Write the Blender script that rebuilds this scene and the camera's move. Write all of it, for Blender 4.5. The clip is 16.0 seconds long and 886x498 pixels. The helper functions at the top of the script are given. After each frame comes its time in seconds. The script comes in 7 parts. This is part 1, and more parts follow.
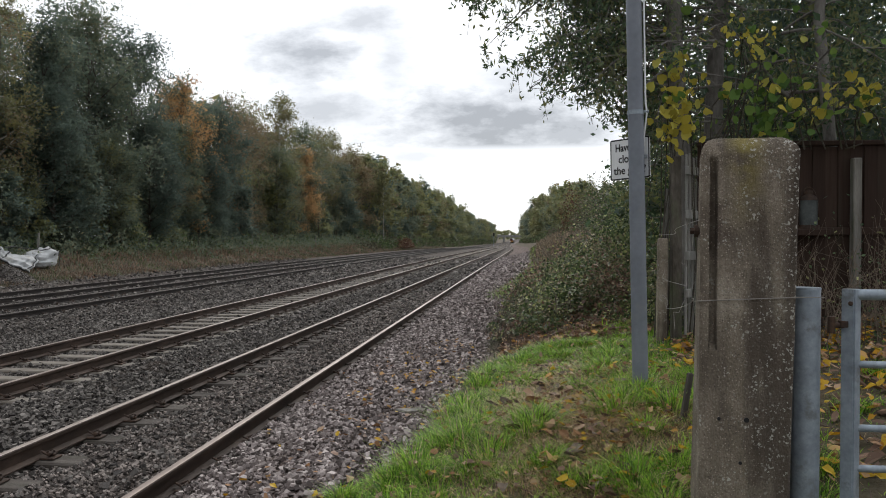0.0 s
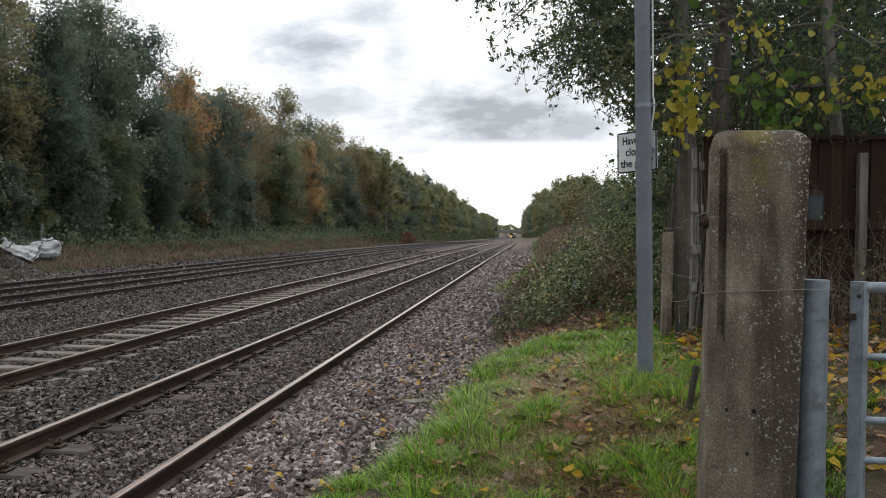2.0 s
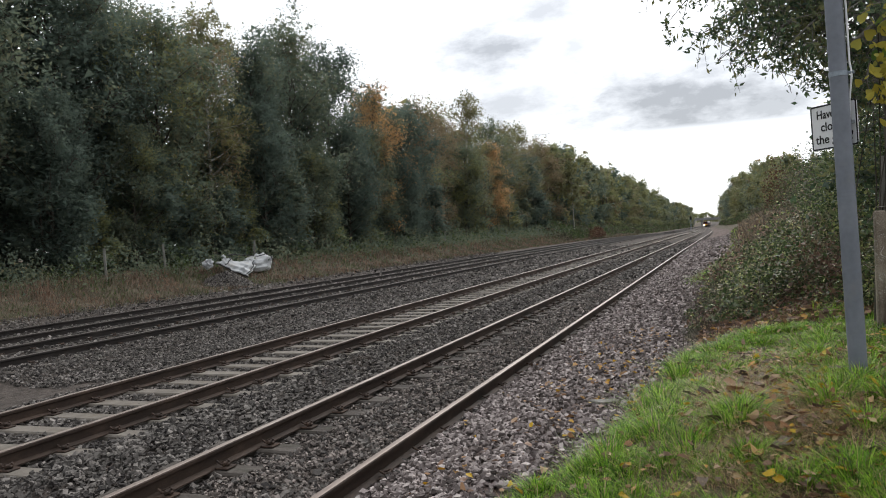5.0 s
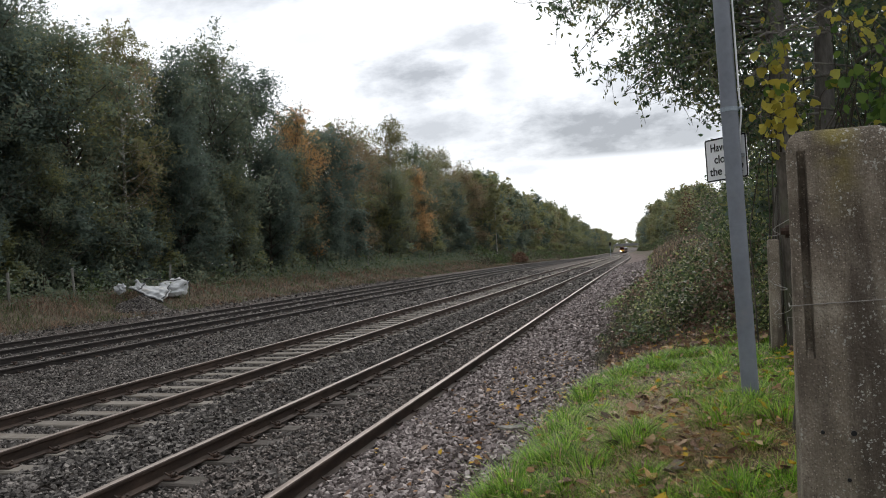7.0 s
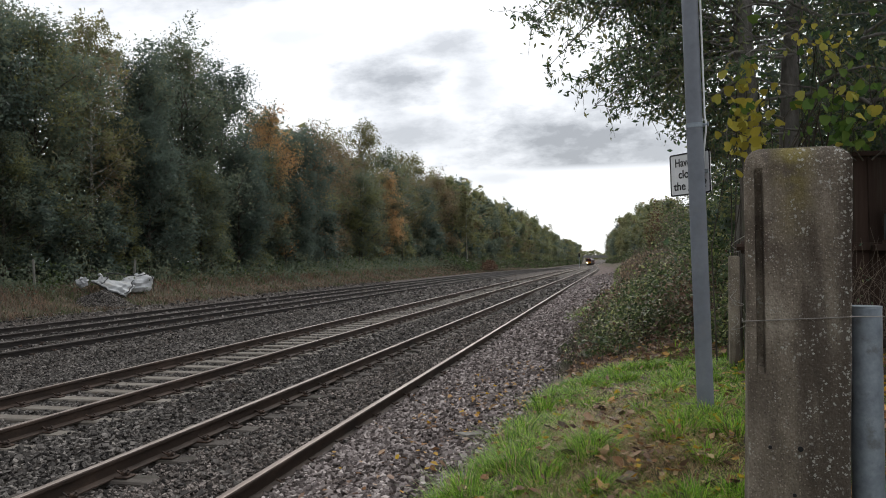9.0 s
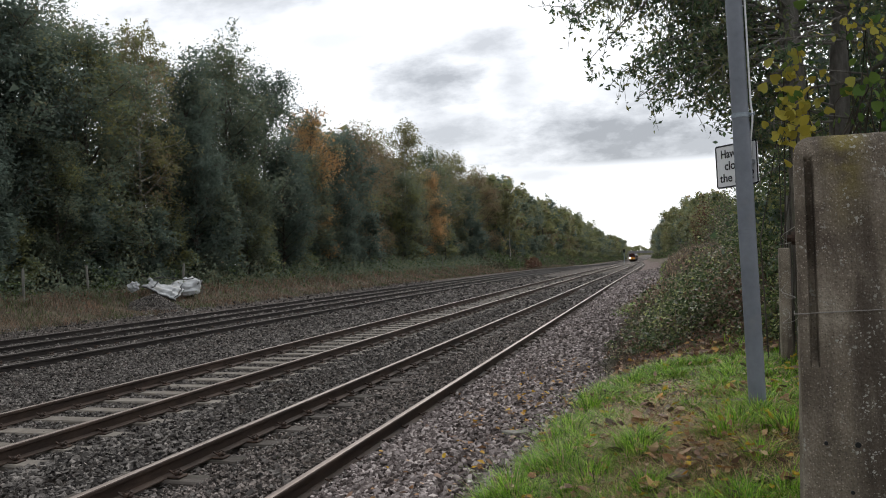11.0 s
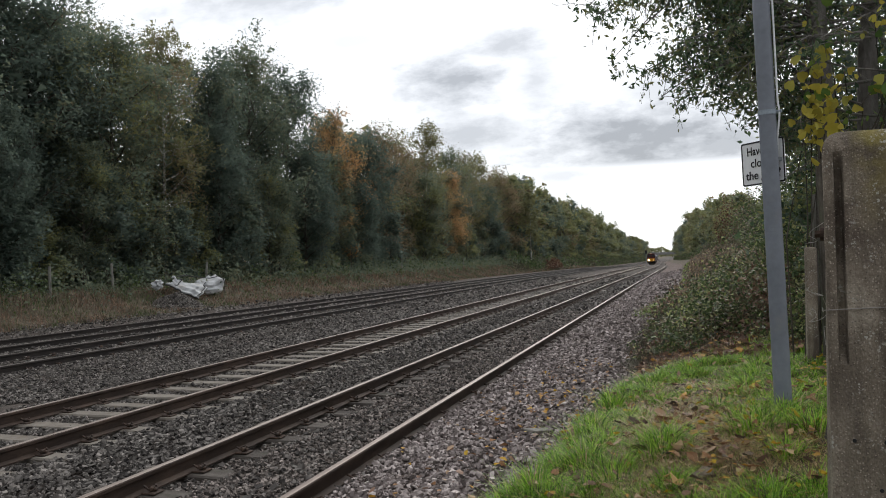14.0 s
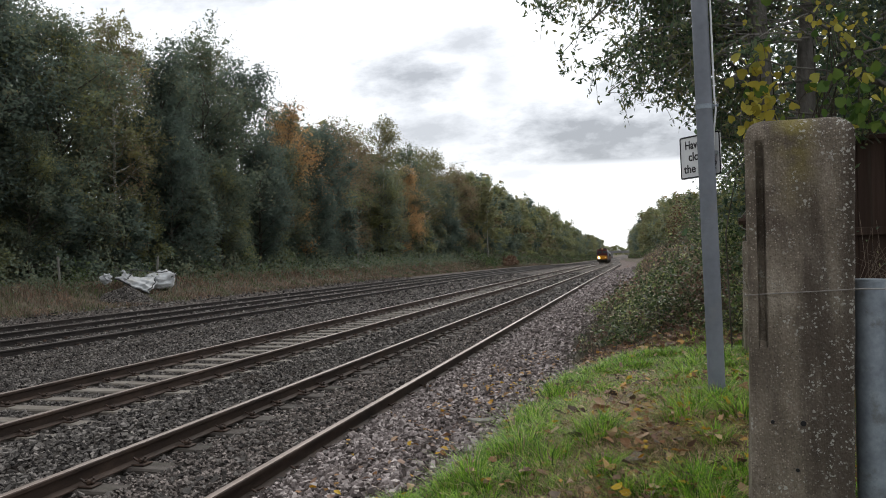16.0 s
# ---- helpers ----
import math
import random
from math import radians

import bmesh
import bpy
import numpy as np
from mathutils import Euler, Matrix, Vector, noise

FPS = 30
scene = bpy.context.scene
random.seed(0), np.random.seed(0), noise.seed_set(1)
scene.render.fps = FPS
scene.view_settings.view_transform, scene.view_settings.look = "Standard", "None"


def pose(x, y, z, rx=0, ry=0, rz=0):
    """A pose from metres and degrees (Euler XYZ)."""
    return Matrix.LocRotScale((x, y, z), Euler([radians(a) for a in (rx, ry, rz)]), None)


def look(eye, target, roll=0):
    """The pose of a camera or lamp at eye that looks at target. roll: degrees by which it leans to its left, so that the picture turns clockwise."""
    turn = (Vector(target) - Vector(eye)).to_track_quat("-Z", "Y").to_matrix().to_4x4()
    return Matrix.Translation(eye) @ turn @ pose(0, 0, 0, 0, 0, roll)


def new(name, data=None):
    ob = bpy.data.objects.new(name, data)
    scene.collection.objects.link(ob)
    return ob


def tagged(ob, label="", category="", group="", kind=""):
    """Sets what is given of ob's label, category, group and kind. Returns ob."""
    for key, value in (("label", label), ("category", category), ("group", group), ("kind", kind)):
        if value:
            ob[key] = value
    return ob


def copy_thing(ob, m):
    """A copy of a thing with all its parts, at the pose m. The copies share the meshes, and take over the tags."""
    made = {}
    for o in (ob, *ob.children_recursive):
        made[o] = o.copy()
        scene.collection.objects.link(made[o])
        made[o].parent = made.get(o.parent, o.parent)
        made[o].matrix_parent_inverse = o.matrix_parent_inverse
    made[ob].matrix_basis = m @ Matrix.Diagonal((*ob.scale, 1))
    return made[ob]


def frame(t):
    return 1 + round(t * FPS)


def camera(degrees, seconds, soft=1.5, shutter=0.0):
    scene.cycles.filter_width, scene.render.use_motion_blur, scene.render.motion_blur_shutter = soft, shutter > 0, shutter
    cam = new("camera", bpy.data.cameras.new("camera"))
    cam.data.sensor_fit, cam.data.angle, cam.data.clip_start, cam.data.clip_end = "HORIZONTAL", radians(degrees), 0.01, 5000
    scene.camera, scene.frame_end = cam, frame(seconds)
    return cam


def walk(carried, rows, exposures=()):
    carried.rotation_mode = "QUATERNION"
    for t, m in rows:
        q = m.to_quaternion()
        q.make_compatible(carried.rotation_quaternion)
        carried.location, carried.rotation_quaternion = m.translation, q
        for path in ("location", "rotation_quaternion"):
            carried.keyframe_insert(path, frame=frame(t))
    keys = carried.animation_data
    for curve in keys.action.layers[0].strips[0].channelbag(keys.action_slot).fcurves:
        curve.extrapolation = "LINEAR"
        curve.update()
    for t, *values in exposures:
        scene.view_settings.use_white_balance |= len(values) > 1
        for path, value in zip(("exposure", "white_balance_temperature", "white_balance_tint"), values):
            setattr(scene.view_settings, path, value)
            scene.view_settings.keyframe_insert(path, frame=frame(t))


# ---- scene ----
# ================= camera =================
cam = camera(58.28, 16.0, soft=1.0)
PATH = [
    (0, (0.020, -0.225, 1.920), (-0.199, 1.763, 1.886), 0.1),
    (0.5, (0.013, -0.234, 1.919), (-0.214, 1.753, 1.889), 0.2),
    (1, (0.015, -0.226, 1.907), (-0.218, 1.760, 1.873), 0.2),
    (1.5, (0.009, -0.225, 1.909), (-0.225, 1.761, 1.866), 0.3),
    (2, (-0.009, -0.240, 1.903), (-0.233, 1.747, 1.854), 0.5),
    (2.5, (0.046, -0.258, 1.906), (-0.243, 1.720, 1.853), 0.7),
    (3, (0.175, -0.209, 1.890), (-0.238, 1.747, 1.832), 0.7),
    (3.5, (0.168, -0.210, 1.902), (-0.269, 1.741, 1.837), 0.3),
    (4, (0.135, -0.155, 1.890), (-0.307, 1.794, 1.813), -1.7),
    (4.5, (0.065, -0.203, 1.908), (-0.488, 1.718, 1.843), -2.4),
    (4.7, (0.064, -0.200, 1.910), (-0.620, 1.679, 1.858), -3.1),
    (6.8, (0.169, -0.167, 1.930), (-0.424, 1.743, 1.943), -3.2),
    (7, (0.181, -0.154, 1.921), (-0.321, 1.782, 1.931), -2.8),
    (7.5, (0.206, -0.136, 1.922), (-0.220, 1.818, 1.940), -1.7),
    (8, (0.209, -0.125, 1.923), (-0.217, 1.829, 1.944), -1.0),
    (8.5, (0.211, -0.135, 1.915), (-0.215, 1.819, 1.937), -0.7),
    (9, (0.221, -0.131, 1.913), (-0.208, 1.822, 1.935), -0.7),
    (9.5, (0.215, -0.129, 1.914), (-0.236, 1.820, 1.937), -1.0),
    (9.7, (0.206, -0.115, 1.914), (-0.270, 1.828, 1.937), -1.3),
    (11.8, (0.250, -0.120, 1.895), (-0.292, 1.805, 1.917), -1.7),
    (12, (0.259, -0.112, 1.890), (-0.277, 1.815, 1.914), -1.4),
    (12.5, (0.268, -0.104, 1.881), (-0.260, 1.825, 1.905), -1.5),
    (13, (0.262, -0.115, 1.882), (-0.272, 1.812, 1.908), -1.5),
    (13.5, (0.217, -0.115, 1.881), (-0.342, 1.806, 1.908), -1.6),
    (14, (0.206, -0.135, 1.885), (-0.378, 1.777, 1.909), -1.5),
    (14.5, (0.224, -0.132, 1.870), (-0.352, 1.783, 1.892), -1.3),
    (15, (0.280, -0.105, 1.844), (-0.234, 1.827, 1.863), -1.1),
    (15.5, (0.297, -0.121, 1.832), (-0.193, 1.818, 1.851), -1.0),
    (16, (0.304, -0.113, 1.834), (-0.178, 1.828, 1.848), -1.1),
]
walk(cam, [(t, look(eye, target, roll)) for t, eye, target, roll in PATH],
     exposures=((0.0, 0.0), (2.5, 0.0), (3.5, 0.10), (4.5, 0.17), (6.8, 0.0), (8.5, -0.08), (12.0, -0.06), (14.0, -0.03), (15.0, -0.08), (16.0, 0.0)))

# ================= light =================
scene.view_settings.exposure = 0.0
SUN_AZ, SUN_EL = -4.0, 38.0   # degrees left of the line's direction, and up

world = bpy.data.worlds.new("world")
scene.world = world
world.use_nodes = True
WN, WL = world.node_tree.nodes, world.node_tree.links
WN.clear()


def wmath(op, a, b=None, clamp=False):
    n = WN.new("ShaderNodeMath")
    n.operation, n.use_clamp = op, clamp
    for i, v in enumerate((a, b)):
        if v is None:
            continue
        if isinstance(v, (int, float)):
            n.inputs[i].default_value = v
        else:
            WL.new(v, n.inputs[i])
    return n.outputs[0]


def build_sky():
    """Bright broken overcast: a clear-sky base almost wholly covered by white cloud, with grey cumulus low in the line's direction."""
    tc = WN.new("ShaderNodeTexCoord")
    sep = WN.new("ShaderNodeSeparateXYZ")
    WL.new(tc.outputs["Generated"], sep.inputs[0])
    dx, dy, dz = sep.outputs
    ahead = wmath("MAXIMUM", dy, 0.05)
    u, v = wmath("DIVIDE", dx, ahead), wmath("DIVIDE", dz, ahead)
    sky = WN.new("ShaderNodeTexSky")
    sky.sky_type, sky.sun_disc = "NISHITA", False
    sky.sun_elevation, sky.sun_rotation = radians(SUN_EL), radians(-SUN_AZ)
    comb = WN.new("ShaderNodeCombineXYZ")
    WL.new(u, comb.inputs[0])
    WL.new(wmath("MULTIPLY", v, 2.2), comb.inputs[1])

    def noise_tex(scale, detail, rough, vec):
        n = WN.new("ShaderNodeTexNoise")
        n.inputs["Scale"].default_value, n.inputs["Detail"].default_value, n.inputs["Roughness"].default_value = scale, detail, rough
        WL.new(vec, n.inputs["Vector"])
        return n.outputs["Fac"]

    wisp = wmath("SUBTRACT", noise_tex(13.0, 6.0, 0.62, comb.outputs[0]), 0.5)
    total = None
    # centre and half-size of each cloud in (across, up) per metre ahead, and how dark it is
    for cu, cv, a, b, dark in ((-0.287, 0.232, 0.072, 0.028, 0.8), (-0.213, 0.270, 0.055, 0.020, 0.6), (-0.175, 0.222, 0.032, 0.040, 0.5),
                               (-0.262, 0.164, 0.075, 0.025, 0.62), (-0.040, 0.138, 0.135, 0.046, 0.88), (-0.143, 0.101, 0.045, 0.010, 0.35),
                               (-0.015, 0.195, 0.070, 0.036, 0.45), (-0.56, 0.372, 0.16, 0.028, 0.5), (-0.20, 0.150, 0.055, 0.022, 0.35),
                               (0.045, 0.130, 0.085, 0.034, 0.75), (-0.42, 0.30, 0.06, 0.012, 0.25), (0.12, 0.33, 0.10, 0.05, 0.5), (-0.10, 0.185, 0.16, 0.05, 0.22)):
        du = wmath("DIVIDE", wmath("SUBTRACT", u, cu), a)
        dv = wmath("DIVIDE", wmath("SUBTRACT", v, cv), b)
        d2 = wmath("ADD", wmath("MULTIPLY", du, du), wmath("MULTIPLY", dv, dv))
        fall = wmath("SUBTRACT", 1.62, wmath("ADD", wmath("SQRT", d2), wmath("MULTIPLY", wisp, 2.8)))
        m = wmath("MULTIPLY", wmath("MULTIPLY", fall, 0.72, True), dark)
        if cu > -0.1 and cv < 0.2:
            # flat base of the low cloud bank
            m = wmath("MULTIPLY", m, wmath("MULTIPLY", wmath("SUBTRACT", wmath("ADD", v, wmath("MULTIPLY", wisp, 0.02)), 0.1025), 90.0, True))
        total = m if total is None else wmath("MAXIMUM", total, m)
    total = wmath("MULTIPLY", total, wmath("GREATER_THAN", dy, 0.06))
    soft_grey = wmath("MULTIPLY", noise_tex(2.2, 5.0, 0.6, tc.outputs["Generated"]), 1.0)
    # the veil is brightest round the hidden sun and duller overhead and behind
    sunv = Vector((-math.sin(radians(SUN_AZ)) * math.cos(radians(SUN_EL)), math.cos(radians(SUN_AZ)) * math.cos(radians(SUN_EL)), math.sin(radians(SUN_EL))))
    dot = WN.new("ShaderNodeVectorMath")
    dot.operation = "DOT_PRODUCT"
    WL.new(tc.outputs["Generated"], dot.inputs[0])
    dot.inputs[1].default_value = sunv
    near_sun = wmath("POWER", wmath("MULTIPLY", wmath("ADD", dot.outputs["Value"], 1.0), 0.5, True), 1.6)
    veil = wmath("ADD", 0.52, wmath("MULTIPLY", near_sun, 0.88))
    veil = wmath("ADD", veil, wmath("MULTIPLY", wmath("SUBTRACT", soft_grey, 0.5), 0.25))
    veil = wmath("MULTIPLY", veil, wmath("SUBTRACT", 1.0, wmath("MULTIPLY", total, 0.70)))
    rgb = WN.new("ShaderNodeMix")
    rgb.data_type = "RGBA"
    WL.new(total, rgb.inputs[0])
    rgb.inputs[6].default_value, rgb.inputs[7].default_value = (0.975, 0.995, 1.03, 1), (0.90, 0.96, 1.06, 1)
    scaled = WN.new("ShaderNodeVectorMath")
    scaled.operation = "SCALE"
    WL.new(rgb.outputs[2], scaled.inputs[0])
    WL.new(veil, scaled.inputs["Scale"])
    blue = WN.new("ShaderNodeVectorMath")
    blue.operation = "SCALE"
    WL.new(sky.outputs[0], blue.inputs[0])
    blue.inputs["Scale"].default_value = 0.06
    cover = WN.new("ShaderNodeMix")
    cover.data_type = "RGBA"
    cover.inputs[0].default_value = 0.9
    WL.new(blue.outputs[0], cover.inputs[6])
    WL.new(scaled.outputs[0], cover.inputs[7])
    bg, out = WN.new("ShaderNodeBackground"), WN.new("ShaderNodeOutputWorld")
    bg.inputs["Strength"].default_value = 1.05
    WL.new(cover.outputs[2], bg.inputs[0])
    WL.new(bg.outputs[0], out.inputs[0])


build_sky()
sun = new("sun", bpy.data.lights.new("sun", "SUN"))
sun.data.energy, sun.data.angle, sun.data.color = 1.1, radians(18), (1.0, 0.96, 0.91)
sun.matrix_world = look((0, 0, 40), Vector((0, 0, 40)) - Vector((-math.sin(radians(SUN_AZ)) * math.cos(radians(SUN_EL)), math.cos(radians(SUN_AZ)) * math.cos(radians(SUN_EL)), math.sin(radians(SUN_EL)))))


# ================= materials =================
def material(name, stops, scale=6.0, rough=0.8, bump=0.3, metal=0.0, fine=60.0, island=0.0, obrand=0.0, world_space=False, through_light=0.0, stain=None, stain_scale=1.5, stretch=(1, 1, 1), bump_dist=0.01, spec=0.3, stain_at=0.55):
    """A surface in stops of colour, with grain at two scales, relief, and where given stains, per-piece variation and light passing through."""
    m = bpy.data.materials.new(name)
    m.use_nodes = True
    N, L = m.node_tree.nodes, m.node_tree.links
    b = N["Principled BSDF"]
    out = N["Material Output"]
    if world_space:
        vec = N.new("ShaderNodeNewGeometry").outputs["Position"]
    else:
        vec = N.new("ShaderNodeTexCoord").outputs["Object"]
    mp = N.new("ShaderNodeMapping")
    mp.inputs["Scale"].default_value = stretch
    L.new(vec, mp.inputs[0])
    info = N.new("ShaderNodeObjectInfo")
    if not world_space:
        sc = N.new("ShaderNodeVectorMath")
        sc.operation = "SCALE"
        cmb = N.new("ShaderNodeCombineXYZ")
        for i in range(3):
            L.new(info.outputs["Random"], cmb.inputs[i])
        L.new(cmb.outputs[0], sc.inputs[0])
        sc.inputs["Scale"].default_value = 37.0
        L.new(sc.outputs[0], mp.inputs["Location"])

    def nz(s, detail=6.0, r=0.6):
        n = N.new("ShaderNodeTexNoise")
        n.inputs["Scale"].default_value, n.inputs["Detail"].default_value, n.inputs["Roughness"].default_value = s, detail, r
        L.new(mp.outputs[0], n.inputs["Vector"])
        return n.outputs["Fac"]

    def op(o, a, c, clamp=False):
        n = N.new("ShaderNodeMath")
        n.operation, n.use_clamp = o, clamp
        for i, q in enumerate((a, c)):
            if isinstance(q, (int, float)):
                n.inputs[i].default_value = q
            else:
                L.new(q, n.inputs[i])
        return n.outputs[0]

    coarse, grain = nz(scale), nz(fine, 4.0)
    f = op("ADD", op("MULTIPLY", coarse, 0.7), op("MULTIPLY", grain, 0.3))
    f = op("ADD", op("MULTIPLY", op("SUBTRACT", f, 0.5), 2.4), 0.5)
    if island:
        geo = N.new("ShaderNodeNewGeometry")
        f = op("ADD", op("MULTIPLY", f, 1 - island), op("MULTIPLY", geo.outputs["Random Per Island"], island))
    if obrand:
        f = op("ADD", op("MULTIPLY", f, 1 - obrand), op("MULTIPLY", info.outputs["Random"], obrand))
    ramp = N.new("ShaderNodeValToRGB")
    el = ramp.color_ramp.elements
    while len(el) < len(stops):
        el.new(0.5)
    for i, c in enumerate(stops):
        el[i].position, el[i].color = i / max(1, len(stops) - 1) * 0.8 + 0.1, (*c, 1)
    L.new(f, ramp.inputs[0])
    col = ramp.outputs[0]
    if stain:
        st = nz(stain_scale, 8.0, 0.68)
        k = op("MULTIPLY", op("SUBTRACT", st, stain_at), 9.0, True)
        mx = N.new("ShaderNodeMix")
        mx.data_type = "RGBA"
        L.new(k, mx.inputs[0])
        L.new(col, mx.inputs[6])
        mx.inputs[7].default_value = (*stain, 1)
        col = mx.outputs[2]
    L.new(col, b.inputs["Base Color"])
    b.inputs["Metallic"].default_value = metal
    b.inputs["Specular IOR Level"].default_value = spec
    rr = op("ADD", rough - 0.1, op("MULTIPLY", grain, 0.2), True)
    L.new(rr, b.inputs["Roughness"])
    if bump:
        bp = N.new("ShaderNodeBump")
        bp.inputs["Strength"].default_value, bp.inputs["Distance"].default_value = bump, bump_dist
        L.new(op("ADD", grain, coarse), bp.inputs["Height"])
        L.new(bp.outputs[0], b.inputs["Normal"])
    if through_light:
        tr, mix = N.new("ShaderNodeBsdfTranslucent"), N.new("ShaderNodeMixShader")
        L.new(col, tr.inputs[0])
        mix.inputs[0].default_value = through_light
        L.new(b.outputs[0], mix.inputs[1])
        L.new(tr.outputs[0], mix.inputs[2])
        L.new(mix.outputs[0], out.inputs[0])
    return m


def glow(name, colour, strength):
    m = bpy.data.materials.new(name)
    m.use_nodes = True
    b = m.node_tree.nodes["Principled BSDF"]
    b.inputs["Base Color"].default_value = (*colour, 1)
    b.inputs["Emission Color"].default_value = (*colour, 1)
    b.inputs["Emission Strength"].default_value = strength
    return m


def leafy(name, stops, island=0.75, t=0.42, rough=0.5, ob=0.0, spec=0.18):
    return material(name, stops, 0.6, rough, 0.0, fine=3.0, island=island, obrand=ob, through_light=t, spec=spec)


M = {}
M["ballast"] = material("ballast_gravel", [(0.02798, 0.0231, 0.01962), (0.07842, 0.0643, 0.05515), (0.1345, 0.1131, 0.09802)], 9.0, 0.95, 0.9, fine=45, world_space=True, bump_dist=0.03, stain=(0.07, 0.055, 0.045), stain_scale=0.7)
M["stone"] = material("ballast_stone", [(0.0205, 0.0178, 0.0172), (0.085, 0.0772, 0.0710), (0.149, 0.136, 0.1245), (0.275, 0.250, 0.228)], 14.0, 0.9, 0.5, fine=120, island=0.8, world_space=True, stain=(0.085, 0.065, 0.052), stain_scale=0.8, stain_at=0.6)
M["stone_pink"] = material("cess_stone", [(0.050, 0.040, 0.036), (0.153, 0.127, 0.120), (0.277, 0.237, 0.226), (0.56, 0.495, 0.47)], 14.0, 0.9, 0.5, fine=120, island=0.8, world_space=True, stain=(0.12, 0.09, 0.07), stain_scale=1.1, stain_at=0.6)
M["stone_fine"] = material("fine_dirty_gravel", [(0.034, 0.029, 0.0265), (0.110, 0.094, 0.085), (0.195, 0.168, 0.151), (0.37, 0.32, 0.29)], 14.0, 0.9, 0.5, fine=120, island=0.8, world_space=True, stain=(0.10, 0.078, 0.06), stain_scale=1.1, stain_at=0.6)
M["cess"] = material("cess_gravel", [(0.05947, 0.04302, 0.03748), (0.1338, 0.0978, 0.0864), (0.223, 0.1695, 0.151)], 9.0, 0.95, 0.9, fine=45, world_space=True, bump_dist=0.03, stain=(0.10, 0.08, 0.06), stain_scale=0.8)
M["soil"] = material("soil_and_grass", [(0.060, 0.0475, 0.034), (0.114, 0.0935, 0.066), (0.185, 0.147, 0.100)], 3.0, 0.98, 0.8, fine=40, world_space=True, bump_dist=0.03, stain=(0.072, 0.066, 0.040), stain_scale=0.5, stain_at=0.5)
M["rail_side"] = material("rusty_rail", [(0.022, 0.0145, 0.0112), (0.047, 0.0305, 0.0225), (0.088, 0.0575, 0.0425)], 5.0, 0.75, 0.4, fine=70, world_space=True, bump_dist=0.003, stretch=(1, 0.3, 1))
M["dark_rail"] = material("dark_brown_rail", [(0.012, 0.010, 0.009), (0.025, 0.020, 0.0175), (0.048, 0.038, 0.032)], 5.0, 0.75, 0.4, fine=70, world_space=True, bump_dist=0.003, stretch=(1, 0.3, 1))
M["rail_top"] = material("worn_rail_head", [(0.19, 0.145, 0.12), (0.30, 0.24, 0.205), (0.43, 0.365, 0.325)], 3.0, 0.40, 0.1, metal=0.7, fine=60, world_space=True, stretch=(1, 0.1, 1), bump_dist=0.001)
M["dull_head"] = material("dull_rail_head", [(0.075, 0.06375, 0.05625), (0.12, 0.105, 0.09375), (0.18, 0.1613, 0.1462)], 3.0, 0.6, 0.1, metal=0.4, fine=60, world_space=True, stretch=(1, 0.1, 1), bump_dist=0.001)
M["timber_sleeper"] = material("weathered_sleeper", [(0.035, 0.03, 0.026), (0.075, 0.064, 0.055), (0.14, 0.125, 0.11)], 5.0, 0.9, 0.6, fine=50, obrand=0.25, stretch=(0.25, 2, 2), stain=(0.05, 0.05, 0.035), stain_scale=3)
M["concrete_sleeper"] = material("concrete_sleeper", [(0.118, 0.104, 0.088), (0.180, 0.160, 0.136), (0.236, 0.212, 0.182)], 7.0, 0.9, 0.3, fine=80, obrand=0.25, stain=(0.15, 0.125, 0.1), stain_scale=2.5)
M["iron"] = material("rusty_iron", [(0.02, 0.015, 0.012), (0.05, 0.033, 0.025), (0.10, 0.06, 0.04)], 12.0, 0.8, 0.4, fine=90, bump_dist=0.003)
M["galv"] = material("galvanised_steel", [(0.2102, 0.2456, 0.2864), (0.2911, 0.3388, 0.3881), (0.38, 0.432, 0.4897)], 16.0, 0.5, 0.12, metal=0.35, fine=70, stain=(0.20, 0.22, 0.23), stain_scale=9.0, bump_dist=0.001, spec=0.4)
M["pole"] = material("grey_painted_steel", [(0.141, 0.1569, 0.1882), (0.1763, 0.1962, 0.2325), (0.2186, 0.239, 0.2804)], 3.0, 0.5, 0.08, metal=0.0, fine=30, stain=(0.19, 0.20, 0.225), stain_scale=4.0, bump_dist=0.001, spec=0.5)
M["wire"] = material("galvanised_wire", [(0.22, 0.2, 0.18), (0.35, 0.33, 0.31)], 20.0, 0.5, 0.0, metal=0.5)
M["white_sign"] = material("white_sign_face", [(0.72, 0.73, 0.75), (0.8, 0.81, 0.82)], 5.0, 0.4, 0.0, stain=(0.62, 0.62, 0.6), stain_scale=5, stain_at=0.62)
M["black"] = material("flat_black", [(0.012, 0.012, 0.013), (0.022, 0.022, 0.024)], 9.0, 0.5, 0.0)
M["grey_wood"] = material("weathered_grey_wood", [(0.10, 0.095, 0.085), (0.19, 0.18, 0.16), (0.30, 0.285, 0.26)], 7.0, 0.9, 0.5, fine=60, stretch=(3, 3, 0.3), obrand=0.2, bump_dist=0.004, stain=(0.09, 0.095, 0.06), stain_scale=3)
M["pale_wood"] = material("bleached_wood", [(0.22, 0.215, 0.20), (0.34, 0.335, 0.315), (0.48, 0.47, 0.45)], 7.0, 0.9, 0.5, fine=60, stretch=(3, 3, 0.3), obrand=0.2, bump_dist=0.004, stain=(0.16, 0.17, 0.13), stain_scale=2)
M["dark_wood"] = material("dark_wood", [(0.03, 0.026, 0.022), (0.06, 0.052, 0.046), (0.11, 0.1, 0.09)], 7.0, 0.9, 0.5, fine=60, stretch=(3, 3, 0.3), obrand=0.2, bump_dist=0.004)
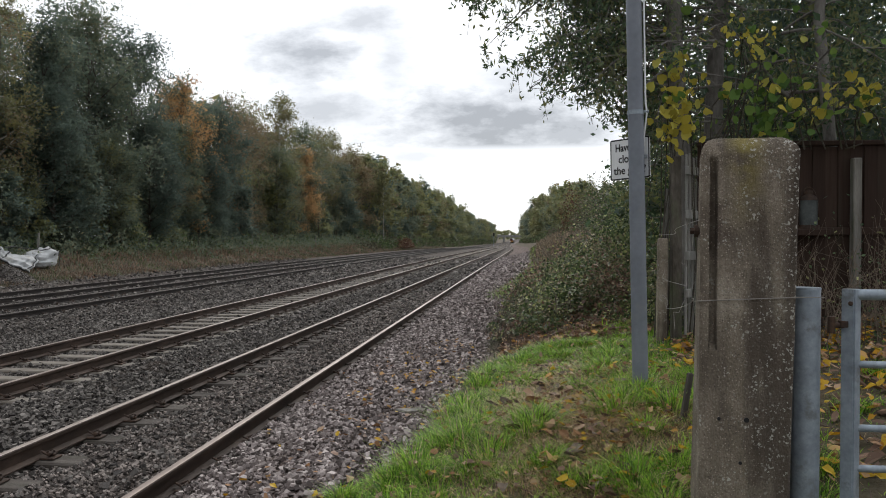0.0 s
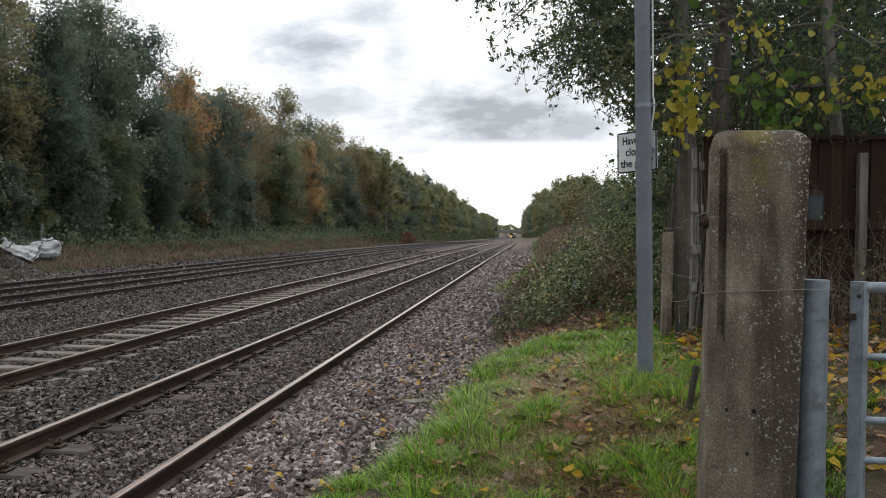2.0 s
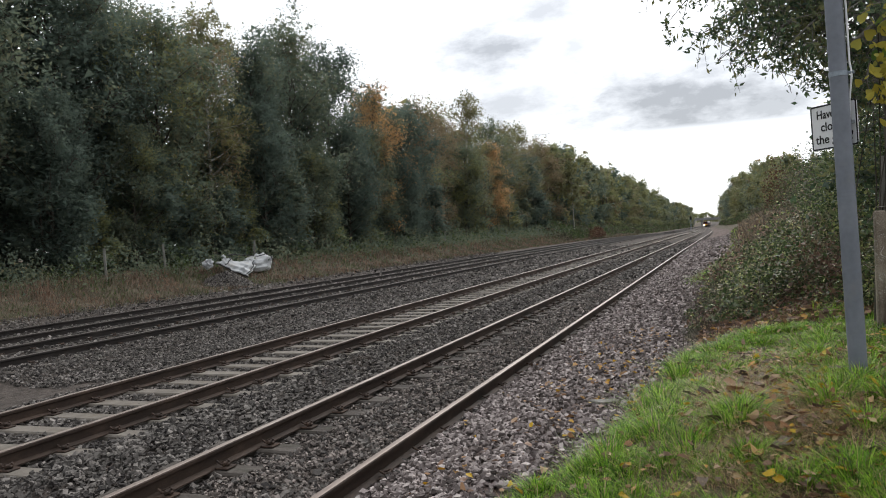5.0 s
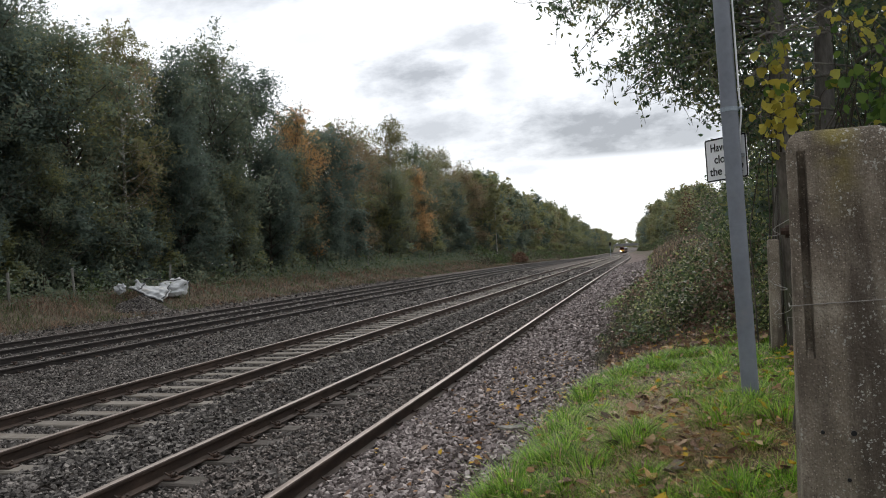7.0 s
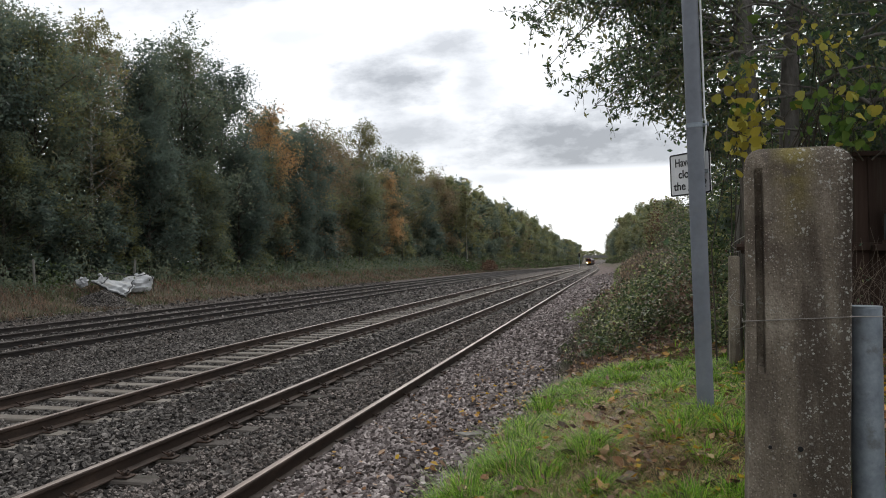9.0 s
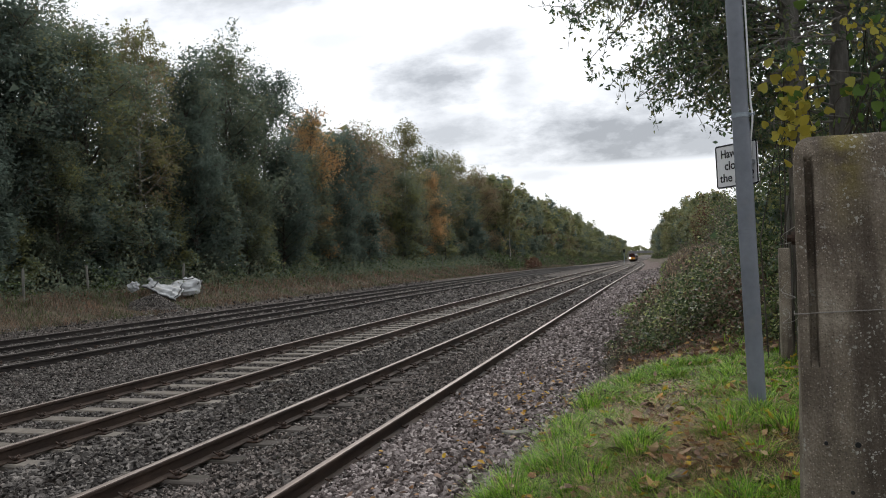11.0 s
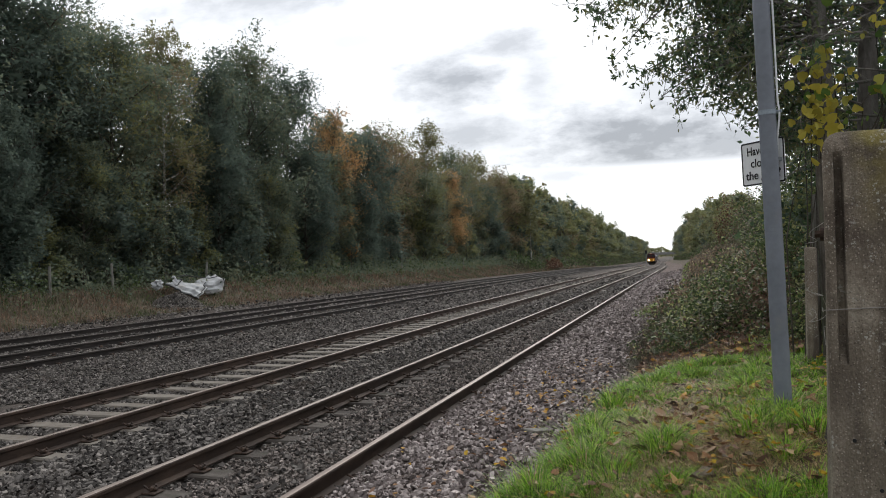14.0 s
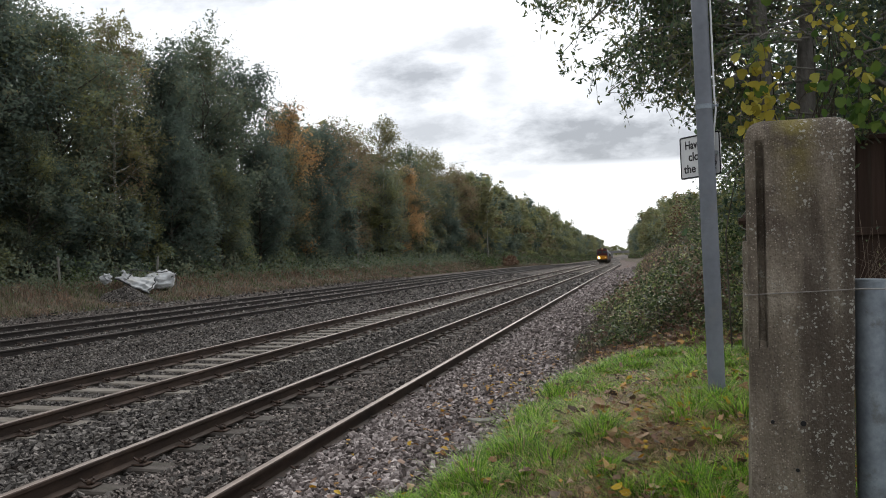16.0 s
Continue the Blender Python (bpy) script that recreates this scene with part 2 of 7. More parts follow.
M["fence_board"] = material("brown_fence_board", [(0.0225, 0.013, 0.0094), (0.0405, 0.024, 0.0177), (0.063, 0.04, 0.0302)], 6.0, 0.88, 0.4, fine=60, stretch=(4, 4, 0.35), obrand=0.35, bump_dist=0.003, stain=(0.045, 0.035, 0.025), stain_scale=2.0)
M["bark"] = material("bark", [(0.042, 0.036, 0.0288), (0.096, 0.084, 0.0696), (0.168, 0.15, 0.126)], 8.0, 0.95, 0.8, fine=40, stretch=(1, 1, 0.35), bump_dist=0.02, stain=(0.07, 0.085, 0.045), stain_scale=2)
M["sallow_bark"] = material("grey_sallow_bark", [(0.10, 0.092, 0.084), (0.19, 0.178, 0.165), (0.29, 0.275, 0.255)], 8.0, 0.95, 0.8, fine=40, stretch=(1, 1, 0.35), bump_dist=0.02, stain=(0.10, 0.11, 0.075), stain_scale=2)
M["birch_bark"] = material("birch_bark", [(0.18, 0.17, 0.155), (0.4, 0.385, 0.36), (0.55, 0.53, 0.5)], 4.0, 0.8, 0.4, fine=14, stretch=(1, 1, 2.5), stain=(0.06, 0.055, 0.05), stain_scale=3)
M["twig"] = material("dry_twig", [(0.08, 0.06, 0.045), (0.16, 0.125, 0.095), (0.25, 0.205, 0.16)], 8.0, 0.9, 0.3, island=0.6)
M["bag"] = material("white_woven_bag", [(0.31, 0.322, 0.33), (0.41, 0.425, 0.435), (0.50, 0.515, 0.525)], 3.0, 0.7, 0.3, fine=25, stain=(0.38, 0.37, 0.34), stain_scale=2.2, bump_dist=0.02)
M["strap"] = material("black_strap", [(0.03, 0.03, 0.03), (0.06, 0.06, 0.06)], 9.0, 0.8, 0.0)
# the wood's leaf colours carry painted haze: blue raised, tonal range narrowed
M["oak"] = leafy("oak_leaves", [(0.1345, 0.1818, 0.1507), (0.1646, 0.21, 0.1587), (0.2016, 0.2294, 0.1521), (0.2727, 0.2249, 0.132)], island=0.4, t=0.58)
M["dark_green"] = leafy("dark_green_leaves", [(0.1088, 0.1511, 0.1319), (0.1306, 0.1726, 0.142), (0.1654, 0.1984, 0.1426)], island=0.4, t=0.58)
M["olive"] = leafy("olive_leaves", [(0.1554, 0.1943, 0.1266), (0.2124, 0.2435, 0.1324), (0.2771, 0.2802, 0.1277), (0.3678, 0.3146, 0.1183)], island=0.4, t=0.58)
M["orange"] = leafy("orange_leaves", [(0.368, 0.224, 0.136), (0.5365, 0.3262, 0.1595), (0.6345, 0.405, 0.189), (0.375, 0.3, 0.1875)], island=0.4, t=0.58)
M["rust"] = leafy("rusty_leaves", [(0.1747, 0.1586, 0.1238), (0.2544, 0.2046, 0.1347), (0.3317, 0.2495, 0.1509), (0.195, 0.21, 0.1483)], island=0.4, t=0.58)
M["birch_leaf"] = leafy("birch_leaves", [(0.1665, 0.1818, 0.1178), (0.2327, 0.2385, 0.1253), (0.3308, 0.2945, 0.1188)], island=0.4, t=0.58)
M["yellow_leaf"] = leafy("yellow_leaves", [(0.34, 0.31, 0.07), (0.56, 0.47, 0.08), (0.68, 0.60, 0.13), (0.42, 0.45, 0.13)], t=0.5, ob=0.6)
M["near_leaf"] = leafy("willow_leaves", [(0.0531, 0.0857, 0.0589), (0.0973, 0.1526, 0.0828), (0.1593, 0.2137, 0.1122), (0.2832, 0.2647, 0.1122)], t=0.4)
# ivy and bramble tones spread wide, standing for highlights and shade among leaves
M["ivy"] = leafy("ivy_leaves", [(0.026, 0.052, 0.022), (0.092, 0.142, 0.050), (0.250, 0.305, 0.105), (0.52, 0.53, 0.21)], t=0.3, rough=0.42, spec=0.4)
M["bramble"] = leafy("bramble_leaves", [(0.030, 0.032, 0.020), (0.095, 0.104, 0.056), (0.205, 0.200, 0.115), (0.370, 0.310, 0.200)], t=0.25, rough=0.5, spec=0.28)
M["bramble_brown"] = leafy("dead_bramble_leaves", [(0.09716, 0.06164, 0.04529), (0.1943, 0.1233, 0.08805), (0.3304, 0.2113, 0.1496)], t=0.25)
M["red_leaf"] = leafy("red_leaves", [(0.0702, 0.0316, 0.0234), (0.1287, 0.0632, 0.0414), (0.1462, 0.1053, 0.0585)])
M["grass"] = leafy("green_grass", [(0.0364, 0.0936, 0.0104), (0.1215, 0.2835, 0.0243), (0.262, 0.500, 0.036), (0.50, 0.74, 0.105)], t=0.4, island=0.9, spec=0.35)
M["dry_grass"] = leafy("dry_grass", [(0.1587, 0.1079, 0.05408), (0.4364, 0.3111, 0.1682), (0.7406, 0.5713, 0.3486)], t=0.35, island=0.9, spec=0.3)
M["dead_grass"] = leafy("dead_brown_grass", [(0.064, 0.056, 0.040), (0.128, 0.112, 0.078), (0.215, 0.185, 0.125)], t=0.3)
M["hedge_leaf"] = leafy("hedge_leaves", [(0.035, 0.058, 0.028), (0.075, 0.112, 0.045), (0.14, 0.175, 0.07)])
M["thorn"] = leafy("thorn_leaves", [(0.040, 0.046, 0.032), (0.078, 0.082, 0.055), (0.128, 0.118, 0.080), (0.170, 0.135, 0.095)], t=0.35)
M["climber_green"] = leafy("climber_green_leaves", [(0.063, 0.126, 0.036), (0.126, 0.225, 0.054), (0.234, 0.324, 0.072)], t=0.4, ob=0.6)
M["fallen"] = leafy("fallen_leaves", [(0.1404, 0.07776, 0.04469), (0.337, 0.1825, 0.08951), (0.5054, 0.365, 0.2535), (0.6318, 0.351, 0.07466)], t=0.2, rough=0.7)
M["fallen_yellow"] = leafy("fallen_yellow_leaves", [(0.4, 0.2, 0.02), (0.55, 0.33, 0.02), (0.6, 0.42, 0.05)], t=0.3)
M["bridge"] = material("grey_concrete_bridge", [(0.20, 0.2, 0.2), (0.28, 0.28, 0.28)], 0.6, 0.9, 0.2, fine=5)
M["train_blue"] = material("dark_blue_paint", [(0.0216, 0.0252, 0.054), (0.036, 0.0396, 0.081)], 2.0, 0.35, 0.05)
M["train_maroon"] = material("maroon_paint", [(0.075, 0.012, 0.014), (0.10, 0.018, 0.02)], 2.0, 0.4, 0.05)
# yellow darkened and reddened: the front's shade is put into the paint colour
M["train_yellow"] = material("warning_yellow_paint", [(0.496, 0.2176, 0.012), (0.56, 0.2584, 0.018)], 2.0, 0.45, 0.05, stain=(0.35, 0.18, 0.03), stain_scale=2)
M["train_roof"] = material("grey_roof_paint", [(0.228, 0.228, 0.25), (0.38, 0.38, 0.41)], 2.0, 0.5, 0.05)
M["train_under"] = material("dirty_underframe", [(0.02, 0.018, 0.016), (0.045, 0.04, 0.036)], 3.0, 0.8, 0.2)
M["train_glass"] = material("dark_window_glass", [(0.015, 0.018, 0.022), (0.025, 0.028, 0.032)], 2.0, 0.12, 0.0, spec=0.6)
M["old_post"] = material("grey_old_post", [(0.112, 0.112, 0.0992), (0.192, 0.1888, 0.168), (0.272, 0.264, 0.24)], 7.0, 0.9, 0.4, fine=60, stretch=(3, 3, 0.3), bump_dist=0.004)
M["dark_metal"] = material("dull_dark_metal", [(0.0441, 0.0504, 0.0504), (0.0756, 0.08568, 0.08568), (0.1134, 0.126, 0.126)], 9.0, 0.55, 0.2, metal=0.3, fine=60)
M["headlight"] = glow("headlight_glow", (1.0, 0.86, 0.62), 40.0)
M["marker"] = glow("marker_light_glow", (1.0, 0.65, 0.3), 1.6)


def concrete_material():
    """Old exposed-aggregate concrete with pale lichen dots, dark water stains and a yellow-green bloom under the top."""
    m = material("old_aggregate_concrete", [(0.110, 0.091, 0.069), (0.222, 0.186, 0.145), (0.40, 0.35, 0.28)], 5.0, 0.95, 1.0, fine=130, bump_dist=0.012, stain=(0.12, 0.095, 0.075), stain_scale=3.0, stretch=(1, 1, 0.6))
    N, L = m.node_tree.nodes, m.node_tree.links
    b = N["Principled BSDF"]
    base = b.inputs["Base Color"].links[0].from_socket
    vec = N.new("ShaderNodeTexCoord").outputs["Object"]

    def op(o, a, c, clamp=False):
        n = N.new("ShaderNodeMath")
        n.operation, n.use_clamp = o, clamp
        for i, q in enumerate((a, c)):
            if isinstance(q, (int, float)):
                n.inputs[i].default_value = q
            else:
                L.new(q, n.inputs[i])
        return n.outputs[0]

    def over(fac, colour, under):
        mx = N.new("ShaderNodeMix")
        mx.data_type = "RGBA"
        L.new(fac, mx.inputs[0])
        L.new(under, mx.inputs[6])
        mx.inputs[7].default_value = (*colour, 1)
        return mx.outputs[2]

    def nz(s, detail=5.0, r=0.6):
        n = N.new("ShaderNodeTexNoise")
        n.inputs["Scale"].default_value, n.inputs["Detail"].default_value, n.inputs["Roughness"].default_value = s, detail, r
        L.new(vec, n.inputs["Vector"])
        return n.outputs["Fac"]

    sep = N.new("ShaderNodeSeparateXYZ")
    L.new(vec, sep.inputs[0])
    # small pale aggregate
    vo = N.new("ShaderNodeTexVoronoi")
    vo.inputs["Scale"].default_value = 120.0
    L.new(vec, vo.inputs["Vector"])
    hsv = N.new("ShaderNodeSeparateColor")
    L.new(vo.outputs["Color"], hsv.inputs[0])
    peb = op("MULTIPLY", op("GREATER_THAN", hsv.outputs[0], 0.58), op("MULTIPLY", op("SUBTRACT", 0.40, vo.outputs["Distance"]), 5.0, True))
    col = over(op("MULTIPLY", peb, 0.75), (0.50, 0.43, 0.355), base)
    dark = op("MULTIPLY", op("LESS_THAN", hsv.outputs[1], 0.16), op("MULTIPLY", op("SUBTRACT", 0.42, vo.outputs["Distance"]), 5.0, True))
    col = over(op("MULTIPLY", dark, 0.6), (0.05, 0.041, 0.033), col)
    run = N.new("ShaderNodeMapping")
    run.inputs["Scale"].default_value = (9.0, 9.0, 1.1)
    L.new(vec, run.inputs[0])
    rn = N.new("ShaderNodeTexNoise")
    rn.inputs["Scale"].default_value, rn.inputs["Detail"].default_value = 1.0, 6.0
    L.new(run.outputs[0], rn.inputs["Vector"])
    col = over(op("MULTIPLY", op("MULTIPLY", op("SUBTRACT", op("ADD", rn.outputs["Fac"], op("MULTIPLY", sep.outputs[0], 0.5)), 0.45), 5.0, True), 0.78), (0.060, 0.047, 0.038), col)
    # yellow-green bloom in a vertical streak under the top
    bloom = op("MULTIPLY", op("SUBTRACT", nz(14.0), 0.34), 4.0, True)
    streak = op("MULTIPLY", op("SUBTRACT", 0.09, op("ABSOLUTE", op("ADD", sep.outputs[0], 0.005), 0.0)), 14.0, True)
    high = op("MULTIPLY", op("SUBTRACT", sep.outputs[2], 1.2), 2.2, True)
    col = over(op("MULTIPLY", op("MULTIPLY", bloom, streak), op("MULTIPLY", high, 0.8, True)), (0.30, 0.25, 0.06), col)
    # lichen: crusty pale patches in clusters
    vl = N.new("ShaderNodeTexVoronoi")
    vl.inputs["Scale"].default_value = 78.0
    wn = N.new("ShaderNodeTexNoise")
    wn.inputs["Scale"].default_value, wn.inputs["Detail"].default_value = 70.0, 4.0
    L.new(vec, wn.inputs["Vector"])
    warp = N.new("ShaderNodeVectorMath")
    warp.operation = "MULTIPLY_ADD"
    L.new(wn.outputs["Color"], warp.inputs[0])
    warp.inputs[1].default_value = (0.022, 0.022, 0.022)
    L.new(vec, warp.inputs[2])
    L.new(warp.outputs[0], vl.inputs["Vector"])
    sep2 = N.new("ShaderNodeSeparateColor")
    L.new(vl.outputs["Color"], sep2.inputs[0])
    cluster = op("MULTIPLY", op("SUBTRACT", op("ADD", nz(8.0, 4.0, 0.7), op("MULTIPLY", sep.outputs[0], 0.40)), 0.475), 9.0, True)
    lich = op("MULTIPLY", op("MULTIPLY", op("GREATER_THAN", sep2.outputs[0], 0.34), cluster),
              op("MULTIPLY", op("SUBTRACT", op("MULTIPLY", nz(60.0, 4.0), op("ADD", 0.22, op("MULTIPLY", sep2.outputs[1], 0.95))), vl.outputs["Distance"]), 14.0, True))
    col = over(op("MULTIPLY", lich, 0.8), (0.52, 0.51, 0.46), col)
    L.new(col, b.inputs["Base Color"])
    return m


M["concrete"] = concrete_material()


# ================= mesh helpers =================
def np_mesh(name, verts, faces, mats, index=None, smooth=False):
    """A mesh from arrays: vertices (n, 3), faces (m, 3 or 4)."""
    verts, faces = np.asarray(verts, float), np.asarray(faces, int)
    me = bpy.data.meshes.new(name)
    m, k = faces.shape
    me.vertices.add(len(verts))
    me.vertices.foreach_set("co", verts.ravel())
    me.loops.add(m * k)
    me.loops.foreach_set("vertex_index", faces.ravel())
    me.polygons.add(m)
    me.polygons.foreach_set("loop_start", np.arange(m) * k)
    me.polygons.foreach_set("loop_total", np.full(m, k))
    if index is not None:
        me.polygons.foreach_set("material_index", np.asarray(index, int))
    me.polygons.foreach_set("use_smooth", np.full(m, bool(smooth)))
    for q in mats if isinstance(mats, (list, tuple)) else [mats]:
        me.materials.append(q)
    me.update(calc_edges=True)
    me.validate()
    return me


def bm_mesh(name, bm, mats, smooth=False):
    me = bpy.data.meshes.new(name)
    bmesh.ops.recalc_face_normals(bm, faces=bm.faces)
    for f in bm.faces:
        f.smooth = smooth
    bm.to_mesh(me)
    bm.free()
    for q in mats if isinstance(mats, (list, tuple)) else [mats]:
        me.materials.append(q)
    return me


def part(name, me, parent, label="", m=None):
    ob = new(name, me)
    ob.parent = parent
    if m is not None:
        ob.matrix_basis = m
    return tagged(ob, label)


def thing(name, label, category, group="", kind="", m=None, data=None):
    ob = new(name, data)
    if m is not None:
        ob.matrix_basis = m
    return tagged(ob, label, category, group, kind)


def box_bm(x0, x1, y0, y1, z0, z1, bevel=0.0, bm=None, segments=1):
    own = bmesh.new()
    r = bmesh.ops.create_cube(own, size=1.0)
    for v in r["verts"]:
        v.co = Vector(((x0 + x1) / 2 + v.co.x * (x1 - x0), (y0 + y1) / 2 + v.co.y * (y1 - y0), (z0 + z1) / 2 + v.co.z * (z1 - z0)))
    if bevel:
        bmesh.ops.bevel(own, geom=own.edges[:], offset=bevel, segments=segments, profile=0.6, affect="EDGES")
    if bm is None:
        return own
    tmp = bpy.data.meshes.new("tmp")
    own.to_mesh(tmp)
    own.free()
    bm.from_mesh(tmp)
    bpy.data.meshes.remove(tmp)
    return bm


def tube(path, radii, sides=8, cap=True):
    """Vertices and triangles of a tapered tube along a path."""
    path = np.asarray(path, float)
    radii = np.broadcast_to(np.asarray(radii, float), (len(path),))
    if cap:
        # close rings at both ends keep the shading of the caps to themselves
        a0, a1 = path[0] + (path[1] - path[0]) * 0.004, path[-1] + (path[-2] - path[-1]) * 0.004
        path = np.concatenate([path[:1], [a0], path[1:-1], [a1], path[-1:]])
        radii = np.concatenate([radii[:1], radii[:1], radii[1:-1], radii[-1:], radii[-1:]])
    n = len(path)
    tang = np.gradient(path, np.concatenate([[0], np.cumsum(np.linalg.norm(np.diff(path, axis=0), axis=1) + 1e-9)]), axis=0)
    tang /= np.linalg.norm(tang, axis=1)[:, None] + 1e-9
    ref = np.array([0.31, 0.95, 0.05]) if abs(tang[0][2]) > 0.7 else np.array([0.02, 0.05, 1.0])
    a = np.cross(tang, ref)
    a /= np.linalg.norm(a, axis=1)[:, None] + 1e-9
    b = np.cross(tang, a)
    ang = np.linspace(0, 2 * np.pi, sides, endpoint=False)
    ring = path[:, None, :] + radii[:, None, None] * (np.cos(ang)[None, :, None] * a[:, None, :] + np.sin(ang)[None, :, None] * b[:, None, :])
    v = ring.reshape(-1, 3)
    i, j = np.meshgrid(np.arange(n - 1), np.arange(sides), indexing="ij")
    p, q = i * sides + j, i * sides + (j + 1) % sides
    f = np.concatenate([np.stack([p, q, q + sides], -1).reshape(-1, 3), np.stack([p, q + sides, p + sides], -1).reshape(-1, 3)])
    if cap:
        v = np.concatenate([v, path[:1], path[-1:]])
        k = np.arange(sides)
        f = np.concatenate([f, np.stack([np.full(sides, n * sides), (k + 1) % sides, k], -1),
                            np.stack([np.full(sides, n * sides + 1), (n - 1) * sides + k, (n - 1) * sides + (k + 1) % sides], -1)])
    return v, f


def join(pieces):
    vs, fs, o = [], [], 0
    for v, f in pieces:
        vs.append(v)
        fs.append(f + o)
        o += len(v)
    return np.concatenate(vs), np.concatenate(fs)


def tube_part(name, pieces, mat_, parent, label="", smooth=True):
    return part(name, np_mesh(name, *join(pieces), mat_, smooth=smooth), parent, label)


def curled_leaves(rng, centres, size):
    """Fallen leaves: six-sided, cupped along the rib, lying at a slight tilt."""
    n = len(centres)
    out = np.array([(0, -0.5, 0.0), (0.30, -0.18, 0.14), (0.26, 0.2, 0.18), (0, 0.5, 0.06), (-0.26, 0.2, 0.12), (-0.30, -0.18, 0.16), (0, 0, -0.02)])
    v = np.repeat(out[None], n, 0) + rng.normal(0, 0.07, (n, 7, 3))
    v[:, :, 2] *= rng.uniform(-0.6, 1.6, n)[:, None]
    v[:, :, 0] *= rng.uniform(0.7, 1.4, n)[:, None]
    v *= (np.broadcast_to(size, (n,)) * rng.uniform(0.6, 1.4, n))[:, None, None]
    a, tx, ty = rng.uniform(0, 6.283, n), rng.normal(0, 0.3, n), rng.normal(0, 0.3, n)
    x, y, z = v[..., 0], v[..., 1], v[..., 2]
    z = z + x * tx[:, None] + y * ty[:, None]
    c, s = np.cos(a)[:, None], np.sin(a)[:, None]
    v = np.stack([x * c - y * s, x * s + y * c, z], -1) + centres[:, None, :]
    t = np.array([(6, i, (i + 1) % 6) for i in range(6)])
    return v.reshape(-1, 3), (np.arange(n)[:, None, None] * 7 + t[None]).reshape(-1, 3)


def leaf_cards(rng, centres, size, aspect=0.55, flat=0.0, droop=0.0, fold=0.18, simple=False):
    """One folded four-point leaf at each centre. flat: how far they lie level; droop: how far they hang down."""
    n = len(centres)
    size = np.broadcast_to(np.asarray(size, float), (n,)) * rng.uniform(0.65, 1.3, n)
    d = rng.normal(size=(n, 3))
    d[:, 2] *= 1 - flat
    d[:, 2] -= droop * 2.0
    d /= np.linalg.norm(d, axis=1)[:, None] + 1e-9
    up = rng.normal(size=(n, 3))
    up[:, 2] += flat * 6
    side = np.cross(d, up)
    side /= np.linalg.norm(side, axis=1)[:, None] + 1e-9
    nor = np.cross(side, d)
    L, W = size[:, None], (size * aspect * 0.5)[:, None]
    if simple:
        v = np.stack([centres - d * L * 0.4 + side * W * 1.2, centres + d * L * 0.7, centres - d * L * 0.4 - side * W * 1.2], 1).reshape(-1, 3)
        return v, np.arange(n * 3).reshape(-1, 3)
    base = centres - d * L * 0.5
    tip = centres + d * L * 0.5
    mid = centres - d * L * 0.06 - nor * W * fold
    v = np.stack([base, mid + side * W, tip, mid - side * W], 1).reshape(-1, 3)
    k = np.arange(n) * 4
    f = np.stack([k, k + 1, k + 2, k + 3], -1)
    return v, f


def hermite(knots):
    xs, ys = np.array(knots, float).T
    m = np.gradient(ys, xs)

    def at(x):
        x = np.clip(np.asarray(x, float), xs[0], xs[-1])
        i = np.clip(np.searchsorted(xs, x) - 1, 0, len(xs) - 2)
        h = xs[i + 1] - xs[i]
        t = (x - xs[i]) / h
        return (2 * t**3 - 3 * t**2 + 1) * ys[i] + (t**3 - 2 * t**2 + t) * h * m[i] + (-2 * t**3 + 3 * t**2) * ys[i + 1] + (t**3 - t**2) * h * m[i + 1]
    return at


def sstep(a, b, x):
    t = np.clip((np.asarray(x, float) - a) / (b - a), 0, 1)
    return t * t * (3 - 2 * t)


def waves(x, y, s, seed=0.0):
    """Cheap smooth unevenness in -1 to 1."""
    x, y = np.asarray(x, float) / s, np.asarray(y, float) / s
    return (np.sin(1.7 * x + 2.3 * y + seed) + np.sin(3.1 * x - 1.9 * y + 1.3 + seed * 2) + 0.6 * np.sin(5.3 * y + 4.1 * x + 2.1 + seed) + 0.4 * np.sin(9.7 * x - 8.1 * y + seed * 3)) / 3.0


# ================= the lie of the land =================
# the line runs along y, dips and swings gently to the left far off
SWING = hermite([(-80, 0), (40, 0), (75, 0), (110, -0.15), (150, -0.75), (200, -2.0), (262, -3.6), (324, -5.4), (432, -7.9), (572, -9.2), (800, -10.2), (1500, -11)])
DIP = hermite([(-80, 0), (20, 0), (50, -0.03), (90, -0.18), (150, -0.66), (200, -1.3), (262, -1.95), (324, -2.4), (432, -3.2), (572, -4.1), (800, -5.0), (1500, -5.2)])
TRACKS = (-3.4025, -6.87, -12.25, -15.25)      # centre lines
GAUGE = 1.505
RAIL_TOP = 0.17


GRAVEL_EDGE = hermite([(-10, -2.3), (2.5, -2.2), (3.6, -1.74), (4.2, -1.27), (4.7, -0.81), (5.2, -0.68), (6.1, -0.62), (7.0, -0.54), (8.0, -0.47), (10, -0.50), (19, -0.50), (25, -0.85), (32, -0.35), (60, -0.2), (4000, -0.2)])
GRASS_EDGE = hermite([(-10, -2.3), (2.5, -2.2), (3.6, -1.74), (4.2, -1.27), (4.7, -0.81), (5.2, -0.68), (6.1, -0.62), (6.8, -0.55), (7.4, -0.36), (8.0, 0.05), (8.6, 0.55), (9.4, 1.2), (12, 2.0)])


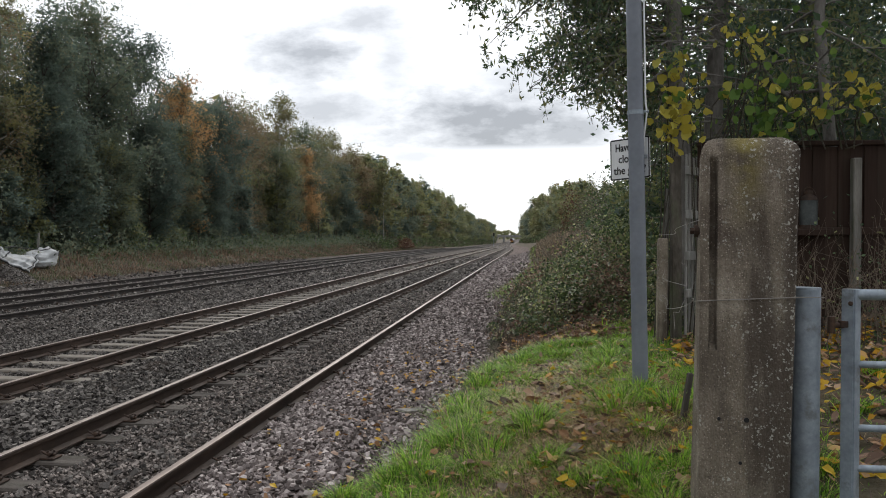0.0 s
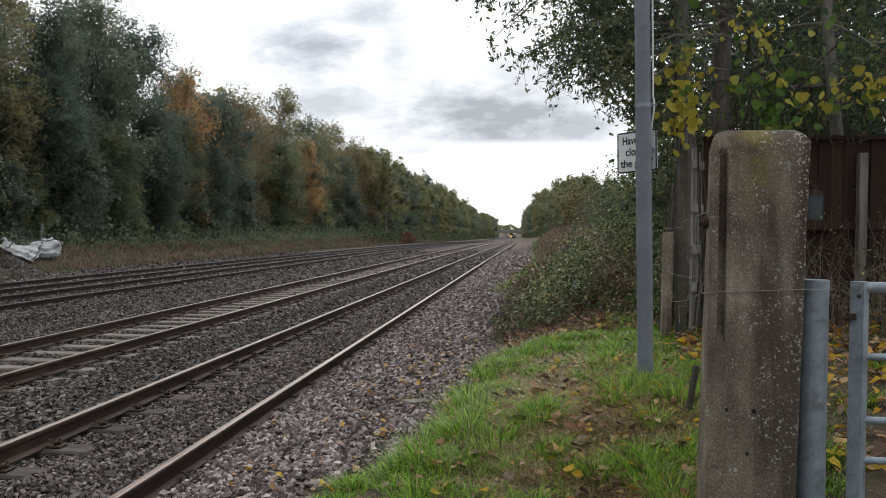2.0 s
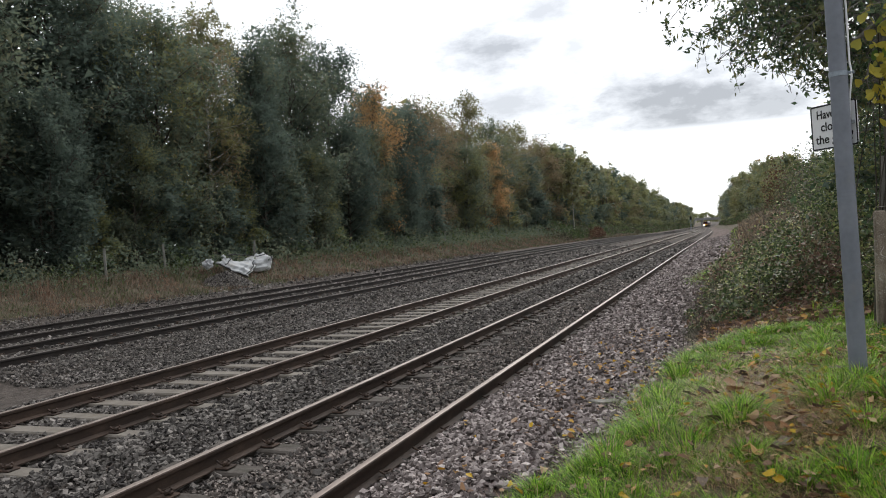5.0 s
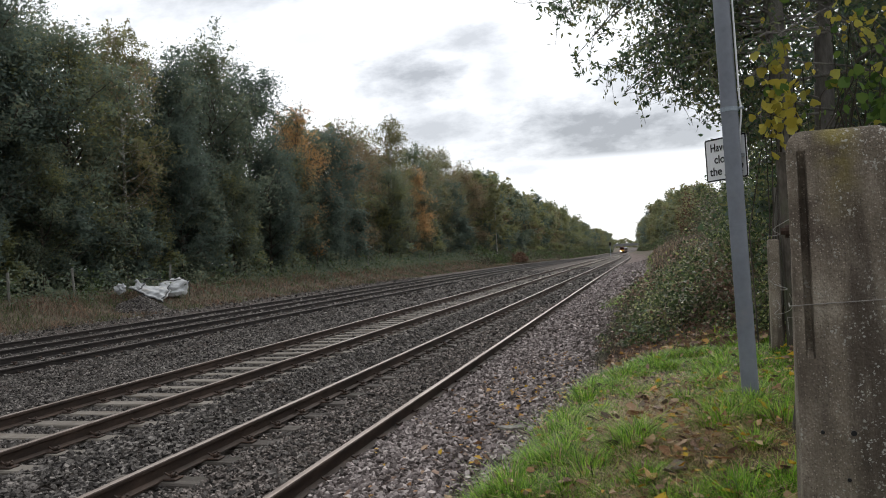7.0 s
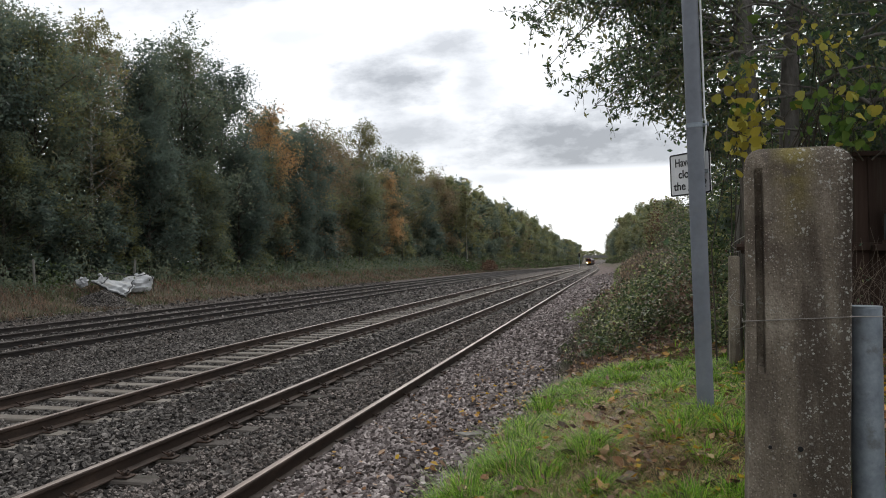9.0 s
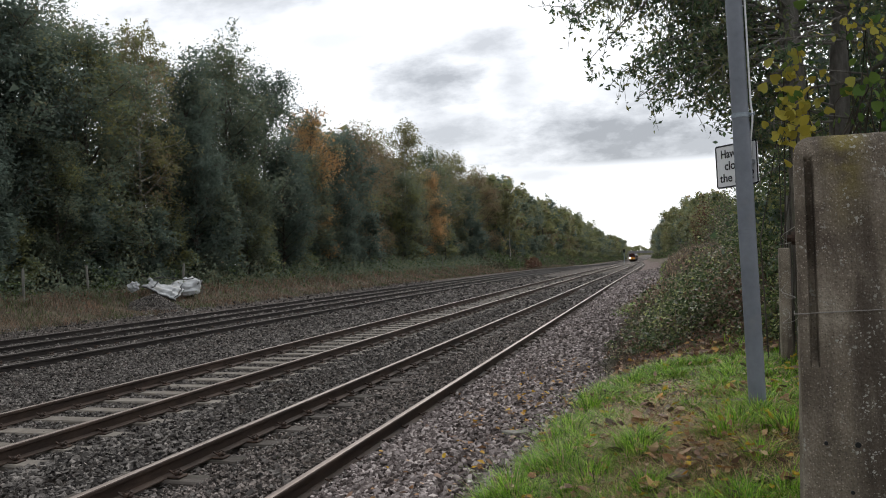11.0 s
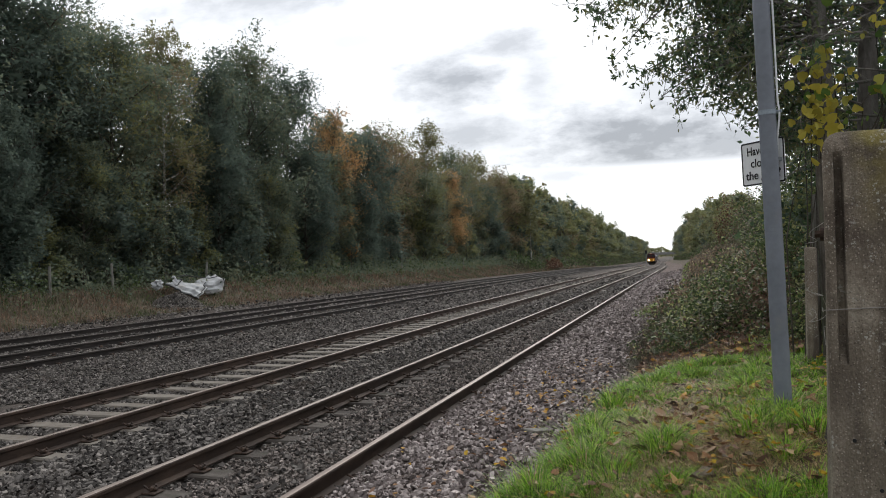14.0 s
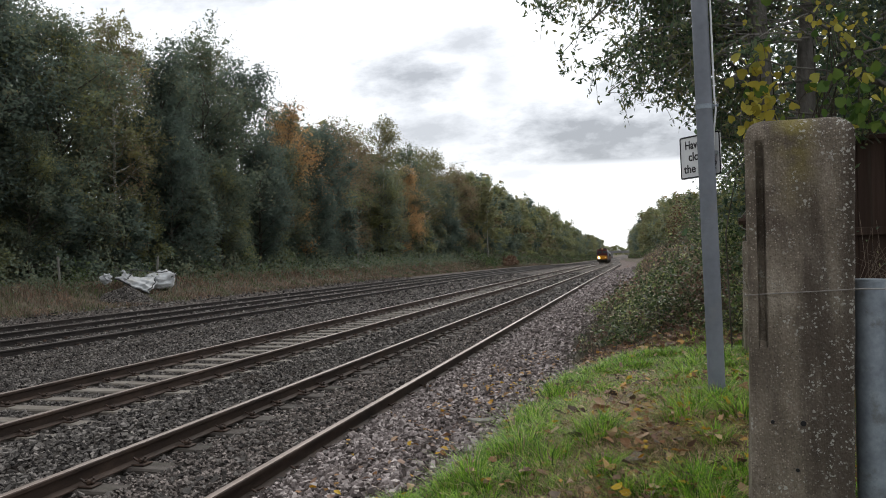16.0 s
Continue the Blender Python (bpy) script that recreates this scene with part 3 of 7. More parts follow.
def bank(x, y):
    """Height of the ground to the right of the line."""
    x, y = np.asarray(x, float), np.asarray(y, float)
    near = 0.06 + 0.27 * np.clip(x + 2.3, 0, 2.9) + 0.13 * np.clip(x - 0.6, 0, 2.5)
    near = near * (0.60 + 0.40 * sstep(1.5, 4.7, y))
    near = near + 0.07 * sstep(-1.0, -0.6, x) * (1 - sstep(0.0, 0.6, x)) * sstep(3.0, 4.5, y) * (1 - sstep(7.0, 9.0, y))
    far = 0.04 + 0.16 * np.clip(x + 2.3, 0, 1.5) + 0.36 * np.clip(x + 0.8, 0, 4.5)
    k = sstep(9, 17, y)
    return near * (1 - k) + far * k


def ground_z(x, y):
    x, y = np.asarray(x, float), np.asarray(y, float)
    xs = x - SWING(y)
    left = -0.40 + 0.53 * sstep(-16.6, -18.2, xs) + 0.85 * sstep(-17.6, -22, xs) + 0.02 * np.clip(-22 - xs, 0, 40)
    z = np.where(xs > -2.45, bank(xs, y), left)
    z = z + 0.025 * waves(x, y, 0.55) * sstep(-2.2, -1.2, xs) + 0.06 * waves(x, y, 1.7, 2.0) * sstep(-17.5, -19.5, xs)
    return z + DIP(y)


def grid_mesh(name, xs, ys, zfun, mat_, follow=True):
    X, Y = np.meshgrid(xs, ys)
    XX = X + (SWING(Y) if follow else 0)
    Z = zfun(XX, Y)
    v = np.stack([XX, Y, Z], -1).reshape(-1, 3)
    n, m = X.shape
    i, j = np.meshgrid(np.arange(n - 1), np.arange(m - 1), indexing="ij")
    p = (i * m + j).ravel()
    return np_mesh(name, v, np.stack([p, p + 1, p + m + 1, p + m], -1), mat_, smooth=True)


def long_steps():
    return np.concatenate([np.arange(-40, -2, 4.0), np.arange(-2, 14, 0.2), np.arange(14, 40, 1.0), np.arange(40, 120, 5.0), np.arange(120, 900, 20.0), [1000, 1500, 2500, 4000.0]])


ground = tagged(new("ground", grid_mesh("ground", np.concatenate([[-3000, -900, -300, -100, -60, -40], np.arange(-32, -16, 0.8), [-15, -10, -6, -3], np.arange(-2.45, 4, 0.16), [4.5, 5.5, 7, 10, 16, 30, 60, 150, 600, 3000]]), long_steps(), ground_z, M["soil"])),
                "dark soil with patchy grass beside the railway line", "ground", kind="structure")


def bed_z(x, y):
    xs = np.asarray(x, float) - SWING(y)
    z = -0.045 + 0.012 * waves(x, y, 0.4)
    for c in TRACKS:
        z = z - 0.02 * (np.abs(xs - c) < 0.62)
    z = z + 0.022 * (np.abs(xs - TRACKS[0]) < 0.62) + 0.022 * (np.abs(xs - TRACKS[1]) < 0.62)
    z = z + 0.095 * sstep(-3.80, -3.60, xs) * sstep(-2.68, -2.78, xs) * (0.8 + 0.2 * waves(x, y, 0.5, 2.0))
    z = z + 0.05 * sstep(-5.85, -5.65, xs) * sstep(-5.0, -5.2, xs)
    z = z + 0.06 * sstep(-10.9, -11.4, xs)
    z = z - 0.10 * sstep(-9.0, -9.6, xs) * sstep(-10.9, -10.3, xs)
    z = z + 0.10 * sstep(-16.8, -17.6, xs) - 0.5 * sstep(-17.9, -18.5, xs)
    z = z + 0.04 * sstep(-2.5, -2.3, xs)
    return z + DIP(y)


bed = tagged(new("ballast_bed", grid_mesh("ballast_bed", np.concatenate([[-18.5, -18.2, -17.9], np.arange(-17.6, -4.3, 0.3), np.arange(-4.3, -2.3, 0.1), [-2.25]]), long_steps(), bed_z, M["ballast"])),
             "grey-brown crushed stone ballast under the four tracks", "ballast", kind="structure")


def cess_z(x, y):
    xs = np.asarray(x, float) - SWING(y)
    edge = GRAVEL_EDGE(y) + 0.04 * waves(0 * y, y, 0.5, 4.0)
    return ground_z(x, y) + 0.03 - 0.09 * sstep(edge - 0.15, edge + 0.12, xs)


cess = tagged(new("gravel_path", grid_mesh("gravel_path", np.arange(-2.26, -0.1, 0.09), np.concatenate([np.arange(-6, 30, 0.25), np.arange(30, 120, 3.0), np.arange(120, 500, 20.0)]), cess_z, M["cess"])),
              "pinkish-grey loose stones of the path beside the near rail", "path", kind="structure")


# ================= tracks =================
def rail_mesh(x, top, name, head):
    prof = np.array([(0.07, 0.0), (0.07, 0.011), (0.014, 0.03), (0.011, 0.11), (0.036, 0.124), (0.036, 0.148), (0.029, 0.1565), (0.019, 0.159)])
    prof = np.concatenate([prof, prof[::-1] * (-1, 1)])
    ys = np.concatenate([[-40, -10], np.arange(0, 40, 8.0), np.arange(40, 900, 12.0)])
    k = len(prof)
    cx = x + SWING(ys)
    cz = top - 0.159 + DIP(ys)
    v = np.stack([cx[:, None] + prof[None, :, 0], np.repeat(ys[:, None], k, 1), cz[:, None] + prof[None, :, 1]], -1).reshape(-1, 3)
    i, j = np.meshgrid(np.arange(len(ys) - 1), np.arange(k), indexing="ij")
    a, b = (i * k + j).ravel(), (i * k + (j + 1) % k).ravel()
    f = np.stack([a, b, b + k, a + k], -1)
    idx = np.isin(j.ravel(), (6, 7, 8)).astype(int)
    return np_mesh(name, v, f, [M["dark_rail" if head == "dull_head" else "rail_side"], M[head]], idx)


def sleeper_mesh(name, length, mat_, top=0.008, dished=False):
    bm = box_bm(-length / 2, length / 2, -0.125, 0.125, -0.14, top, 0.018)
    if dished:
        for v in bm.verts:
            if abs(v.co.x) < 0.2 and v.co.z > -0.05:
                v.co.z -= 0.03
    return bm_mesh(name, bm, mat_)


def clip_mesh(side):
    """Chair with a sprung clip beside the rail foot."""
    bm = box_bm(0.02 * side, 0.150 * side, -0.07, 0.07, 0.0, 0.018, 0.006)
    box_bm(0.075 * side, 0.105 * side, -0.05, 0.05, 0.02, 0.062, 0.012, bm)
    box_bm(0.105 * side, 0.128 * side, -0.022, 0.022, 0.02, 0.05, 0.01, bm)
    t = bm_mesh("rail_clip", bm, M["iron"])
    v, f = tube([(0.06 * side + 0.05 * side * math.cos(a), 0.045 * math.sin(a * 1.0), 0.05 + 0.012 * math.sin(2 * a)) for a in np.linspace(0.3, 5.6, 9)], 0.009, 6)
    b2 = bmesh.new()
    b2.from_mesh(t)
    vs = [b2.verts.new(p) for p in v]
    for tri in f:
        b2.faces.new([vs[q] for q in tri])
    return bm_mesh("rail_clip", b2, M["iron"])


CLIP_L, CLIP_R = clip_mesh(-1), clip_mesh(1)
TIMBER = sleeper_mesh("sleeper", 2.5, M["timber_sleeper"])
CONCRETE = sleeper_mesh("sleeper", 2.42, M["concrete_sleeper"], 0.012, True)


def sleepers_far(name, c, y0, y1, step, half, mat_, parent, top=0.008):
    y = np.arange(y0, y1, step)
    z = DIP(y) + top
    x = c + SWING(y)
    q = np.array([(-half, -0.12, 0), (half, -0.12, 0), (half, 0.12, 0), (-half, 0.12, 0), (-half, -0.12, -0.1), (half, -0.12, -0.1), (half, 0.12, -0.1), (-half, 0.12, -0.1)])
    v = (np.stack([x, y, z], -1)[:, None, :] + q[None]).reshape(-1, 3)
    fq = np.array([(0, 1, 2, 3), (4, 5, 1, 0), (2, 3, 7, 6), (1, 5, 6, 2), (0, 3, 7, 4)])
    f = (np.arange(len(y))[:, None, None] * 8 + fq[None]).reshape(-1, 4)
    ob = part(name, np_mesh(name, v, f, mat_), parent)
    return tagged(ob, kind="stuff")


def railway_track(c, top, sleeper, smat, y0, count, step, label, clips=True, half=1.25, seed=1, head="rail_top"):
    rng = random.Random(seed)
    tr = thing("railway_track", label, "railway track", "four parallel tracks")
    for s, nm in ((-1, "rail"), (1, "rail")):
        part(nm, rail_mesh(c + s * GAUGE / 2, top, nm, head), tr, "rusty steel rail with a polished head")
    for i in range(count):
        y = y0 + i * step + rng.uniform(-0.02, 0.02)
        z = float(DIP(y)) + rng.uniform(-0.008, 0.004)
        sl = part("sleeper", sleeper, tr, "", pose(c + rng.uniform(-0.02, 0.02), y, z, 0, rng.uniform(-0.3, 0.3), rng.uniform(-0.8, 0.8)))
        if clips and i < 62:
            for s in (-1, 1):
                part("rail_clip", CLIP_R, sl, "", pose(s * GAUGE / 2 + 0.03, 0, 0.012))
                part("rail_clip", CLIP_L, sl, "", pose(s * GAUGE / 2 - 0.03, 0, 0.012))
    sleepers_far("distant_sleeper", c, y0 + count * step, 320, step, half, smat, tr)
    return tr


railway_track(TRACKS[0], RAIL_TOP, TIMBER, M["timber_sleeper"], -1.6, 90, 0.70, "running line with rusty rails on dark timber sleepers", seed=3)
railway_track(TRACKS[1], RAIL_TOP, CONCRETE, M["concrete_sleeper"], -1.6, 90, 0.66, "running line with rusty rails on pale concrete sleepers", seed=4, half=1.21)
railway_track(TRACKS[2], RAIL_TOP, TIMBER, M["timber_sleeper"], 3.0, 60, 0.72, "running line with dark rails deep in ballast", seed=5, head="dull_head")
railway_track(TRACKS[3], RAIL_TOP - 0.01, TIMBER, M["timber_sleeper"], 3.0, 60, 0.72, "little-used running line with brown rails deep in ballast", clips=False, seed=6, head="dull_head")


# ================= loose stones =================
def stones(rng, x, y, z, size):
    n = len(x)
    o = np.array([(-1, -1, -1), (1, -1, -1), (1, 1, -1), (-1, 1, -1), (-1, -1, 1), (1, -1, 1), (1, 1, 1), (-1, 1, 1)], float) * 0.62
    v = np.repeat(o[None], n, 0) * rng.uniform(0.6, 1.25, (n, 8, 1)) + rng.normal(0, 0.13, (n, 8, 3))
    s = size * rng.uniform(0.6, 1.5, n)
    v *= (s[:, None] * np.stack([rng.uniform(0.8, 1.45, n), rng.uniform(0.65, 1.05, n), rng.uniform(0.4, 0.75, n)], 1))[:, None, :]
    yaw = rng.uniform(0, 6.28, n)
    tx, ty = rng.normal(0, 0.45, n), rng.normal(0, 0.45, n)
    cz, sz_, cx, sx, cy, sy = np.cos(yaw), np.sin(yaw), np.cos(tx), np.sin(tx), np.cos(ty), np.sin(ty)
    R = np.empty((n, 3, 3))
    R[:, 0, 0], R[:, 0, 1], R[:, 0, 2] = cz * cy, cz * sy * sx - sz_ * cx, cz * sy * cx + sz_ * sx
    R[:, 1, 0], R[:, 1, 1], R[:, 1, 2] = sz_ * cy, sz_ * sy * sx + cz * cx, sz_ * sy * cx - cz * sx
    R[:, 2, 0], R[:, 2, 1], R[:, 2, 2] = -sy, cy * sx, cy * cx
    v = np.einsum("nij,nkj->nki", R, v)
    v += np.stack([x, y, z], -1)[:, None, :]
    t = np.array([(4, 5, 6, 7), (0, 1, 5, 4), (1, 2, 6, 5), (2, 3, 7, 6), (3, 0, 4, 7)])
    return v.reshape(-1, 3), (np.arange(n)[:, None, None] * 8 + t[None]).reshape(-1, 4)


def scatter_stones():
    rng = np.random.default_rng(11)
    px, py, sz = [], [], []
    for y0, y1, x0, dens, s in ((2.6, 9, -8.6, 780, 0.026), (9, 15, -11.6, 560, 0.0235), (15, 26, -11.6, 240, 0.032), (26, 40, -11.6, 70, 0.052), (40, 75, -11.6, 18, 0.085)):
        n = int((y1 - y0) * (-2.4 - x0) * dens)
        px.append(rng.uniform(x0, -2.4, n))
        py.append(rng.uniform(y0, y1, n))
        sz.append(np.full(n, s))
    for y0, y1, dens, s in ((10, 24, 100, 0.034), (24, 60, 24, 0.058)):
        n = int((y1 - y0) * 6.6 * dens)
        px.append(rng.uniform(-18.3, -11.6, n))
        py.append(rng.uniform(y0, y1, n))
        sz.append(np.full(n, s))
    x, y, s = np.concatenate(px), np.concatenate(py), np.concatenate(sz)
    keep = np.ones(len(x), bool)
    for c in TRACKS:
        for r in (-GAUGE / 2, GAUGE / 2):
            keep &= np.abs(x - c - r) > 0.085
    # the near four-foot and sleepers are swept barer
    step1 = np.abs(((y + 1.6 + 0.35) % 0.70) - 0.35) < 0.15
    step2 = np.abs(((y + 1.6 + 0.33) % 0.66) - 0.33) < 0.14
    on1 = (np.abs(x - TRACKS[0]) < 1.3) & step1
    on2 = (np.abs(x - TRACKS[1]) < 1.25) & step2
    r = rng.uniform(size=len(x))
    keep &= ~(on1 & (r < 0.88) & (x < -3.55)) & ~((x > -3.9) & (x < -2.75) & (r < 0.25)) & ~(on2 & (r < 0.93))
    # a view from low down never sees what lies left of this line near the camera
    keep &= (y > 2.0 + 0.55 * (-x - 6.0))
    keep &= ~((np.abs(x - TRACKS[0]) < 0.66) & (y < 26) & (rng.uniform(size=len(x)) < 0.7))
    x, y, s = x[keep], y[keep], s[keep]
    z = np.maximum(bed_z(x, y), ground_z(x, y)) + rng.uniform(0.0, 0.03, len(x)) - 0.004 + 0.02 * rng.uniform(0, 1, len(x))
    v, f = stones(rng, x, y, z, s)
    tagged(new("ballast_stones", np_mesh("ballast_stones", v, f, M["stone"])), "loose angular grey-brown ballast stones between and beside the rails", "ballast", kind="stuff")
    px, py, sz = [], [], []
    for y0, y1, dens, s in ((2.4, 9, 1250, 0.017), (9, 15, 620, 0.021), (15, 26, 230, 0.030)):
        n = int((y1 - y0) * 1.3 * dens)
        px.append(TRACKS[0] + rng.uniform(-0.65, 0.65, n))
        py.append(rng.uniform(y0, y1, n))
        sz.append(np.full(n, s))
    x, y, s = np.concatenate(px), np.concatenate(py), np.concatenate(sz)
    keep = ~((np.abs(((y + 1.6 + 0.35) % 0.70) - 0.35) < 0.12) & (x < TRACKS[0] - 0.1 - 0.3 * rng.uniform(size=len(x))))
    x, y, s = x[keep], y[keep], s[keep]
    v, f = stones(rng, x, y, np.maximum(bed_z(x, y), ground_z(x, y)) + rng.uniform(0.0, 0.03, len(x)), s)
    tagged(new("fine_gravel", np_mesh("fine_gravel", v, f, M["stone_fine"])), "fine brown-grey gravel between the rails of the near track", "gravel", kind="stuff")
    px, py, sz = [], [], []
    for y0, y1, dens, s in ((2.8, 9, 960, 0.0235), (9, 15, 520, 0.028), (15, 30, 200, 0.037), (30, 75, 50, 0.064)):
        n = int((y1 - y0) * 2.42 * dens)
        px.append(rng.uniform(-2.52, -0.1, n))
        py.append(rng.uniform(y0, y1, n))
        sz.append(np.full(n, s))
    x, y, s = np.concatenate(px), np.concatenate(py), np.concatenate(sz)
    edge = GRAVEL_EDGE(y) + 0.05 * waves(0 * y, y, 0.5, 4.0) + 0.05 + rng.normal(0, 0.06, len(x)) + np.abs(rng.normal(0, 0.16, len(x))) * sstep(7.0, 9.0, y)
    keep = (x < edge) & (np.abs(x - TRACKS[0] - GAUGE / 2) > 0.10)
    x, y, s = x[keep], y[keep], s[keep]
    z = np.maximum(cess_z(x, y), bed_z(x, y)) + rng.uniform(-0.006, 0.022, len(x))
    v, f = stones(rng, x, y, z, s)
    tagged(new("gravel_stones", np_mesh("gravel_stones", v, f, M["stone_pink"])), "loose pinkish-grey stones beside the near rail", "gravel", kind="stuff")


scatter_stones()


# ================= by the crossing gate =================
def gate_post():
    """Square concrete post, tapered, with a rounded top, a long groove, black discs for bolt holes, and wires."""
    px, py, w, d = 0.875, 3.106, 0.352, 0.245
    z0 = float(ground_z(px, py))
    H = 2.310 - z0
    post = thing("gate_post", "old lichen-spotted concrete gatepost with a rounded top", "gate post", m=pose(px, py, z0, 0, 0, -7))
    bm = bmesh.new()
    bmesh.ops.create_cube(bm, size=1.0)
    bmesh.ops.subdivide_edges(bm, edges=bm.edges[:], cuts=1, use_grid_fill=True)
    for v in bm.verts:
        v.co = Vector((v.co.x * w, v.co.y * d, (v.co.z + 0.5) * (H + 0.25) - 0.25))
    top_edges = [e for e in bm.edges if all(v.co.z > H - 0.01 for v in e.verts) and (all(abs(abs(v.co.x) - w / 2) < 1e-4 for v in e.verts) or all(abs(abs(v.co.y) - d / 2) < 1e-4 for v in e.verts))]
    bmesh.ops.bevel(bm, geom=top_edges, offset=0.078, segments=9, profile=0.5, affect="EDGES")
    vert_edges = [e for e in bm.edges if abs(e.verts[0].co.z - e.verts[1].co.z) > 0.2 and abs(abs(e.verts[0].co.x) - w / 2) < 1e-3 and abs(abs(e.verts[0].co.y) - d / 2) < 1e-3]
    bmesh.ops.bevel(bm, geom=vert_edges, offset=0.014, segments=3, profile=0.5, affect="EDGES")
    # cut rings, so that the surface can be uneven
    for zc in np.arange(-0.1, H - 0.1, 0.06):
        bmesh.ops.bisect_plane(bm, geom=bm.verts[:] + bm.edges[:] + bm.faces[:], plane_co=(0, 0, zc), plane_no=(0, 0, 1))
    for xc in (-0.15, -0.141, -0.137, -0.130, -0.116, -0.109, -0.10, -0.05, 0.05, 0.1):
        bmesh.ops.bisect_plane(bm, geom=bm.verts[:] + bm.edges[:] + bm.faces[:], plane_co=(xc, 0, 0), plane_no=(1, 0, 0))
    for v in bm.verts:
        p = v.co
        groove = -0.142 < p.x < -0.105 and p.y < -d / 2 + 0.02 and H - 0.79 < p.z < H - 0.05
        lean = 0.020 * (p.z - 0.75) * (0.0 if p.x < 0 and p.y < 0 else 1.0)
        n = noise.noise(Vector((p.x * 9, p.y * 9, p.z * 9))) * 0.0035 + noise.noise(Vector((p.x * 31, p.y * 31, p.z * 31))) * 0.002
        p.x, p.y = p.x * (1 + n * 3), p.y * (1 + n * 3)
        if p.z > H - 0.05:
            p.z += n * 1.5
        if groove:
            p.y += (0.048 if -0.138 < p.x < -0.112 else 0.003) * float(1 - sstep(H - 0.17, H - 0.07, p.z))
        p.x += lean
    shaft = bm_mesh("shaft", bm, M["concrete"], True)
    shaft.set_sharp_from_angle(angle=radians(14))
    part("shaft", shaft, post)
    # black discs on the face stand for the shade inside bolt holes
    for x, z, r in ((0.002, 0.0, 0.010), (-0.10, 0.0, 0.007), (-0.02, -0.17, 0.007)):
        v, f = tube([(x, -d / 2 * 1.03 - 0.0015, 1.20 - z0 + z), (x, -d / 2 * 1.0 + 0.01, 1.20 - z0 + z)], r, 12)
        part("bolt_hole", np_mesh("bolt_hole", v, f, M["black"]), post)
    zb = 1.94 - z0
    v1, f1 = tube([(-w / 2 - 0.028, 0.02, zb), (-w / 2 + 0.01, 0.02, zb)], [0.015, 0.015], 6)
    v2, f2 = tube([(-w / 2 - 0.012, 0.02, zb), (-w / 2 + 0.004, 0.02, zb)], [0.025, 0.027], 14)
    tube_part("bolt", [(v1, f1), (v2, f2)], M["iron"], post, "dark iron bolt with a washer", smooth=False)
    zw = 1.675 - z0
    e = 0.008
    loop = [(-w / 2 * 1.02 - e, -d / 2 * 1.02 - e, zw - 0.012), (-0.05, -d / 2 * 1.02 - e * 0.7, zw - 0.004), (0.06, -d / 2 * 1.02 - e * 0.7, zw + 0.002), (w / 2 * 1.02 + e, -d / 2 * 1.02 - e, zw + 0.010), (w / 2 + 0.118, -0.057, zw + 0.006)]
    tube_part("wire", [tube(loop, 0.0022, 6), tube([loop[0], (-w / 2 - e, 0.05, zw - 0.03), (-w / 2 - e, d / 2, zw - 0.02)], 0.0022, 6)], M["wire"], post, "thin rusty tie wire")


gate_post()


def steel_gate():
    zg = float(ground_z(1.1, 3.15))
    bp = thing("steel_post", "galvanised round steel hanging post beside the concrete post", "gate post", m=pose(1.122, 3.11, zg, 0, 0, 4))
    h = 1.712 - zg
    tube_part("tube", [tube([(0, 0, -0.2), (0, 0, h - 0.003)], 0.056, 32)], M["galv"], bp)
    tube_part("cap", [tube([(0, 0, h - 0.006), (0, 0, h + 0.002)], 0.0572, 32)], M["galv"], bp, smooth=False)
    bm = box_bm(0.035, 0.065, -0.02, 0.02, h - 0.155, h - 0.115, 0.004)
    part("hinge_lug", bm_mesh("hinge_lug", bm, M["iron"]), bp, "rusty hinge lug")
    g = thing("field_gate", "galvanised tubular steel field gate, shut", "gate", m=pose(1.277, 3.06, zg, 0, 0, -2))
    bm = bmesh.new()
    bmesh.ops.create_cone(bm, cap_ends=True, segments=4, radius1=0.0385, radius2=0.0385, depth=1.0)
    for v in bm.verts:
        v.co = Vector((v.co.x, v.co.y, (v.co.z + 0.5) * (h - 0.08) + 0.08))
    bmesh.ops.bevel(bm, geom=[e for e in bm.edges if abs(e.verts[0].co.z - e.verts[1].co.z) > 0.3], offset=0.006, segments=2, affect="EDGES")
    stile = part("stile", bm_mesh("stile", bm, M["galv"]), g)
    for z in (1.69, 1.415, 1.163, 1.003, 0.86, 0.72):
        if z - zg < 0.14:
            continue
        tube_part("bar", [tube([(0.012, 0, z - zg), (1.5, 0.03, z - zg), (2.6, 0.05, z - zg)], 0.022 if z > 1.6 else 0.0145, 14)], M["galv"], g)
    v, f = tube([(2.6, 0.05, 0.12), (2.6, 0.05, h)], 0.025, 12)
    part("stile", np_mesh("stile", v, f, M["galv"], smooth=True), g)
    tube_part("hinge_pin", [tube([(-0.075, -0.005, h - 0.145), (-0.02, -0.005, h - 0.142)], 0.012, 10), tube([(-0.075, -0.005, h - 0.175), (-0.075, -0.005, h - 0.11)], 0.014, 10), tube([(-0.03, -0.01, h - 0.15), (-0.03, -0.01, h - 0.125)], 0.02, 6)], M["iron"], stile, "rusty hinge pin and nut", smooth=False)
    tube_part("rivet", [tube([(-0.012, -0.027, h - 0.055), (-0.014, -0.035, h - 0.055)], 0.009, 10)], M["iron"], stile)


steel_gate()


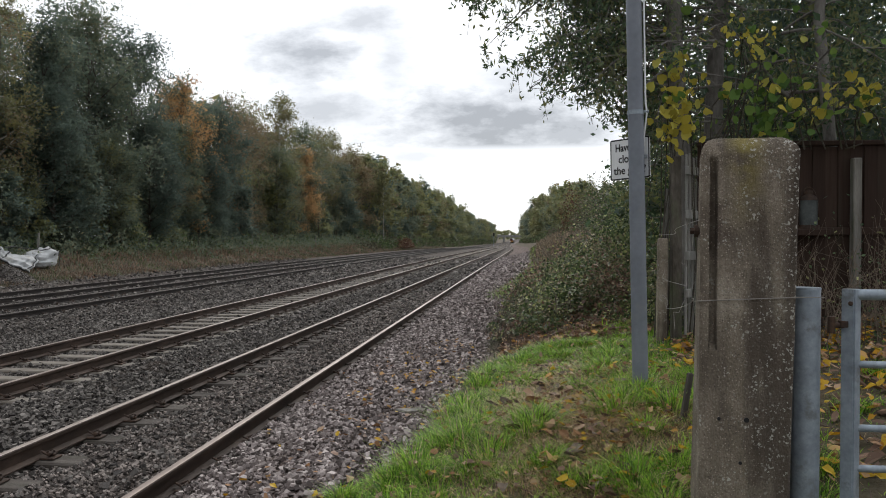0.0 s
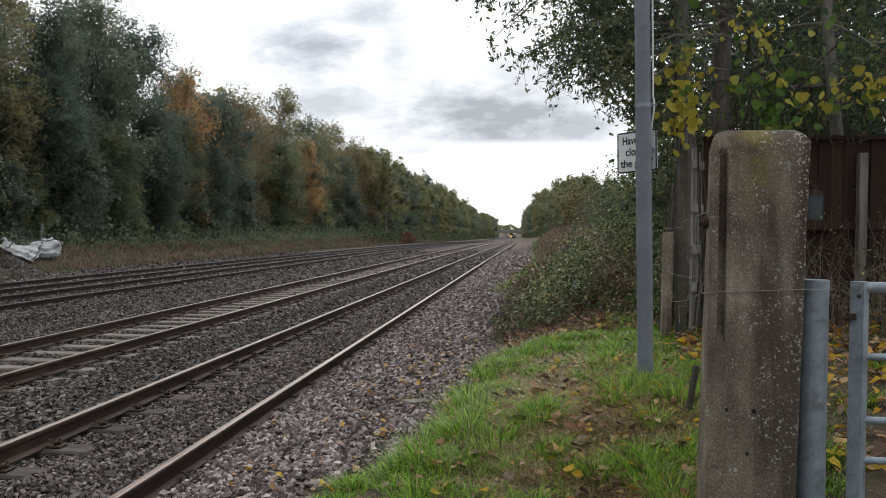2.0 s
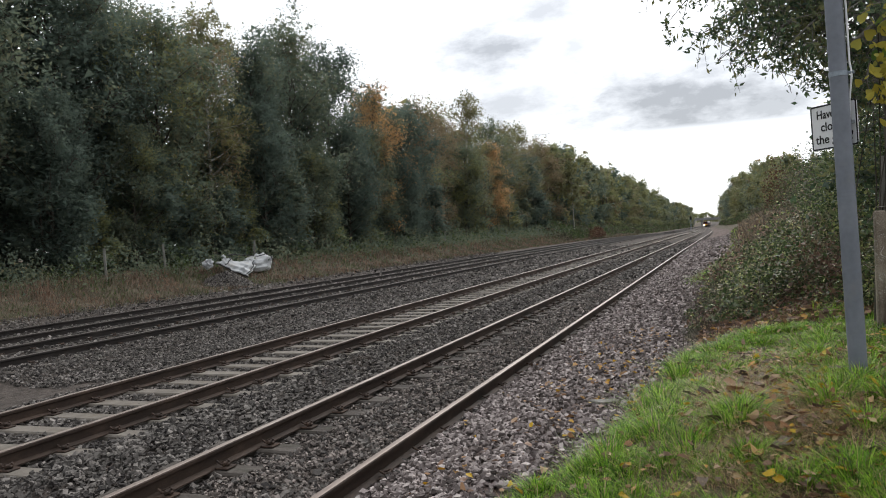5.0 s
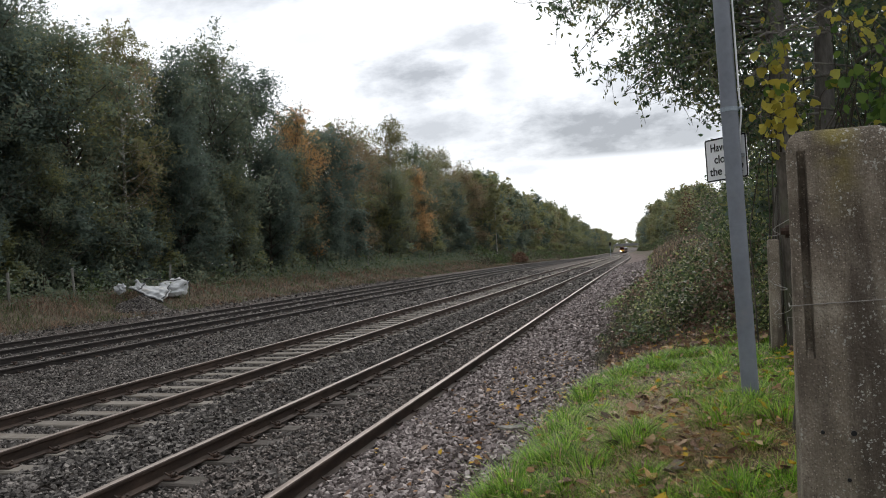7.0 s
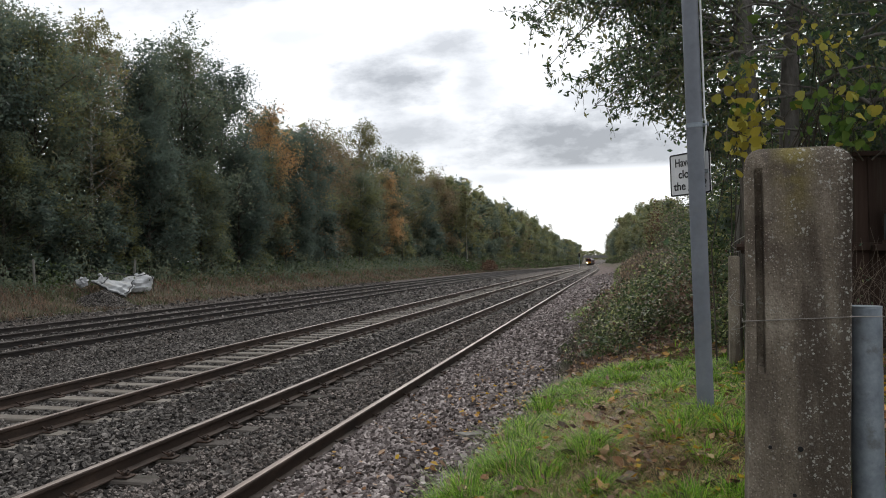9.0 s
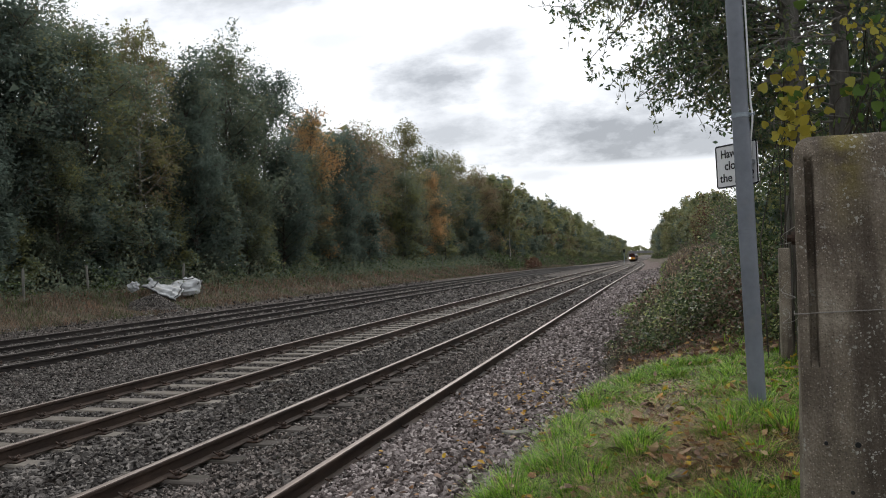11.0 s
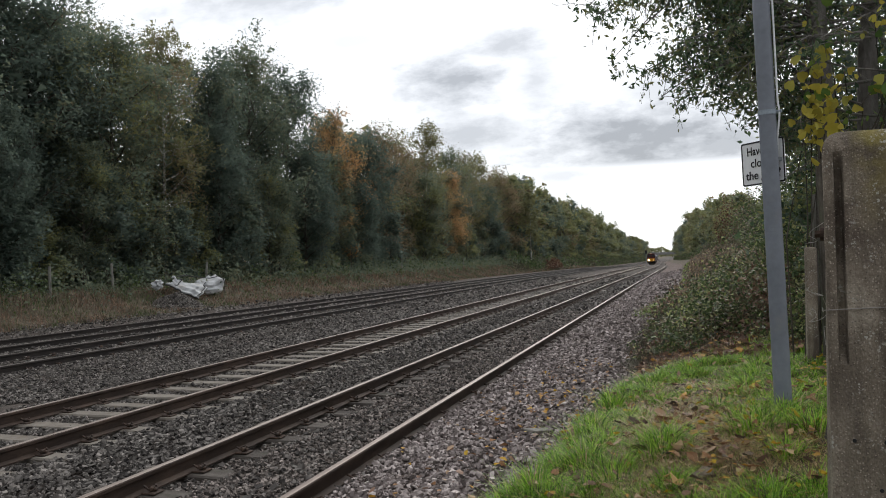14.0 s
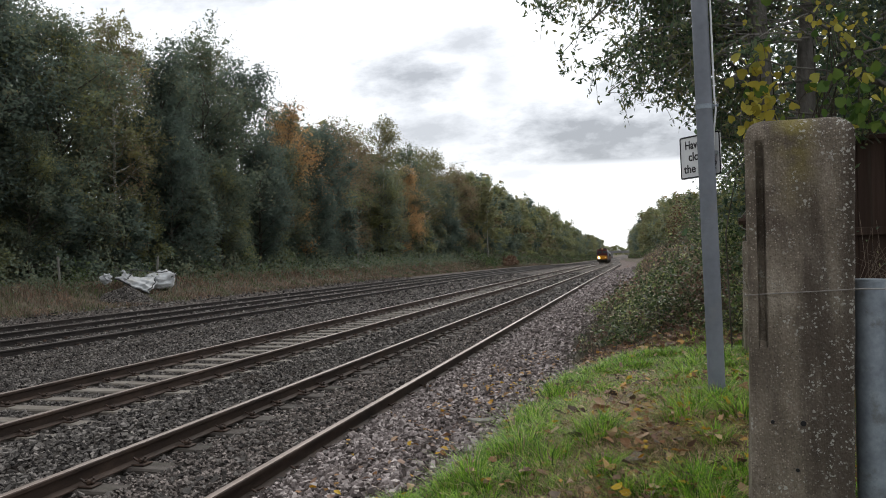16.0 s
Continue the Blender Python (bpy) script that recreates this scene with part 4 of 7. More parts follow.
def sign_pole():
    x, y = 0.7635, 5.25
    z0 = float(ground_z(x, y))
    pole = thing("sign_pole", "tall grey painted steel pole leaning slightly, standing in grass", "pole", m=pose(x, y, z0, 0, -1.32, 0))
    zb = 2.75 - z0
    tube_part("lower_tube", [tube([(0, 0, -0.3), (0, 0, 1.3), (0, 0, zb)], [0.0530, 0.0527, 0.0522], 28)], M["pole"], pole)
    tube_part("upper_tube", [tube([(0, 0, zb), (0, 0, zb + 1.5), (0, 0, 5.4)], [0.0512, 0.051, 0.0505], 28)], M["pole"], pole)
    tube_part("band", [tube([(0, 0, zb - 0.014), (0, 0, zb + 0.014)], 0.0555, 28), tube([(0.055, -0.02, zb), (0.083, -0.03, zb)], 0.011, 8)], M["galv"], pole, "steel clamp band with a bolt", smooth=False)
    tube_part("cable", [tube([(0.062, -0.02, zb + 2.3), (0.064, -0.02, zb + 1.2), (0.063, -0.022, zb + 0.06), (0.07, -0.03, zb), (0.066, -0.02, zb - 0.05), (0.052, 0.0, zb - 0.16), (0.05, 0.03, zb - 0.3)], 0.006, 8)], M["white_sign"], pole, "pale cable running down the pole")
    # sign plate on the far side of the pole
    sg = thing("sign", "white enamel notice with black lettering and border, fixed to the pole", "sign", m=pose(0.697, 5.370, 2.452, 90, 0, -45) @ pose(0, 0, 0, 0, 0, 1.5))
    w, h = 0.336, 0.285
    bm = box_bm(-w / 2, w / 2, -h / 2, h / 2, -0.004, 0.0, 0.0)
    ve = [e for e in bm.edges if abs(e.verts[0].co.z - e.verts[1].co.z) > 0.003]
    bmesh.ops.bevel(bm, geom=ve, offset=0.016, segments=4, affect="EDGES")
    plate = part("plate", bm_mesh("plate", bm, M["white_sign"]), sg)
    bm = bmesh.new()
    # rounded black border
    def ring(hw, hh, r):
        pts = []
        for cx, cy, a0 in ((hw - r, hh - r, 0), (-hw + r, hh - r, 90), (-hw + r, -hh + r, 180), (hw - r, -hh + r, 270)):
            for a in range(0, 91, 18):
                pts.append((cx + r * math.cos(radians(a0 + a)), cy + r * math.sin(radians(a0 + a)), 0.0018))
        return pts
    o, i = [bm.verts.new(p) for p in ring(w / 2 - 0.001, h / 2 - 0.001, 0.016)], [bm.verts.new(p) for p in ring(w / 2 - 0.011, h / 2 - 0.011, 0.010)]
    for k in range(len(o)):
        n = (k + 1) % len(o)
        bm.faces.new((o[k], o[n], i[n], i[k]))
    part("border", bm_mesh("border", bm, M["black"]), plate, "black border")
    for txt, yy, wide in (("Have you", 0.079, 0.83), ("closed", 0.0, 0.96), ("the gate?", -0.079, 0.99)):
        cu = bpy.data.curves.new("lettering", "FONT")
        cu.body, cu.size, cu.align_x, cu.align_y, cu.extrude, cu.offset = txt, 0.077, "CENTER", "CENTER", 0.0006, 0.0011
        tmp = bpy.data.objects.new("tmp", cu)
        scene.collection.objects.link(tmp)
        me = bpy.data.meshes.new_from_object(tmp.evaluated_get(bpy.context.evaluated_depsgraph_get()))
        bpy.data.objects.remove(tmp)
        me.materials.clear()
        me.materials.append(M["black"])
        part("lettering", me, plate, "black lettering", pose(0, yy, 0.002) @ Matrix.Diagonal((wide, 1, 1, 1)))
    bm = box_bm(0.07, 0.15, -0.012, 0.012, 0.0, 0.03, 0.002)
    part("bracket", bm_mesh("bracket", bm, M["galv"]), sg)
    tube_part("weld_ring", [tube([(0, 0, 1.13 + k * 0.025), (0, 0, 1.134 + k * 0.025)], 0.0538, 28) for k in range(2)], M["pole"], pole, "faint weld rings", smooth=False)


sign_pole()


def old_fence():
    """Posts, slatted panel and slack wires behind the gatepost."""
    zc = float(ground_z(1.21, 7.0))
    cp = thing("fence_post", "short weathered concrete fence post with wires", "fence post", "old fence posts", m=pose(1.178, 7.0, zc, 0, 0.5, 0))
    bm = box_bm(-0.043, 0.043, -0.045, 0.045, -0.2, 1.90 - zc, 0.012)
    part("shaft", bm_mesh("shaft", bm, M["concrete"]), cp)
    wp = thing("fence_post", "tall grey weathered timber fence post", "fence post", "old fence posts", m=pose(1.325, 7.10, zc, 0, -0.6, 4))
    bm = box_bm(-0.045, 0.045, -0.045, 0.045, -0.2, 2.63 - zc, 0.01)
    part("shaft", bm_mesh("shaft", bm, M["bark"]), wp)
    wp2 = thing("fence_post", "thin grey timber fence post", "fence post", "old fence posts", m=pose(1.262, 7.3, zc, 0, 0.4, 3))
    part("shaft", bm_mesh("shaft", box_bm(-0.02, 0.02, -0.02, 0.02, -0.2, 2.35 - zc, 0.005), M["grey_wood"]), wp2)
    st = thing("leaning_stake", "short leaning dark timber stake in the grass", "stake", m=pose(0.875, 4.35, float(ground_z(0.875, 4.35)), 0, 9, 10))
    part("shaft", bm_mesh("shaft", box_bm(-0.014, 0.014, -0.02, 0.02, -0.15, 0.27, 0.005), M["dark_wood"]), st)
    pn = thing("slatted_fence_panel", "weathered grey slatted timber fence panel with pale rails", "fence", m=pose(1.41, 7.12, zc, 0, 0, 62))
    for k in range(13):
        x = 0.04 + k * 0.105
        part("slat", bm_mesh("slat", box_bm(x, x + 0.045, 0.012, 0.026, 0.08, 2.66 - zc + 0.02 * math.sin(k * 2.1), 0.003), M["pale_wood"]), pn)
    for z in (2.51, 2.115, 1.74, 1.4):
        part("rail", bm_mesh("rail", box_bm(0.0, 1.45, -0.03, 0.01, z - zc - 0.04, z - zc + 0.04, 0.006), M["pale_wood"]), pn)
    wires = thing("fence_wires", "slack rusty strands of fence wire between the posts", "wire", kind="stuff")
    rng = random.Random(5)
    lines = []
    for z1, z2, sag in ((1.93, 1.985, 0.02), (1.62, 1.72, 0.05), (1.40, 1.70, 0.10)):
        a, b = Vector((1.17, 6.95, z1)), Vector((0.69, 3.12, z2))
        lines.append(tube([a.lerp(b, t) - Vector((0.03 * math.sin(t * 9 + z1 * 7), 0, sag * 4 * t * (1 - t))) for t in np.linspace(0, 1, 14)], 0.0018, 5))
    for k in range(1):
        a = Vector((1.2 + rng.uniform(-0.05, 0.2), 6.8, rng.uniform(1.1, 1.9)))
        lines.append(tube([a + Vector((0.14 * math.sin(t * 5 + k), -0.5 * t, -0.5 * t * rng.uniform(0.5, 1.1))) for t in np.linspace(0, 1, 9)], 0.002, 5))
    part("strand", np_mesh("strand", *join(lines), M["wire"], smooth=True), wires)


old_fence()


def board_fence():
    """Brown close-boarded garden fence with arris rails, capping and posts."""
    y = 7.35
    fe = thing("board_fence", "dark brown close-boarded timber fence with capping", "fence")
    board = bm_mesh("board", box_bm(-0.062, 0.062, -0.01, 0.01, 0, 1, 0.003), M["fence_board"])
    rng = random.Random(8)
    n = 0
    for x in np.arange(1.62, 6.6, 0.112):
        z0 = float(ground_z(x, y))
        b = part("board", board, fe, "", pose(x, y - 0.006 * (n % 2), z0 - 0.05, 0, rng.uniform(-0.4, 0.4), 4) @ Matrix.Diagonal((1, 1, 2.74 - z0 + 0.05 + rng.uniform(-0.012, 0.012), 1)))
        n += 1
    part("capping", bm_mesh("capping", box_bm(1.55, 6.6, y - 0.05, y + 0.05, 2.742, 2.785, 0.006), M["fence_board"]), fe)
    part("rail", bm_mesh("rail", box_bm(1.55, 6.6, y + 0.02, y + 0.07, 2.45, 2.53, 0.006), M["fence_board"]), fe)
    part("rail", bm_mesh("rail", box_bm(1.55, 6.6, y - 0.05, y - 0.018, 1.93, 2.0, 0.006), M["fence_board"]), fe)
    for x in (2.92, 4.7):
        part("post", bm_mesh("post", box_bm(x - 0.036, x + 0.036, y - 0.12, y - 0.03, float(ground_z(x, y)) - 0.2, 2.62, 0.008), M["grey_wood"]), fe, "pale grey-green timber post")
    la = thing("lantern", "old grey metal lantern hung on the board fence", "lantern", m=pose(2.50, y - 0.12, 2.0))
    lb = tube_part("body", [tube([(0, 0, 0.02), (0, 0, 0.24)], 0.075, 18)], M["dark_metal"], la)
    tube_part("base", [tube([(0, 0, -0.02), (0, 0, 0.02)], 0.09, 18)], M["iron"], la)
    tube_part("cap", [tube([(0, 0, 0.24), (0, 0, 0.275), (0, 0, 0.30)], [0.08, 0.06, 0.02], 18), tube([(0, 0, 0.3), (0, 0, 0.33)], 0.035, 10)], M["iron"], lb)
    tube_part("handle", [tube([(0.085 * math.cos(a), 0, 0.14 + 0.22 * math.sin(a)) for a in np.linspace(0, math.pi, 12)], 0.005, 6)], M["iron"], lb)
    part("bracket", bm_mesh("bracket", box_bm(-0.16, 0.16, -0.09, 0.11, -0.075, -0.02, 0.005), M["fence_board"]), la)


board_fence()


# ================= trees and shrubs =================
def branch_path(rng, start, direction, length, bend, n=5):
    pts, d, p = [np.array(start, float)], np.array(direction, float), np.array(start, float)
    d /= np.linalg.norm(d)
    for _ in range(n - 1):
        d = d + rng.normal(0, 0.16, 3) + np.array([0, 0, bend])
        d /= np.linalg.norm(d)
        p = p + d * length / (n - 1)
        pts.append(p.copy())
    return np.array(pts)


def tree_meshes(seed, h, r, base, n_leaf, size, leaf, bark, limbs=22, clump=0.55, droop=0.0, top=0.9, rise=0.1, second=None, aspect=0.6, girth=1.0, twigs=3):
    """Trunk mesh with limbs, and a crown of separate leaves in clumps about the twig ends."""
    rng = np.random.default_rng(seed)
    k = 8
    trunk = np.stack([np.cumsum(rng.normal(0, 0.02 * h / k, k)), np.cumsum(rng.normal(0, 0.02 * h / k, k)), np.linspace(-0.3, h * top, k)], -1)
    tr = (h * 0.012 + 0.03) * girth
    wood = [tube(trunk, np.linspace(tr, tr * 0.12, k), 9)]
    centres, weights = [], []
    for i in range(limbs):
        u = base + (top - base) * ((i + rng.uniform(0, 1)) / limbs)
        p = np.array([np.interp(u * h, trunk[:, 2], trunk[:, j]) for j in range(3)])
        v = (u - base) / (1 - base)
        reach = r * max(0.22, math.sin(math.pi * min(1, v * 0.80 + 0.17)) ** 0.75) * rng.uniform(0.7, 1.12)
        az = i * 2.4 + rng.uniform(-0.5, 0.5)
        el = 0.15 + 0.9 * v + rng.uniform(-0.15, 0.2)
        path = branch_path(rng, p, (math.cos(az) * math.cos(el), math.sin(az) * math.cos(el), math.sin(el)), reach, rise)
        rr = tr * (1 - u) * 0.55 + 0.015
        wood.append(tube(path, np.linspace(rr, rr * 0.25, len(path)), 6 if n_leaf > 6000 else 4, cap=False))
        for t in (0.5, 0.72, 0.88, 1.0):
            q = np.array([np.interp(t, np.linspace(0, 1, len(path)), path[:, j]) for j in range(3)])
            centres.append(q + rng.normal(0, 0.06 * r, 3))
            weights.append(clump * r * (0.30 - 0.14 * v))
            for _ in range(twigs):
                d = rng.normal(0, 1, 3) + np.array([math.cos(az), math.sin(az), 0.25]) * 0.8
                d /= np.linalg.norm(d)
                e = q + d * r * rng.uniform(0.15, 0.38)
                if n_leaf > 6000:
                    sub = np.array([q, (q + e) / 2 + rng.normal(0, 0.03 * r, 3), e])
                    wood.append(tube(sub, [rr * 0.28, rr * 0.18, rr * 0.08], 3, cap=False))
                centres.append(e)
                weights.append(clump * r * rng.uniform(0.12, 0.28) * (1 - 0.35 * v))
    # upright shoots that break the outline
    for _ in range(12):
        q = centres[rng.integers(len(centres))]
        if q[2] < h * 0.5:
            continue
        for t in (0.35, 0.7, 1.0):
            centres.append(q + np.array([rng.normal(0, 0.08), rng.normal(0, 0.08), t * r * 0.27]))
            weights.append(clump * r * 0.13 * (1.25 - 0.6 * t))
        wood.append(tube(np.array([q, q + (0, 0, r * 0.15), q + (0, 0, r * 0.29)]), [0.02, 0.014, 0.006], 4, cap=False))
    for _ in range(5):
        centres.append(trunk[-1] + rng.normal(0, 0.08 * r, 3) + np.array([0, 0, h * (1 - top) * rng.uniform(0.0, 0.9)]))
        weights.append(clump * r * 0.14)
    centres, weights = np.array(centres), np.array(weights)
    pick = rng.choice(len(centres), n_leaf, p=weights**1.6 / (weights**1.6).sum())
    spread = np.clip(rng.normal(size=(n_leaf, 3)), -1.7, 1.7) * np.array([0.85, 0.85, 0.75])
    pts = centres[pick] + spread * weights[pick][:, None]
    # sprays that run from one bough end to the next close the gaps between the clumps
    mate = np.clip(pick + rng.integers(-40, 41, n_leaf), 0, len(centres) - 1)
    way = centres[mate] - centres[pick]
    bridge = (rng.uniform(size=n_leaf) < 0.42) & (np.linalg.norm(way, axis=1) < 1.1 * r)
    pts[bridge] += (way * rng.uniform(0, 1, n_leaf)[:, None] + spread * 0.05 * r)[bridge]
    if droop:
        pts[:, 2] -= rng.exponential(droop, n_leaf)
    pts[:, 2] = np.maximum(pts[:, 2], base * h * 0.35)
    inner = (rng.uniform(size=n_leaf) < 0.36) & ~bridge
    pts[inner] = centres[pick][inner] * (0.82, 0.82, 1) + spread[inner] * weights[pick][inner][:, None] * 0.7
    v, f = leaf_cards(rng, pts, np.where(inner, size * 1.8, size * rng.uniform(0.8, 1.3, n_leaf)), aspect, 0.3, droop * 0.4, simple=True)
    mats = [leaf] + ([second] if second else [])
    idx = None
    if second:
        tone = waves(centres[pick][:, 0], centres[pick][:, 2], r * 0.6, seed) + rng.normal(0, 0.25, n_leaf)
        idx = (tone > 0.35).astype(int)
    return np_mesh("trunk", *join(wood), bark, smooth=True), np_mesh("crown", v, f, mats, idx)


def tree(name, label, meshes, m, category="tree", group=""):
    t = thing(name, label, category, group, m=m)
    part("trunk", meshes[0], t)
    part("crown", meshes[1], t)
    return t


def left_wood():
    """Wood along the far side of the line: mixed oak, birch and sallow in autumn leaf."""
    K = {}
    B, W = M["bark"], M["birch_bark"]
    K["oak"] = tree("oak_tree", "tall dark green oak in early autumn leaf", tree_meshes(21, 15, 4.6, 0.14, 33000, 0.132, M["oak"], B, 30, 0.55), pose(-25.5, 43.5, 1.0), group="trees along the line")
    K["oak2"] = tree("oak_tree", "dark green oak with a ragged top", tree_meshes(22, 15, 4.2, 0.12, 32000, 0.132, M["dark_green"], B, 28, 0.55, second=M["oak"]), pose(-25.3, 48.0, 1.0), group="trees along the line")
    K["olive"] = tree("sallow_tree", "olive-green sallow turning yellow low down", tree_meshes(23, 12.5, 4.0, 0.08, 26000, 0.128, M["oak"], B, 28, 0.6, second=M["olive"]), pose(-24.6, 30.0, 1.0), group="trees along the line")
    K["birch"] = tree("birch_tree", "slender wispy birch thinning to bare twigs at the top", tree_meshes(24, 15, 3.0, 0.12, 22000, 0.108, M["birch_leaf"], W, 34, 0.42, droop=0.35, rise=-0.02, second=M["rust"], girth=0.6), pose(-24.8, 34.0, 1.0), group="trees along the line")
    K["orange"] = tree("field_maple", "maple with orange and russet autumn leaves", tree_meshes(25, 13, 3.4, 0.10, 23000, 0.128, M["orange"], B, 28, 0.55, second=M["oak"]), pose(-24.3, 53.0, 1.0), group="trees along the line")
    K["rust"] = tree("rusty_tree", "broad tree with dull rusty-brown and green leaves", tree_meshes(26, 13, 4.2, 0.08, 26000, 0.132, M["rust"], B, 28, 0.6, second=M["olive"]), pose(-24.8, 62.0, 1.0), group="trees along the line")
    K["dark"] = tree("alder_tree", "dense dark green alder", tree_meshes(27, 12, 3.6, 0.05, 26000, 0.132, M["dark_green"], B, 26, 0.6), pose(-24.0, 57.5, 0.9), group="trees along the line")
    for k_ in K.values():
        q_ = 0.89 if k_.location.y < 50 else 0.88
        k_.scale = (q_, q_, q_)
    F = {}
    for key, seed, mats in (("oak", 31, (M["oak"], M["dark_green"])), ("rust", 32, (M["olive"], M["rust"])), ("olive", 33, (M["olive"], M["oak"])), ("birch", 34, (M["birch_leaf"], M["olive"])), ("dark", 35, (M["dark_green"], None))):
        F[key] = tree_meshes(seed, 14, 4.2 if key != "birch" else 3.2, 0.05, 4000, 0.36, mats[0], W if key == "birch" else B, 13, 0.6, second=mats[1])
    rng = random.Random(77)

    def put(key, x, y, h, turn):
        src = K[key]
        ref = {"oak": 15, "oak2": 15, "olive": 12.5, "birch": 15, "orange": 13, "rust": 13, "dark": 12}[key]
        s = h / ref * (0.91 if y < 50 else 0.95)
        c = copy_thing(src, pose(x, y, float(ground_z(x, y)), 0, 0, turn))
        c.scale = (s, s, s)
        return c

    for key, x, y, h in (("dark", -24.5, 14, 13), ("oak", -26, 19, 16.6), ("oak2", -26, 25.5, 15.7), ("dark", -23.4, 22.5, 7.5), ("oak", -27.5, 31, 13.0), ("dark", -23.6, 37, 9), ("oak2", -25.5, 39, 13.2),
                         ("olive", -23.2, 41.5, 7.0), ("dark", -23.4, 46.5, 8.5), ("olive", -24.0, 51.0, 8.5), ("birch", -26.5, 57.8, 12.6), ("dark", -22.8, 54.3, 7.0), ("oak2", -27.5, 45.0, 13.8), ("rust", -25.6, 68, 12.3), ("olive", -24.0, 73.5, 9.5), ("birch", -25.0, 77, 16.2), ("orange", -24.0, 81, 10.5),
                         ("olive", -25.6, 86, 13.2), ("birch", -25.0, 93, 14.8), ("dark", -24.2, 97, 10.5), ("birch", -25.6, 101, 16.0), ("rust", -25.0, 108, 13.2), ("oak2", -24.0, 18, 9.0), ("olive", -23.6, 27, 6.5), ("oak2", -28.2, 36.5, 13.6), ("dark", -27.0, 28.0, 12.6)):
        put(key, x, y, h, rng.uniform(0, 360))
    y = 114.0
    names = {"oak": ("oak_tree", "distant green oak beside the line"), "rust": ("rusty_tree", "distant russet autumn tree beside the line"), "olive": ("sallow_tree", "distant yellowing sallow beside the line"), "birch": ("birch_tree", "distant wispy birch beside the line"), "dark": ("alder_tree", "distant dark alder beside the line")}
    first = {}
    while y < 760:
        key = rng.choice(["oak", "rust", "olive", "olive", "birch", "dark", "rust"])
        h = float(np.interp(y, [114, 185, 288, 469, 760], [14.5, 15.9, 17.7, 17.0, 18.0])) * rng.uniform(0.82, 1.03)
        if 288 < y < 296:
            h = 18.6
        x = -25 + float(SWING(y)) + rng.uniform(-1.5, 1.0)
        m = pose(x, y, float(ground_z(x, y)), 0, 0, rng.uniform(0, 360))
        if key not in first:
            first[key] = tree(*names[key], F[key], m, group="trees along the line")
            c = first[key]
        else:
            c = copy_thing(first[key], m)
        c.scale = (h / 14 * 0.97, h / 14 * 0.97, h / 14 * 0.91)
        if y < 300:
            x2 = -30 + float(SWING(y)) + rng.uniform(-1.5, 1.0)
            c = copy_thing(first[key], pose(x2, y + 3, float(ground_z(x2, y + 3)), 0, 0, rng.uniform(0, 360)))
            c.scale = (h / 15,) * 3
        y += rng.uniform(4.5, 7.5) if y < 300 else rng.uniform(7, 12)
    # bushes that close the wood's edge down to the ground
    y = 9.0
    while y < 150:
        for x, h0 in ((-23.3, 4.2), (-28.5, 7.6), (-26.0, 4.0)) if y < 40 else ((-23.3, 4.6), (-28.5, 9.5)):
            xx = x + rng.uniform(-0.7, 0.6)
            close = x < -27 and y < 62
            if close and int(y * 7) % 2:
                continue
            c = copy_thing(first[rng.choice(["dark", "oak"])] if close else first[rng.choice(["dark", "oak", "dark", "olive"])], pose(xx, y + rng.uniform(-0.8, 0.8), float(ground_z(xx, y)) - 0.7, 0, 0, rng.uniform(0, 360)))
            h = h0 * rng.uniform(0.7, 1.25) * (1.3 if x < -27 and y < 50 else 1.0)
            c.scale = (h / 14 * 1.35, h / 14 * 1.35, h / 14 * 1.1) if not close else (h / 14 * 1.2, h / 14 * 1.2, h / 14)
        y += rng.uniform(2.6, 3.8) if y < 60 else rng.uniform(4.0, 6.0)
    return K, first


WOOD, FARTREES = left_wood()


def undergrowth():
    """Low dark scrub under the wood's edge, and the strip of dry grass before it."""
    rng = np.random.default_rng(41)
    n = 36000
    y = 10 + rng.uniform(0, 1, n) ** 1.5 * 150
    xs = -21.8 + rng.normal(0, 1.0, n)
    hump = 0.9 + 0.9 * waves(xs, y, 2.1) + 0.5 * waves(xs, y, 0.8, 3)
    z = ground_z(xs, y) + rng.uniform(0, 1, n) ** 1.2 * np.maximum(0.3, hump)
    v, f = leaf_cards(rng, np.stack([xs + SWING(y), y, z], -1), 0.085 + 0.0013 * y, 0.6)
    idx = (waves(xs, y, 1.9, 7) + rng.normal(0, 0.2, n) > 0.3).astype(int)
    tagged(new("undergrowth", np_mesh("undergrowth", v, f, [M["oak"], M["hedge_leaf"]], idx)), "dark scrub and nettles under the edge of the wood", "undergrowth", kind="stuff")
    n = 62000
    y = 9 + rng.uniform(0, 1, n) ** 2.3 * 170
    xs = rng.uniform(-21.0, -17.9, n)
    xs = np.where(rng.uniform(size=n) < 0.25, rng.normal(-18.6, 0.5, n), xs)
    k = waves(xs, y, 1.3, 5) > -0.75
    xs, y = xs[k], y[k]
    blades(rng, xs + SWING(y), y, 0.13 + 0.09 * waves(xs, y, 1.1) + 0.0008 * y + 0.22 * sstep(-18.9, -20.6, xs), 0.007 + 0.0004 * y, "dry_grass_strip", [M["hedge_leaf"], M["dead_grass"], M["bramble_brown"]], "tall dry tan grass between the far track and the wood", (0.34, 0.57), 0.8, patch=0.5 + 0.42 * waves(xs, y, 1.6, 8.0) + 0.3 * waves(xs, y, 0.5, 2.0))


